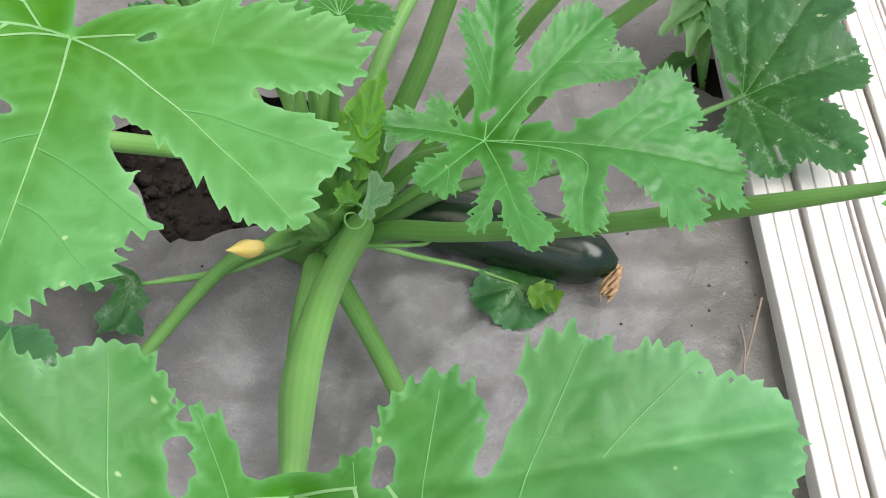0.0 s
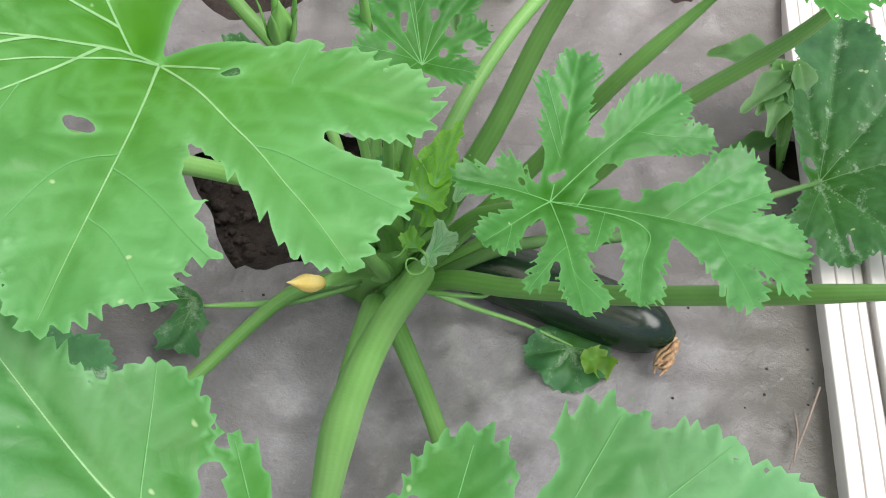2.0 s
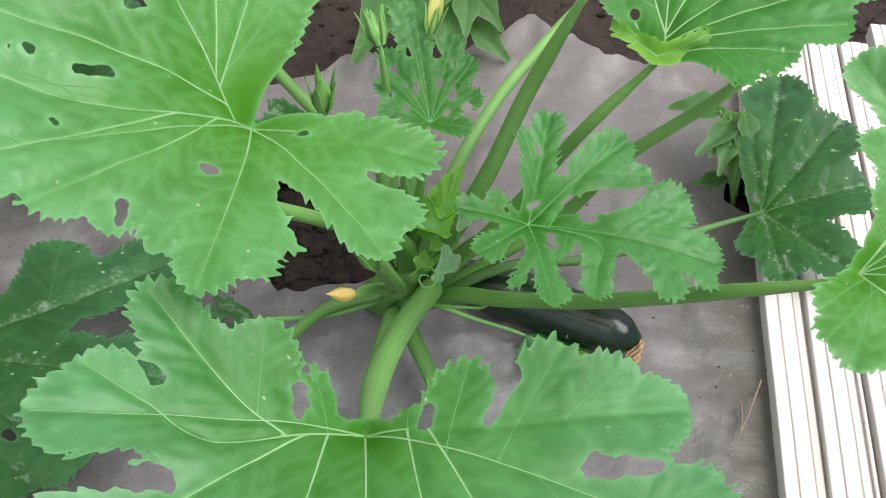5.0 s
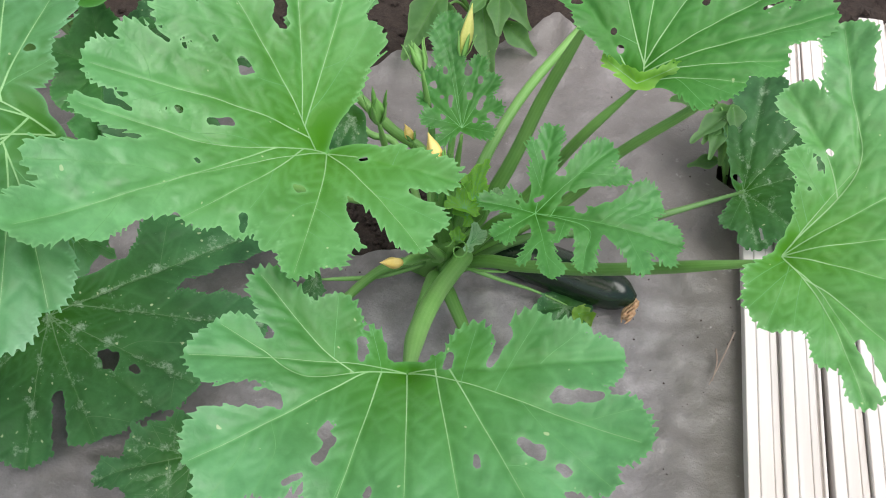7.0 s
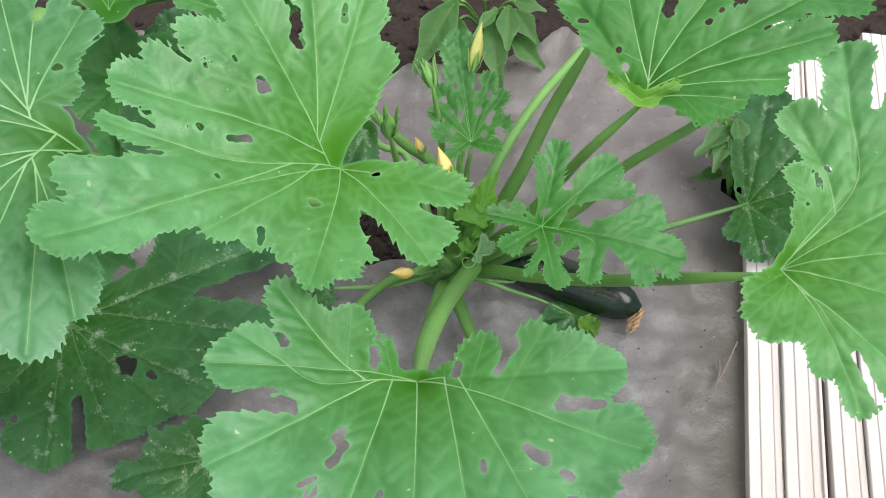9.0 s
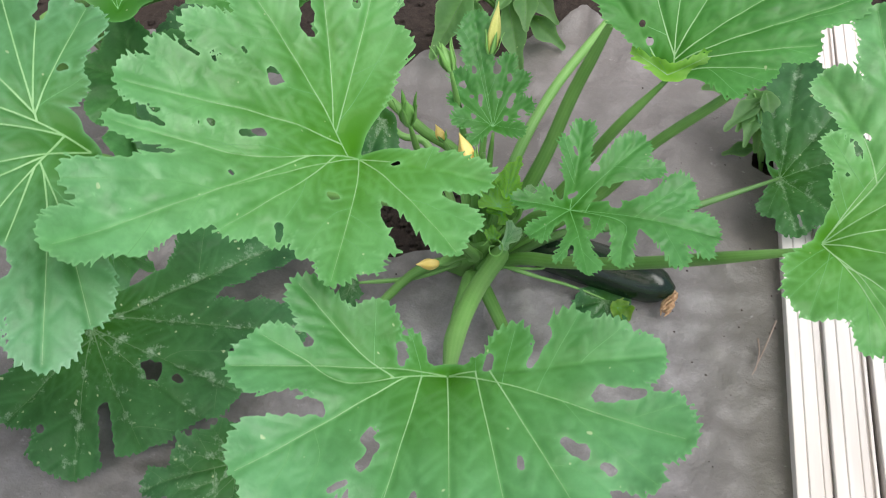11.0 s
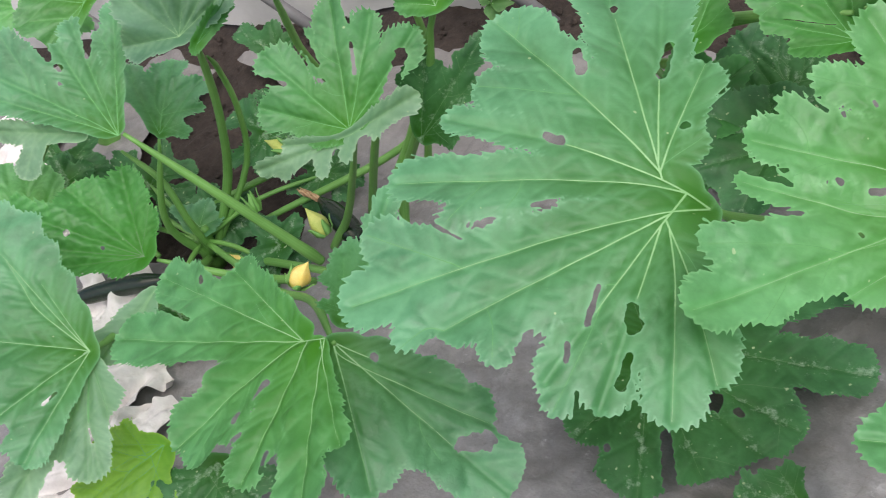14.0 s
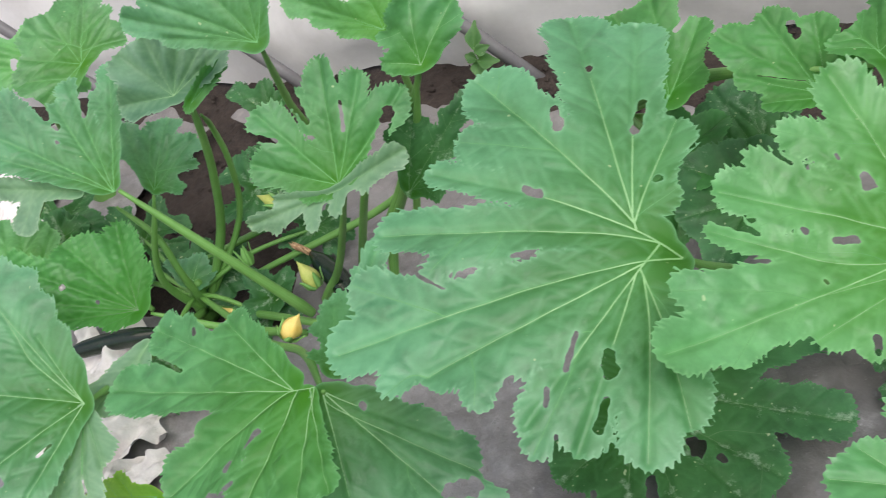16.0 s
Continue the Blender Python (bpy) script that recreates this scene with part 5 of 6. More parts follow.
leaf(plant_b, (-1.319, -0.273, 0.428), (0.4, -0.62, 0.67), ((-0.1, -0.0, -14.1, -0.5, 0.9, 1.9), (-7.2, -1.5, -8.5, -7.2, 1.5, 2.2)),
     side=((-2.7, 0.2, -0.9, 2.5, 0.9, 0.9),), droop=0.0, bite=0.6, web=0.004, wave=0.006, h=0.0026, material=LEAF_GREY, vein=VEIN, thick=0.5, label="pale drooping edge of a leaf", seed=121)
petiole(plant_b, [(-1.091, -0.215, 0.100), (-1.103, -0.225, 0.150), (-1.170, -0.238, 0.270), (-1.263, -0.250, 0.413)], 0.0100, 0.0067)
leaf(plant_b, (-0.841, -0.231, 0.449), (0.35, -0.55, 0.76), ((-0.2, 0.5, -4.7, 15.7, 1.4, 2.7), (0.2, 0.8, 0.7, 14.5, 1.1, 2.0), (0.6, 0.7, 6.6, 13.3, 1.3, 2.7), (-0.8, 0.4, -12.5, 7.9, 1.3, 2.6), (-0.9, -0.2, -12.0, 1.3, 1.3, 2.5), (-0.2, -0.7, -5.0, -1.9, 1.0, 1.4)),
     side=((-4.3, 7.4, -7.7, 11.3, 1.7, 1.4), (3.6, 8.9, 7.2, 10.0, 1.7, 1.4), (-7.8, 5.7, -10.9, 9.5, 1.9, 1.6), (-4.7, -0.3, -6.9, -0.6, 1.6, 1.3), (-2.6, 3.4, -4.6, 4.6, 1.7, 1.4)),
     cuts=((-9.1, 11.8, -4.8, 7.1, 1.1, 0.4), (-12.2, 4.6, -8.5, 4.5, 0.6, 0.3), (-1.1, 10.4, -0.1, 6.5, 0.2, 0.3), (4.3, 4.3, 5.3, 10.5, 1.0, 0.8), (-2.3, 15.3, -1.4, 12.5, 0.6, 0.2)), droop=0.0, bite=0.85, tooth=0.0085, web=0.003, wave=0.006, h=0.0021, material=LEAF_CUT, thick=0.6, vein=VEIN_FINE, spread=0.9, label="bright lobed leaf with a turned pale lower edge", seed=23)
leaf(plant_b, (-0.835, -0.237, 0.447), (0.45, -0.72, 0.53), ((-0.3, -0.2, -12.3, -4.6, 0.6, 1.2), (0.1, 0.1, 8.4, 4.9, 0.6, 1.8), (-0.2, -0.3, -1.1, -3.5, 1.0, 1.0)),
     side=((-3.1, -1.1, -8.8, -1.4, 1.0, 1.1), (-3.6, -2.0, -4.0, -5.5, 1.1, 1.0), (-6.9, -3.1, -9.3, -5.4, 1.0, 0.9), (3.5, 1.8, 2.7, -0.7, 1.3, 0.8)), droop=0.0, bite=0.6, web=0.004, wave=0.006, h=0.0026, material=LEAF_GREY, vein=VEIN, thick=0.5, label="pale turned-up edge of a leaf", seed=123)
petiole(plant_b, [(-1.147, -0.143, 0.030), (-1.076, -0.129, 0.120), (-0.882, -0.188, 0.397)], 0.0080, 0.0053)
petiole(plant_b, [(-1.075, -0.119, 0.030), (-1.049, -0.109, 0.100), (-0.930, -0.135, 0.300), (-0.902, -0.112, 0.360)], 0.0080, 0.0053)
leaf(plant_b, (-1.189, -0.124, 0.487), (0.541, -0.595, 0.595), ((-0.2, 0.2, -8.3, 5.5, 1.4, 3.3), (-0.5, -0.0, -8.3, -2.0, 1.2, 2.6), (-0.0, 0.5, 0.9, 9.6, 1.4, 3.1), (0.4, 0.4, 7.3, 7.4, 1.4, 2.6), (-0.4, 0.5, -4.6, 8.2, 1.4, 3.3)),
     side=((1.9, 3.3, 4.3, 8.3, 2.6, 2.1),), droop=0.0, bite=0.7, wave=0.010, fold=0.45, h=0.003, material=LEAF_BLUE, label="greyish green drooping leaf with curled edge", thick=0.9, vein=VEIN, seed=24)
leaf(plant_b, (-1.154, -0.129, 0.478), (0.808, -0.505, 0.303), ((0.0, 0.2, 3.5, 4.9, 0.9, 1.1), (0.2, 0.1, 6.0, 5.3, 0.8, 1.0), (-0.1, 0.5, -0.8, -1.4, 0.7, 0.7)), material=LEAF_CUT, vein=VEIN_FINE, label="bright underside of a drooping leaf", thick=0.6, seed=30)
petiole(plant_b, [(-1.404, -0.182, 0.015), (-1.344, -0.108, 0.140), (-1.274, -0.094, 0.280), (-1.224, -0.096, 0.390), (-1.181, -0.109, 0.476)], 0.0085, 0.0060)
petiole(plant_b, [(-1.404, -0.182, 0.015), (-1.320, -0.079, 0.140), (-1.273, -0.057, 0.260), (-1.246, -0.061, 0.360), (-1.203, -0.094, 0.420)], 0.0060, 0.0045)
petiole(plant_b, [(-1.407, -0.200, 0.015), (-1.400, -0.223, 0.150), (-1.344, -0.166, 0.300)], 0.0080, 0.0053)
petiole(plant_b, [(-1.400, -0.193, 0.015), (-1.385, -0.198, 0.120), (-1.410, -0.176, 0.200), (-1.466, -0.169, 0.260)], 0.0072, 0.0053)
leaf(plant_b, (-1.353, -0.154, 0.300), (0.577, -0.317, 0.753), ((-1.1, 1.1, -8.8, 9.6, 1.3, 1.7), (-0.3, 1.6, -2.2, 13.3, 1.6, 2.1), (0.4, 1.3, 3.7, 10.9, 1.3, 1.8), (0.4, 0.3, 3.1, 2.8, 1.1, 1.4)), material=LEAF_FAR, label="green leaf among the stalks", thick=0.6, vein=VEIN_FINE, fringe=True, seed=31)
leaf(plant_b, (-0.829, -0.145, 0.340), (0.207, -0.830, 0.518), ((1.1, 1.7, 9.0, 13.3, 1.2, 1.4), (1.0, 1.0, 8.1, 8.1, 1.0, 1.3), (0.1, 1.4, 1.2, 11.1, 1.4, 1.8), (0.6, 0.2, 5.0, 1.6, 1.0, 1.2)), material=LEAF_DARK, vein=VEIN_DARK, label="darker leaf behind the stalks", thick=0.6, fringe=True, seed=32)
petiole(plant_b, [(-1.013, -0.105, 0.040), (-0.983, -0.070, 0.150), (-0.848, -0.078, 0.350), (-0.775, -0.082, 0.500)], 0.0088, 0.0060)
petiole(plant_b, [(-1.027, 0.004, 0.040), (-0.983, 0.015, 0.150), (-0.936, 0.034, 0.300)], 0.0072, 0.0053)
leaf(plant_b, (-0.823, -0.415, 0.300), (0.505, -0.808, 0.303), ((1.2, 2.1, 9.6, 16.2, 1.2, 1.5), (0.7, 1.2, 6.0, 9.9, 1.8, 2.2), (0.3, 1.1, 2.3, 9.0, 1.2, 1.4), (-0.0, 0.4, -0.2, 3.6, 0.8, 1.1)), material=LEAF_FAR, label="pale upright leaf beside the bud", thick=0.6, vein=VEIN_FINE, fringe=True, seed=33)
leaf(plant_b, (-1.135, -0.555, 0.342), (0.6, -0.25, 0.76), ((0.2, -0.7, 5.5, -15.5, 0.9, 3.1), (0.2, -0.7, 5.2, -7.1, 0.8, 2.7), (0.2, -1.1, -2.5, -21.2, 0.9, 2.7), (0.4, -1.5, 0.9, -14.3, 1.1, 2.7)),
     side=((2.6, -7.7, 6.8, -14.4, 2.7, 1.7),),
     cuts=((1.7, -19.3, 0.9, -15.5, 1.3, 0.6), (3.2, -9.1, 4.5, -10.9, 0.1, 0.2)), droop=0.0, bite=0.75, tooth=0.0085, web=0.003, wave=0.006, h=0.0021, material=LEAF_GREY, vein=VEIN_FINE, thick=0.7, label="pale drooping side of a large leaf", seed=34)
leaf(plant_b, (-1.123, -0.586, 0.150), (0.372, -0.095, 0.923), ((-1.0, -1.0, -8.1, -8.3, 1.9, 2.4), (-0.9, -0.3, -7.4, -2.8, 1.4, 1.8), (0.2, -1.1, 1.5, -8.9, 2.1, 2.6), (-0.8, -1.5, -6.9, -12.1, 1.9, 2.5)), material=LEAF_YELLOW, label="yellowing leaf low on the plant", thick=0.6, vein=VEIN_FINE, fringe=True, seed=34)
leaf(plant_b, (-1.043, -0.578, 0.120), (0.347, -0.099, 0.933), ((-0.6, -1.0, -4.8, -8.6, 2.1, 2.6), (0.4, -1.0, 3.2, -8.1, 2.4, 3.0), (0.9, -0.3, 7.5, -2.3, 1.9, 2.4)), material=LEAF_DARK, vein=VEIN_DARK, label="mature leaf in shade, its colour darkened for it", thick=0.6, fringe=True, seed=35)
leaf(plant_b, (-1.316, -0.004, 0.150), (0.377, -0.259, 0.889), ((-0.9, 0.3, -7.7, 2.6, 1.5, 1.9), (-0.1, -0.8, -0.9, -6.9, 1.8, 2.3), (0.7, -0.2, 5.6, -1.9, 1.7, 2.2), (-0.1, 0.9, -0.5, 7.8, 1.5, 2.0)), material=LEAF_DARK, vein=VEIN_DARK, label="leaf in the plant's shade, the shade put into its dark colour", thick=0.6, fringe=True, seed=36)
leaf(plant_b, (-1.534, -0.258, 0.100), (0.424, -0.173, 0.889), ((-1.1, 0.2, -9.0, 1.7, 1.5, 2.0), (-0.9, 1.0, -7.4, 8.2, 1.7, 2.2), (0.2, 1.0, 1.7, 8.8, 1.6, 2.1), (0.4, 0.3, 3.5, 2.3, 1.4, 1.8)), material=LEAF_DARK, vein=VEIN_DARK, label="leaf in the plant's shade, the shade put into its dark colour", thick=0.6, fringe=True, seed=37)
petiole(plant_b, [(-1.941, -0.226, 0.250), (-1.698, -0.227, 0.210), (-1.577, -0.218, 0.140), (-1.447, -0.255, 0.080)], 0.0100, 0.0097)
leaf(plant_b, (-1.317, 0.111, 0.220), (0.452, -0.352, 0.820), ((-0.6, 0.4, -9.5, 3.4, 1.9, 2.1), (-0.8, 0.9, -3.6, 5.8, 1.8, 1.9), (-0.3, 1.0, 1.5, 4.7, 1.7, 1.5)), material=LEAF_DARK, vein=VEIN_DARK, label="dull green leaf near the side film", thick=0.6, seed=38)
leaf(plant_b, (-1.679, -0.329, 0.200), (0.555, -0.182, 0.811), ((-0.9, 0.8, -7.4, 1.9, 2.4, 2.4), (-0.2, 0.5, 0.6, 5.9, 2.1, 2.1), (-0.7, -0.8, -7.5, -5.0, 2.6, 2.8), (1.2, -0.1, 5.6, -0.2, 1.9, 1.9)), material=LEAF_FAR, label="green leaf low on the plant", thick=0.6, vein=VEIN, seed=39)
leaf(plant_b, (-1.706, -0.172, 0.150), (0.539, -0.226, 0.812), ((-0.2, 0.5, -4.8, 3.3, 2.1, 2.1), (0.5, 0.2, 2.8, 4.5, 2.1, 2.1), (-0.8, -0.9, -5.7, -3.1, 2.3, 2.3)), material=LEAF_DARK, vein=VEIN_DARK, label="leaf in the plant's shade, the shade put into its dark colour", thick=0.6, seed=40)
leaf(plant_b, (-1.164, -0.420, 0.286), (0.45, -0.15, 0.88), ((0.0, -0.5, -2.6, -12.6, 1.0, 2.7), (-0.2, -1.8, 0.1, -8.4, 1.5, 2.5)), droop=0.0, bite=0.6, web=0.004, wave=0.006, h=0.0026, material=LEAF_GREY, label="pale drooping leaf beside the torn film", thick=0.6, vein=VEIN, seed=41)
leaf(plant_b, (-0.527, -0.245, 0.075), (0.1, -0.12, 0.985), ((1.0, 1.1, 26.3, 20.8, 2.3, 4.1), (2.2, 1.9, 26.9, 4.3, 2.2, 3.7), (1.1, -0.4, 20.3, -5.2, 2.6, 4.0), (0.5, -1.3, 16.9, -9.6, 2.6, 3.7), (0.3, -1.9, 11.1, -15.0, 2.9, 4.1), (-0.3, -2.3, 3.7, -19.5, 3.4, 5.0), (-0.7, -1.9, -6.5, -14.3, 3.2, 4.6), (-0.7, 0.7, -7.7, 10.4, 2.3, 3.2)),
     side=((11.1, 9.3, 10.1, 17.7, 3.9, 3.6), (10.3, -0.2, 17.0, -0.4, 3.8, 3.7), (17.7, -5.0, 18.2, -9.6, 3.0, 1.8), (9.0, -11.4, 14.2, -11.7, 3.3, 2.0)),
     cuts=((8.3, -3.8, 10.4, -5.0, 0.8, 1.3), (7.0, -15.9, 4.5, -9.5, 1.0, 0.7), (12.3, -5.0, 13.4, -5.3, 0.6, 0.4), (-1.7, -14.0, -1.1, -14.6, 0.4, 0.5)), material=LEAF_DARK, vein=VEIN_DARK, droop=0.03, bite=0.8, label="large dark mature leaf with silvery spots", seed=42)
petiole(plant_b, [(-1.400, -0.191, 0.015), (-1.100, -0.220, 0.080), (-0.800, -0.240, 0.110), (-0.527, -0.245, 0.069)], 0.0072, 0.0053)
leaf(plant_b, (-0.757, -0.089, 0.520), (0.416, -0.780, 0.468), ((-0.3, 0.5, -4.9, 0.5, 1.4, 1.7), (-0.2, 1.2, -2.6, 4.8, 1.7, 2.0), (0.3, 1.2, 4.6, 7.9, 1.8, 2.4), (-0.3, 1.6, -1.1, 9.1, 1.8, 2.8), (-2.8, 3.8, -5.3, 3.3, 1.4, 1.1), (2.2, 4.1, 5.5, 5.9, 1.8, 1.5)), material=LEAF_CUT, label="bright drooping leaf on an upright stalk", thick=0.6, vein=VEIN, seed=43)
petiole(plant_b, [(-1.071, -0.093, 0.050), (-0.972, -0.024, 0.200), (-0.855, -0.059, 0.380), (-0.760, -0.084, 0.517)], 0.0085, 0.0060)
leaf(plant_b, (-1.699, -0.157, 0.140), (0.449, -0.196, 0.872), ((-0.8, 0.4, -6.5, 2.2, 2.8, 2.6), (0.3, 0.7, 3.7, 5.0, 3.2, 2.7), (0.3, -0.5, -0.5, -3.9, 2.9, 2.4)), material=LEAF_DARK, vein=VEIN_DARK, label="leaf in the plant's shade, the shade put into its dark colour", thick=0.6, seed=44)
leaf(plant_b, (-1.230, -0.175, 0.060), (0.286, -0.170, 0.943), ((-0.7, 0.4, -6.3, 3.9, 2.5, 2.4), (0.2, -0.5, 0.8, 5.9, 2.9, 2.4), (-0.6, -1.3, -3.9, -3.9, 2.7, 2.2)), material=LEAF_DARK, vein=VEIN_DARK, label="leaf in the plant's shade, the shade put into its dark colour", thick=0.6, seed=45)
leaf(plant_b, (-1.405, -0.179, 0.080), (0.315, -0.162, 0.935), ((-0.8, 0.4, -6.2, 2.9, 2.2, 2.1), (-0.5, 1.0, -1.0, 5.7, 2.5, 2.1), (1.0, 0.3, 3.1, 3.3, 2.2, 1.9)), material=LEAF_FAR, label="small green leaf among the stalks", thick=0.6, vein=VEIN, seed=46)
leaf(plant_b, (-1.604, -0.100, 0.070), (0.377, -0.186, 0.907), ((-1.1, 0.2, -9.6, 1.6, 1.9, 2.4), (-0.4, -0.7, -3.5, -6.1, 2.2, 2.8), (0.3, 0.8, 2.2, 6.4, 2.2, 2.8), (1.0, -0.2, 8.3, -1.9, 1.8, 2.3)), material=LEAF_DARK, vein=VEIN_DARK, label="leaf in the plant's shade, the shade put into its dark colour", thick=0.6, fringe=True, seed=47)
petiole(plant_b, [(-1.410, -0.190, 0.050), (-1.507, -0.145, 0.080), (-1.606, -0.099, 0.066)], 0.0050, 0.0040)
leaf(plant_b, (-1.410, -0.134, 0.050), (0.348, -0.188, 0.918), ((-0.7, 0.4, -6.1, 3.0, 1.5, 2.0), (0.0, -0.7, 0.2, -5.8, 1.6, 2.1), (0.5, 0.4, 4.3, 3.6, 1.9, 2.5), (0.7, -0.4, 6.0, -2.9, 1.5, 1.9)), material=LEAF_DARK, vein=VEIN_DARK, label="leaf in the plant's shade, the shade put into its dark colour", thick=0.6, fringe=True, seed=48)
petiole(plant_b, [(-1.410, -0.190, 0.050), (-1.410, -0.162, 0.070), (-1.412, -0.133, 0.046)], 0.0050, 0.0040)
leaf(plant_b, (-1.803, -0.114, 0.120), (0.410, -0.176, 0.895), ((-0.9, 0.2, -7.4, 1.6, 1.7, 2.2), (0.0, -0.7, 0.3, -5.8, 1.8, 2.3), (0.5, 0.5, 4.5, 4.1, 1.9, 2.5), (1.0, -0.2, 8.4, -1.2, 1.5, 1.9)), material=LEAF_DARK, vein=VEIN_DARK, label="leaf in the plant's shade, the shade put into its dark colour", thick=0.6, fringe=True, seed=49)
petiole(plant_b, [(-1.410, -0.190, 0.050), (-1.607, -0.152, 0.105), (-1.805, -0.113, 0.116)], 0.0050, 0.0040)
leaf(plant_b, (-1.878, -0.196, 0.080), (0.417, -0.152, 0.896), ((-1.0, -0.0, -8.0, -0.0, 2.0, 2.5), (-0.0, -0.8, -0.4, -6.8, 2.1, 2.7), (0.5, 0.5, 4.5, 4.2, 1.9, 2.5), (1.0, -0.1, 8.5, -1.1, 1.7, 2.2)), material=LEAF_DARK, vein=VEIN_DARK, label="leaf in the plant's shade, the shade put into its dark colour", thick=0.6, fringe=True, seed=50)
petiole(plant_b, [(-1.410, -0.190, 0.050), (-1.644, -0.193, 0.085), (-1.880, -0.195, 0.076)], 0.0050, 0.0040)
leaf(plant_b, (-1.232, -0.012, 0.060), (0.312, -0.227, 0.923), ((-0.7, 0.4, -5.8, 3.2, 1.5, 1.9), (-0.3, -0.6, -2.6, -5.2, 1.7, 2.1), (0.4, 0.4, 3.4, 3.1, 1.7, 2.1), (0.8, -0.2, 6.3, -1.8, 1.3, 1.7)), material=LEAF_DARK, vein=VEIN_DARK, label="leaf in the plant's shade, the shade put into its dark colour", thick=0.6, fringe=True, seed=51)
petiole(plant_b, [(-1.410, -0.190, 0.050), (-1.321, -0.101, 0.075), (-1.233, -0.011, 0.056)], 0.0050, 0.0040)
leaf(plant_b, (-1.339, -0.344, 0.060), (0.349, -0.141, 0.927), ((-0.9, 0.1, -7.2, 0.9, 1.4, 1.8), (-0.0, -0.8, -0.1, -6.5, 1.7, 2.2), (0.8, 0.4, 6.3, 3.2, 1.5, 2.0), (0.9, -0.2, 7.5, -1.8, 1.4, 1.8)), material=LEAF_DARK, vein=VEIN_DARK, label="leaf in the plant's shade, the shade put into its dark colour", thick=0.6, fringe=True, seed=52)
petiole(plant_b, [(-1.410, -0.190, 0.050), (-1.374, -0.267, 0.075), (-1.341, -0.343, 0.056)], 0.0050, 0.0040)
leaf(plant_b, (-1.244, -0.197, 0.030), (0.320, -0.180, 0.930), ((-0.6, 0.2, -5.3, 1.8, 1.2, 1.6), (-0.0, -0.5, -0.3, -4.5, 1.4, 1.7), (0.3, 0.5, 2.7, 4.1, 1.3, 1.7)), material=LEAF_DARK, vein=VEIN_DARK, label="leaf in the plant's shade, the shade put into its dark colour", thick=0.6, fringe=True, seed=53)
petiole(plant_b, [(-1.410, -0.190, 0.050), (-1.327, -0.194, 0.060), (-1.245, -0.196, 0.026)], 0.0050, 0.0040)

# ---- plants farther back ----
plant_c = thing("zucchini_plant", (-0.78, 0.28, 0.0), "zucchini plant half hidden behind the large leaves", "plant")
part("stem", tube_mesh("stem", [(-0.78, 0.28, -0.02), (-0.78, 0.28, 0.05), (-0.77, 0.27, 0.12)], (0.026, 0.028, 0.016), 12, 10, 0.06), STALK_PALE, plant_c, "short pale green stem")
leaf(plant_c, (-0.534, 0.079, 0.319), (0.183, -0.377, 0.908), ((-0.3, 0.2, -10.5, 11.7, 2.0, 3.9), (0.0, 0.6, -5.6, 14.7, 2.6, 3.4), (0.4, 1.0, 1.9, 12.0, 1.9, 2.4), (1.2, 1.0, 3.6, 5.2, 1.6, 2.4)),
     side=((-6.0, 5.3, -11.4, 8.2, 3.2, 2.4),),
     cuts=((-1.0, 9.4, 0.1, 11.7, 0.4, 0.3),), droop=0.0, bite=0.6, web=0.004, wave=0.006, h=0.0026, material=LEAF_RICH, label="green leaf behind the large leaf", thick=0.6, vein=VEIN_FINE, seed=54)
leaf(plant_c, (-0.328, 0.075, 0.335), (0.114, -0.401, 0.909), ((-1.1, 0.7, -14.8, 7.0, 2.1, 3.2), (-1.5, 1.1, -9.9, 10.5, 2.5, 3.1), (-0.5, 1.1, -3.4, 10.8, 2.2, 2.6), (-1.7, 0.3, -11.4, 1.5, 1.5, 1.6), (0.4, 0.5, 4.2, 8.5, 1.9, 3.0), (-0.1, -0.5, -7.7, -1.8, 1.0, 1.6)),
     side=((-8.6, 5.2, -11.5, 1.9, 2.7, 1.7),),
     cuts=((-5.9, 8.8, -4.4, 6.9, 0.6, 0.7), (0.4, 6.0, 1.1, 5.5, 0.5, 0.4), (-8.7, 1.7, -2.6, 1.7, 0.1, 0.1)), droop=0.0, bite=0.6, web=0.004, wave=0.006, h=0.0026, material=LEAF_RICH, label="light green lobed leaf in the row behind", thick=0.6, vein=VEIN_FINE, seed=55)
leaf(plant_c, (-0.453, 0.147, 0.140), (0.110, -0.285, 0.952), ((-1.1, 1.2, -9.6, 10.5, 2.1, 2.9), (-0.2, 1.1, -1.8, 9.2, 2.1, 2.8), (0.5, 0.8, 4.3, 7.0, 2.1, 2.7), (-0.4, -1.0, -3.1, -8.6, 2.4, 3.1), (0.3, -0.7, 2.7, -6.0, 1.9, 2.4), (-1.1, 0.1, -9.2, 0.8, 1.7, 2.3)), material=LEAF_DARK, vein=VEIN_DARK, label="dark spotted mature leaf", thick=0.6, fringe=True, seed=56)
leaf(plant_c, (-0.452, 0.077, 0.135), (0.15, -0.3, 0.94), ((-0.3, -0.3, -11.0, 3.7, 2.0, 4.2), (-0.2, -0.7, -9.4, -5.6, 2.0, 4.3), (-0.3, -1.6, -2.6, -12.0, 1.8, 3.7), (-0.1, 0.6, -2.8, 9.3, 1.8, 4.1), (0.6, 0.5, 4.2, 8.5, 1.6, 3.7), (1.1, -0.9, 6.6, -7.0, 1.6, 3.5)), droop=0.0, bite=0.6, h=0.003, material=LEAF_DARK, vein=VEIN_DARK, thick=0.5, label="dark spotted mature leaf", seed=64)
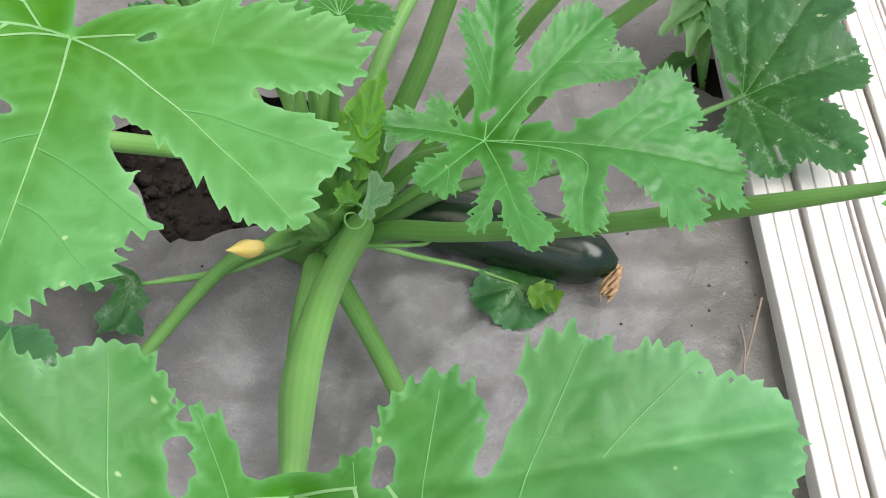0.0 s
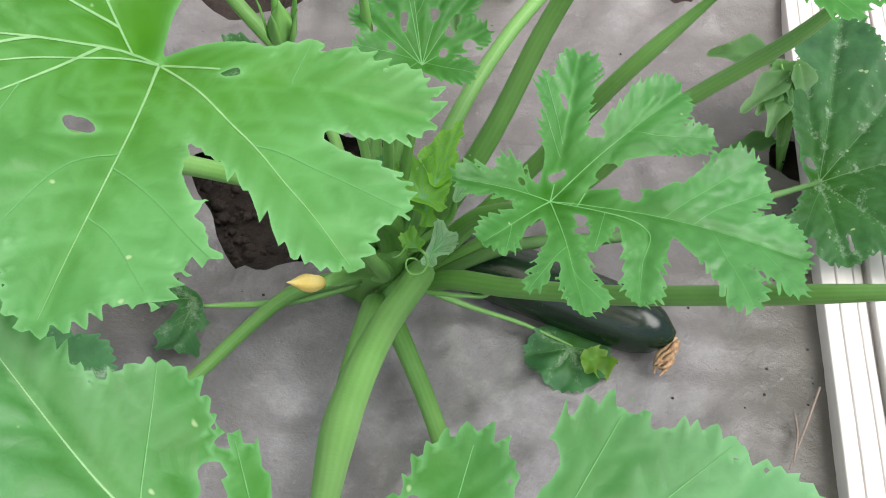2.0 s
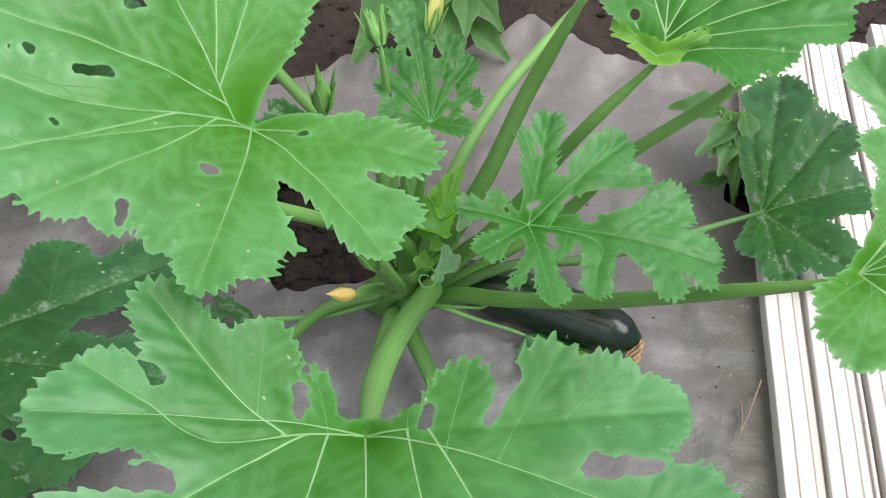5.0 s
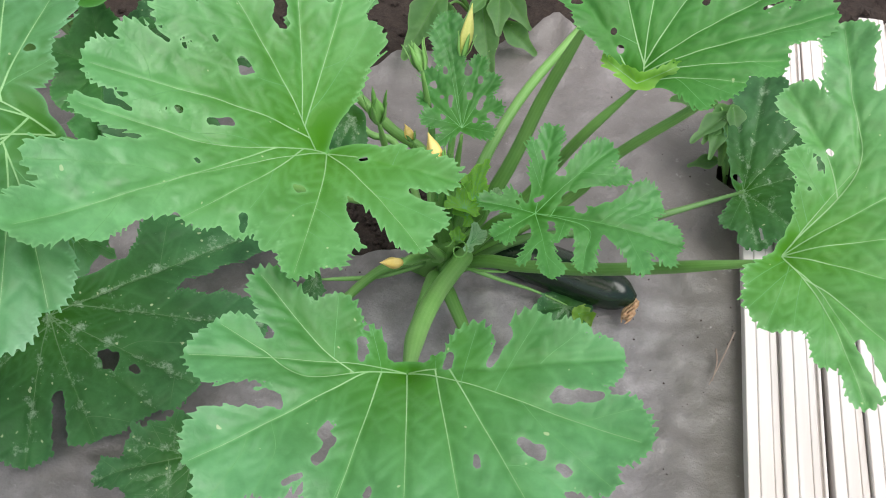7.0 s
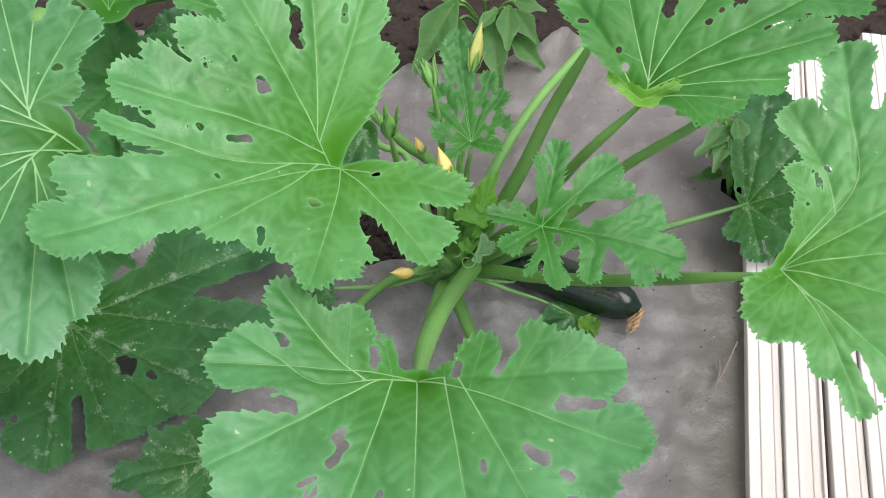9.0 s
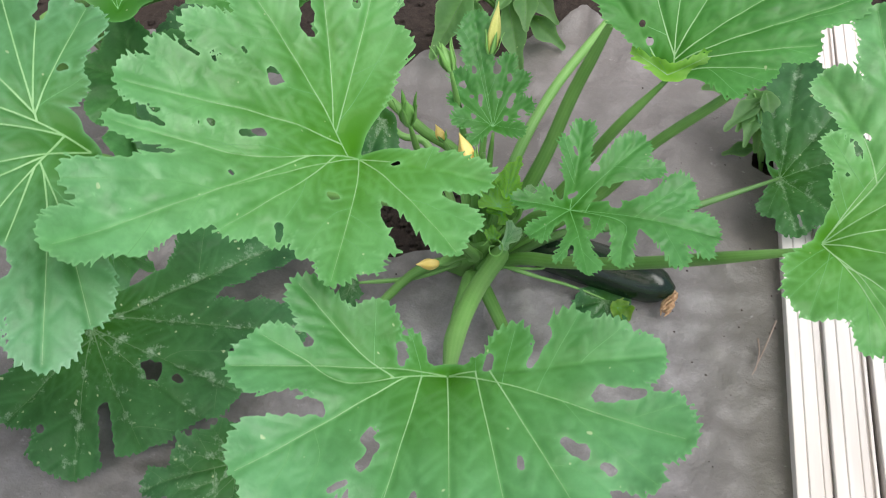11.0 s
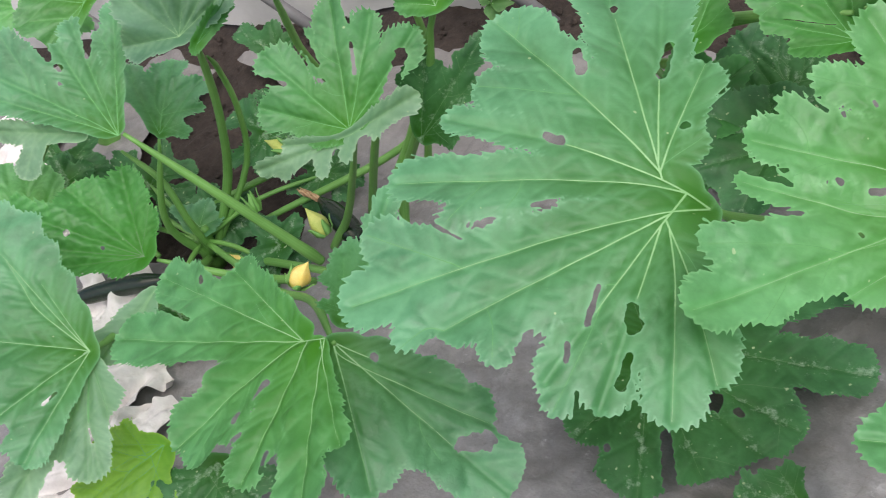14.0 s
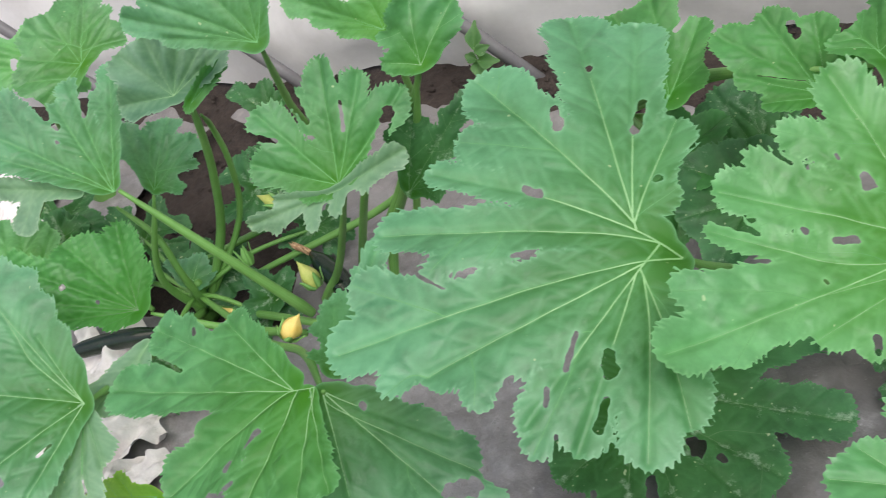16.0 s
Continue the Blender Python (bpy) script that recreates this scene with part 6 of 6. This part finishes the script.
leaf(plant_c, (-0.571, 0.116, 0.160), (0.1, -0.3, 0.95), ((-0.2, -0.5, -8.1, 1.1, 1.7, 3.5), (-0.1, -1.0, -3.9, -7.7, 1.7, 3.4), (0.3, -0.9, 3.2, -13.0, 1.7, 3.5), (-0.1, 0.4, -3.7, 8.8, 1.7, 3.6), (0.5, 0.5, 5.8, 7.8, 1.7, 3.5), (0.7, -0.3, 7.6, -2.2, 1.7, 3.4)), droop=0.0, bite=0.6, h=0.003, material=LEAF_SHADED, vein=VEIN_DARK, thick=0.5, label="green leaf under larger ones, their shade put into its colour", seed=65)
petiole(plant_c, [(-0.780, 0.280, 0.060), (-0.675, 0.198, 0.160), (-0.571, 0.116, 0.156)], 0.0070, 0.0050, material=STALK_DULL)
leaf(plant_c, (-0.257, 0.085, 0.380), (0.083, -0.407, 0.910), ((-0.6, 0.5, -4.9, 4.1, 1.5, 2.0), (0.1, 1.2, 1.1, 10.0, 1.8, 2.3), (0.8, 0.2, 6.9, 1.7, 2.1, 2.6), (0.4, -0.7, 3.2, -6.1, 1.4, 1.8)), material=LEAF_RICH, label="light green lobed leaf in the row behind", thick=0.6, vein=VEIN_FINE, fringe=True, seed=57)
petiole(plant_c, [(-0.780, 0.280, 0.060), (-0.653, 0.182, 0.230), (-0.527, 0.087, 0.313)], 0.0090, 0.0070)
petiole(plant_c, [(-0.780, 0.280, 0.060), (-0.558, 0.188, 0.250), (-0.338, 0.099, 0.353)], 0.0090, 0.0070)
petiole(plant_c, [(-0.780, 0.280, 0.060), (-0.617, 0.214, 0.140), (-0.454, 0.149, 0.132)], 0.0090, 0.0070)
petiole(plant_c, [(-0.780, 0.280, 0.060), (-0.518, 0.183, 0.260), (-0.258, 0.088, 0.373)], 0.0090, 0.0070)
plant_d = thing("zucchini_plant", (-1.90, 0.05, 0.0), "zucchini plant at the end of the row near the side film", "plant")
part("stem", tube_mesh("stem", [(-1.90, 0.05, -0.02), (-1.90, 0.05, 0.05), (-1.88, 0.05, 0.12)], (0.026, 0.028, 0.016), 12, 10, 0.06), STALK_PALE, plant_d, "short pale green stem")
leaf(plant_d, (-1.430, -0.071, 0.500), (0.555, -0.324, 0.766), ((-1.2, -0.2, -9.6, -1.6, 2.3, 2.9), (-1.0, 0.8, -8.5, 6.6, 2.1, 2.8), (-0.4, 1.4, -3.7, 12.0, 1.9, 2.5), (0.2, 1.0, 2.1, 8.5, 1.6, 2.1), (-0.5, -1.0, -4.0, -7.9, 2.1, 2.6)), label="light green lobed leaf", thick=0.6, vein=VEIN_FINE, fringe=True, seed=58)
leaf(plant_d, (-0.972, -0.116, 0.580), (0.329, -0.768, 0.549), ((-0.4, 0.3, -21.0, 3.7, 1.5, 1.8), (-0.8, 0.6, -14.3, 0.8, 1.3, 1.3), (-0.6, 0.9, -17.0, 6.5, 1.9, 1.9), (-0.3, 1.0, -8.3, 8.7, 2.2, 2.3), (0.0, 1.0, -1.6, 9.4, 2.0, 2.3), (0.3, 1.3, 1.4, 8.6, 1.1, 1.4), (-11.6, 2.5, -19.1, 1.7, 1.4, 0.9), (-7.1, 0.8, -7.6, -0.0, 1.2, 0.8)), label="light green lobed leaf on a slanting stalk", material=LEAF_FAR, thick=0.6, vein=VEIN_FINE, seed=59)
leaf(plant_d, (-0.874, 0.004, 0.500), (0.309, -0.722, 0.619), ((-0.5, 0.3, -15.9, 4.8, 2.0, 2.0), (-0.6, 0.5, -11.0, 1.9, 1.7, 1.5), (-0.5, 0.3, -7.0, -0.1, 1.3, 1.2), (-0.1, 0.9, -3.5, 6.2, 2.1, 2.2), (0.2, 0.9, 1.3, 6.8, 1.6, 1.9), (-10.1, 3.3, -14.8, 2.2, 1.4, 0.9)), label="light green leaf seen from the side", thick=0.6, vein=VEIN_FINE, seed=60)
leaf(plant_d, (-1.636, -0.024, 0.460), (0.576, -0.307, 0.757), ((-0.7, -0.7, -5.7, -5.8, 1.4, 1.8), (-1.2, -0.2, -10.0, -1.5, 1.6, 2.0), (-0.6, 0.4, -4.6, 3.7, 1.5, 1.9), (0.7, 0.0, 5.5, 0.1, 1.2, 1.5), (1.2, -0.2, 10.2, -1.4, 1.1, 1.4)),
     cuts=((-3.2, -0.9, -2.7, -2.5, 0.7, 0.5), (1.8, -0.4, 3.3, 0.1, 0.6, 0.5)), label="light green cut leaf near the side film", thick=0.6, vein=VEIN_FINE, fringe=True, seed=61)
petiole(plant_d, [(-1.900, 0.050, 0.060), (-1.768, 0.013, 0.320), (-1.639, -0.022, 0.456)], 0.0070, 0.0050)
leaf(plant_d, (-1.569, -0.323, 0.250), (0.549, -0.200, 0.812), ((-1.4, 0.3, -11.4, 2.4, 2.3, 3.0), (-0.6, 0.8, -5.2, 6.9, 2.0, 2.6), (0.4, 0.5, 3.2, 4.4, 2.0, 2.6), (-0.4, -1.2, -3.6, -9.7, 2.4, 3.1)), label="green leaf at the row's end", thick=0.6, vein=VEIN_FINE, fringe=True, seed=62)
petiole(plant_d, [(-1.900, 0.050, 0.060), (-1.665, -0.010, 0.340), (-1.433, -0.069, 0.496)], 0.0070, 0.0050)
petiole(plant_d, [(-1.900, 0.050, 0.060), (-1.734, -0.137, 0.215), (-1.572, -0.322, 0.245)], 0.0070, 0.0050)
petiole(plant_d, [(-1.450, -0.120, 0.050), (-1.163, 0.020, 0.150), (-1.075, -0.038, 0.400), (-0.974, -0.111, 0.577)], 0.0070, 0.0055)
petiole(plant_d, [(-1.300, -0.120, 0.050), (-1.060, 0.046, 0.100), (-0.931, 0.042, 0.300), (-0.876, 0.009, 0.496)], 0.0070, 0.0055)
FRUIT_B = [(-1.085, -0.136, 0.050), (-1.128, -0.110, 0.055), (-1.204, -0.071, 0.060)]
FRUIT_C = [(-1.424, -0.287, 0.060), (-1.528, -0.318, 0.050), (-1.635, -0.364, 0.040)]
BUDS_B = [((-1.027, -0.318, 0.190), (-1.001, -0.291, 0.220), 0.015, PETAL, "plump yellow flower bud"), ((-1.267, -0.233, 0.050), (-1.315, -0.222, 0.060), 0.011, PETAL, "closed yellow flower"), ((-1.278, -0.216, 0.040), (-1.332, -0.207, 0.050), 0.010, PETAL, "closed yellow flower"), ((-1.179, -0.080, 0.200), (-1.237, -0.073, 0.210), 0.012, PETAL_GREEN, "closed yellow-green flower bud"), ((-1.080, -0.184, 0.130), (-1.114, -0.167, 0.170), 0.014, PETAL_GREEN, "closed yellow-green flower bud"), ((-1.253, -0.154, 0.120), (-1.267, -0.142, 0.150), 0.010, STALK_PALE, "green unopened flower bud")]
WEED_A = [((-0.132, 0.401, 0.130), (-0.181, 0.304, 0.070), 0.028, (0.000, -0.55, 0.84)), ((-0.045, 0.419, 0.120), (-0.038, 0.359, 0.090), 0.018, (0.000, -0.55, 0.84)), ((-0.035, 0.427, 0.110), (0.011, 0.392, 0.080), 0.016, (0.000, -0.55, 0.84)), ((-0.038, 0.453, 0.110), (0.016, 0.453, 0.100), 0.013, (0.000, -0.55, 0.84)), ((-0.071, 0.411, 0.100), (-0.040, 0.300, 0.050), 0.021, (0.000, -0.55, 0.84)), ((-0.064, 0.416, 0.120), (-0.092, 0.364, 0.110), 0.009, (0.000, -0.55, 0.84)), ((-0.035, 0.411, 0.070), (0.025, 0.382, 0.040), 0.017, (0.000, -0.55, 0.84)), ((-0.129, 0.412, 0.130), (-0.165, 0.458, 0.140), 0.020, (0.000, -0.55, 0.84)), ((-0.086, 0.427, 0.130), (-0.066, 0.477, 0.140), 0.019, (0.000, -0.55, 0.84)), ((-0.128, 0.412, 0.090), (-0.096, 0.329, 0.060), 0.019, (0.000, -0.55, 0.84))]
WEED_B = [((0.302, 0.226, 0.090), (0.279, 0.187, 0.090), 0.012, (-0.218, -0.436, 0.873)), ((0.306, 0.222, 0.100), (0.289, 0.164, 0.080), 0.012, (-0.218, -0.436, 0.873)), ((0.313, 0.230, 0.100), (0.308, 0.170, 0.060), 0.014, (-0.218, -0.436, 0.873)), ((0.310, 0.235, 0.100), (0.261, 0.180, 0.100), 0.014, (-0.206, -0.309, 0.928)), ((0.316, 0.238, 0.110), (0.332, 0.202, 0.090), 0.014, (0.206, -0.309, 0.928)), ((0.314, 0.210, 0.030), (0.268, 0.191, 0.030), 0.010, (0.000, -0.217, 0.976)), ((0.290, 0.254, 0.100), (0.229, 0.262, 0.100), 0.020, (0.000, -0.316, 0.949)), ((0.302, 0.247, 0.100), (0.326, 0.202, 0.090), 0.020, (0.000, -0.316, 0.949))]
WEED_C = [((-1.085, 0.428, 0.100), (-1.085, 0.462, 0.140), 0.014, (0.3, -0.75, 0.58)), ((-1.083, 0.418, 0.080), (-1.114, 0.424, 0.085), 0.010, (0.3, -0.75, 0.58)), ((-1.073, 0.413, 0.080), (-1.031, 0.414, 0.080), 0.013, (0.3, -0.75, 0.58)), ((-1.084, 0.421, 0.070), (-1.075, 0.392, 0.050), 0.012, (0.3, -0.75, 0.58)), ((-1.074, 0.416, 0.100), (-1.049, 0.430, 0.105), 0.010, (0.3, -0.75, 0.58))]
WEEDS = [((-0.094, 0.522, 0.000), "broad-leaved green weed on bare soil", WEED_A, WEED_LEAF), ((0.334, 0.206, 0.000), "pale weed beside the white slats", WEED_B, WEED_LEAF),
         ((-1.088, 0.441, 0.000), "small green weed by the side film", WEED_C, WEED_LEAF)]
SCRAPS = [((-1.461, -0.456, 0.008), 0.13, 70.0), ((-1.601, -0.362, 0.008), 0.08, 50.0), ((-1.384, -0.647, 0.008), 0.11, 60.0), ((-2.099, -0.170, 0.008), 0.13, 10.0), ((-2.144, -0.058, 0.008), 0.11, 60.0), ((-1.836, -0.282, 0.008), 0.08, 80.0)]
STRAWS = [[(0.335, -0.091, 0.024), (0.320, -0.132, 0.020), (0.303, -0.174, 0.019)], [(0.312, -0.118, 0.019), (0.313, -0.139, 0.019), (0.307, -0.168, 0.020)]]

# ---- fruit, buds and flowers ----
def fruit_mesh(name, line, radii):
    return tube_mesh(name, line, radii, 30, 34)


fruit = part("fruit", fruit_mesh("fruit", FRUIT_LINE,
             (0.020, 0.026, 0.029, 0.030, 0.030, 0.030, 0.029, 0.0265, 0.020, 0.007)), FRUIT, plant_a, "long glossy dark green zucchini fruit")
rs_dry = random.Random(8)


def withered(parent, start, ahead, length, count=9):
    """A shrivelled flower: thin crumpled ribbons that hang together from the fruit's end."""
    a = Vector(ahead).normalized()
    o1 = a.cross(Vector((0.2, 0.3, 1))).normalized()
    o2 = a.cross(o1)
    for k in range(count):
        pts = []
        for i in range(6):
            s = i / 5
            w = 0.0015 + 0.0042 * abs(math.sin(4.2 * s + k))
            pts.append(Vector(start) + a * length * s * rs_dry.uniform(0.85, 1.1) + o1 * w * math.cos(k * 0.9 + 2.5 * s) + o2 * w * math.sin(k * 0.9 + 3 * s + rs_dry.uniform(-0.4, 0.4)))
        ob = part("dried_petal", tube_mesh("dried_petal", pts, (0.0012, 0.0026, 0.0015, 0.0028, 0.0017, 0.0004), 10, 22, 0.45, 0.25), DRY, parent, "withered pale brown petal")
        ob.matrix_parent_inverse = Matrix()


withered(fruit, FRUIT_LINE[-1], (-0.35, -0.9, -0.12), 0.036)
bud(plant_a, (-0.091, -0.164, 0.175), (-0.116, -0.176, 0.185), 0.0066, PETAL, False, "closed orange-yellow flower bud")
petiole(plant_a, [(-0.070, -0.07, 0.07), (-0.077, -0.118, 0.130), (-0.091, -0.164, 0.175)], 0.005, 0.0065, STALK_PALE, "flower_stalk")
petiole(plant_a, [(-0.053, -0.091, 0.100), (-0.064, -0.136, 0.170), (-0.067, -0.189, 0.250)], 0.0075, 0.0055, STALK, "flower_stalk")
bud(plant_a, (-0.067, -0.189, 0.250), (-0.075, -0.211, 0.310), 0.0095, STALK_PALE, True, "green unopened flower bud")
bud(plant_a, (-0.129, -0.094, 0.335), (-0.128, -0.101, 0.378), 0.0085, STALK_PALE, True, "green unopened flower bud")
petiole(plant_a, [(-0.07, -0.05, 0.07), (-0.12, -0.06, 0.22), (-0.129, -0.094, 0.336)], 0.005, 0.004, STALK, "flower_stalk")
for base, tip, r, m, lab in BUDS_A:
    bud(plant_a, base, tip, r, m, True, lab)
    b = Vector(base)
    petiole(plant_a, [(-0.07, -0.045, 0.07), Vector((-0.07, -0.04, 0.08)).lerp(b, 0.55) + Vector((0, 0.03, -0.02)), b + (Vector(tip) - b) * 0.03], 0.005, 0.004, STALK_PALE, "flower_stalk")

# second plant: fruit and flowers
fruit_b = part("fruit", fruit_mesh("fruit", FRUIT_B, (0.012, 0.019, 0.021, 0.021, 0.018, 0.006)), FRUIT, plant_b, "slim dark green zucchini fruit with a withered tip")
withered(fruit_b, FRUIT_B[-1], (-0.9, 0.1, 0.35), 0.045)
part("fruit", fruit_mesh("fruit", FRUIT_C, (0.010, 0.017, 0.018, 0.018, 0.016, 0.006)), FRUIT, plant_b, "slim dark green zucchini fruit on the film")
for base, tip, r, m, lab in BUDS_B:
    bud(plant_b, base, tip, r, m, True, lab)


# ---- weeds ----
def weed_leaf(plant, base, tip, width, normal, material, seed):
    b, t = Vector(base), Vector(tip)
    n = Vector(normal)
    ahead = (t - b).normalized()
    n = (n - ahead * n.dot(ahead)).normalized()
    le = (t - b).length
    u = (Vector((1, 0, 0)) - n * n.x).normalized()
    v = n.cross(u)
    x, y, w = 100 * le * ahead.dot(u), 100 * le * ahead.dot(v), 100 * width
    return leaf(plant, b, n, ((0, 0, x * 0.62, y * 0.62, w * 0.35, w), (x * 0.4, y * 0.4, x, y, w, w * 0.28)), material=material, vein=VEIN_DARK,
                droop=0.15, fold=0.25, wave=0.004, tooth=0.004, h=0.0028, seed=seed, bite=0.2, web=0.01, label="ovate weed leaf")


for place, label, leaves, m in WEEDS:
    weed = thing("weed", place, label, "weed", "weeds on the bare soil")
    for k, (base, tip, width, normal) in enumerate(leaves):
        weed_leaf(weed, base, tip, width, normal, m, 300 + k)
        petiole(weed, [Vector(place) + Vector((0, 0, -0.02)), Vector(place).lerp(Vector(base), 0.6) + Vector((0, 0, 0.01)), base], 0.003, 0.002, STALK_PALE, "stalk")

# ---- litter on the film ----
def scrap(name, place, size, turn, seed, material):
    """A torn, crumpled piece of thin film, folded along uneven ridges."""
    def field(x, y):
        r = np.hypot(x * 0.8, y * 1.25) / size
        th = np.arctan2(y, x)
        return 1 - r * (1 + 0.22 * np.sin(3 * th + seed) + 0.14 * np.sin(7 * th + 2 * seed) + 0.07 * np.sin(17 * th))

    def height(x, y):
        z = np.zeros(x.shape)
        for i, (px, py) in enumerate(zip(x, y)):
            q = Vector((px / size * 1.1 + seed, py / size * 1.9, seed))
            wob = noise.fractal(q * 0.8, 1.0, 2.0, 3)
            z[i] = 0.13 * size * (1 + math.sin(py / size * 7 + 3.2 * wob + seed)) + 0.06 * size * (1 + math.sin(px / size * 5 + 4 * wob)) + 0.05 * size * noise.noise(q * 5) + 0.035 * size * math.sin(py / size * 21 + px / size * 6 + 7 * wob) + 0.02 * size * noise.noise(q * 13)
        return z
    ob = part(name, sheet(name, field, height, (-1.8 * size, -1.3 * size, 1.8 * size, 1.3 * size), size / 42), material, None)
    ob.matrix_basis = pose(*place, 0, 0, turn)
    return ob


for k, (place, size, turn) in enumerate(SCRAPS):
    tagged(scrap("crumpled_film", place, size, turn, 3.0 + 4.3 * k, LITTER), "crumpled pale torn plastic film on the bed", "plastic film", "torn film pieces")
for line in STRAWS:
    tagged(part("straw", tube_mesh("straw", line, (0.0013, 0.0011, 0.0006), 6, 8), STRAW, None), "thin dry brown stalk lying on the film", "straw", "dry stalks")
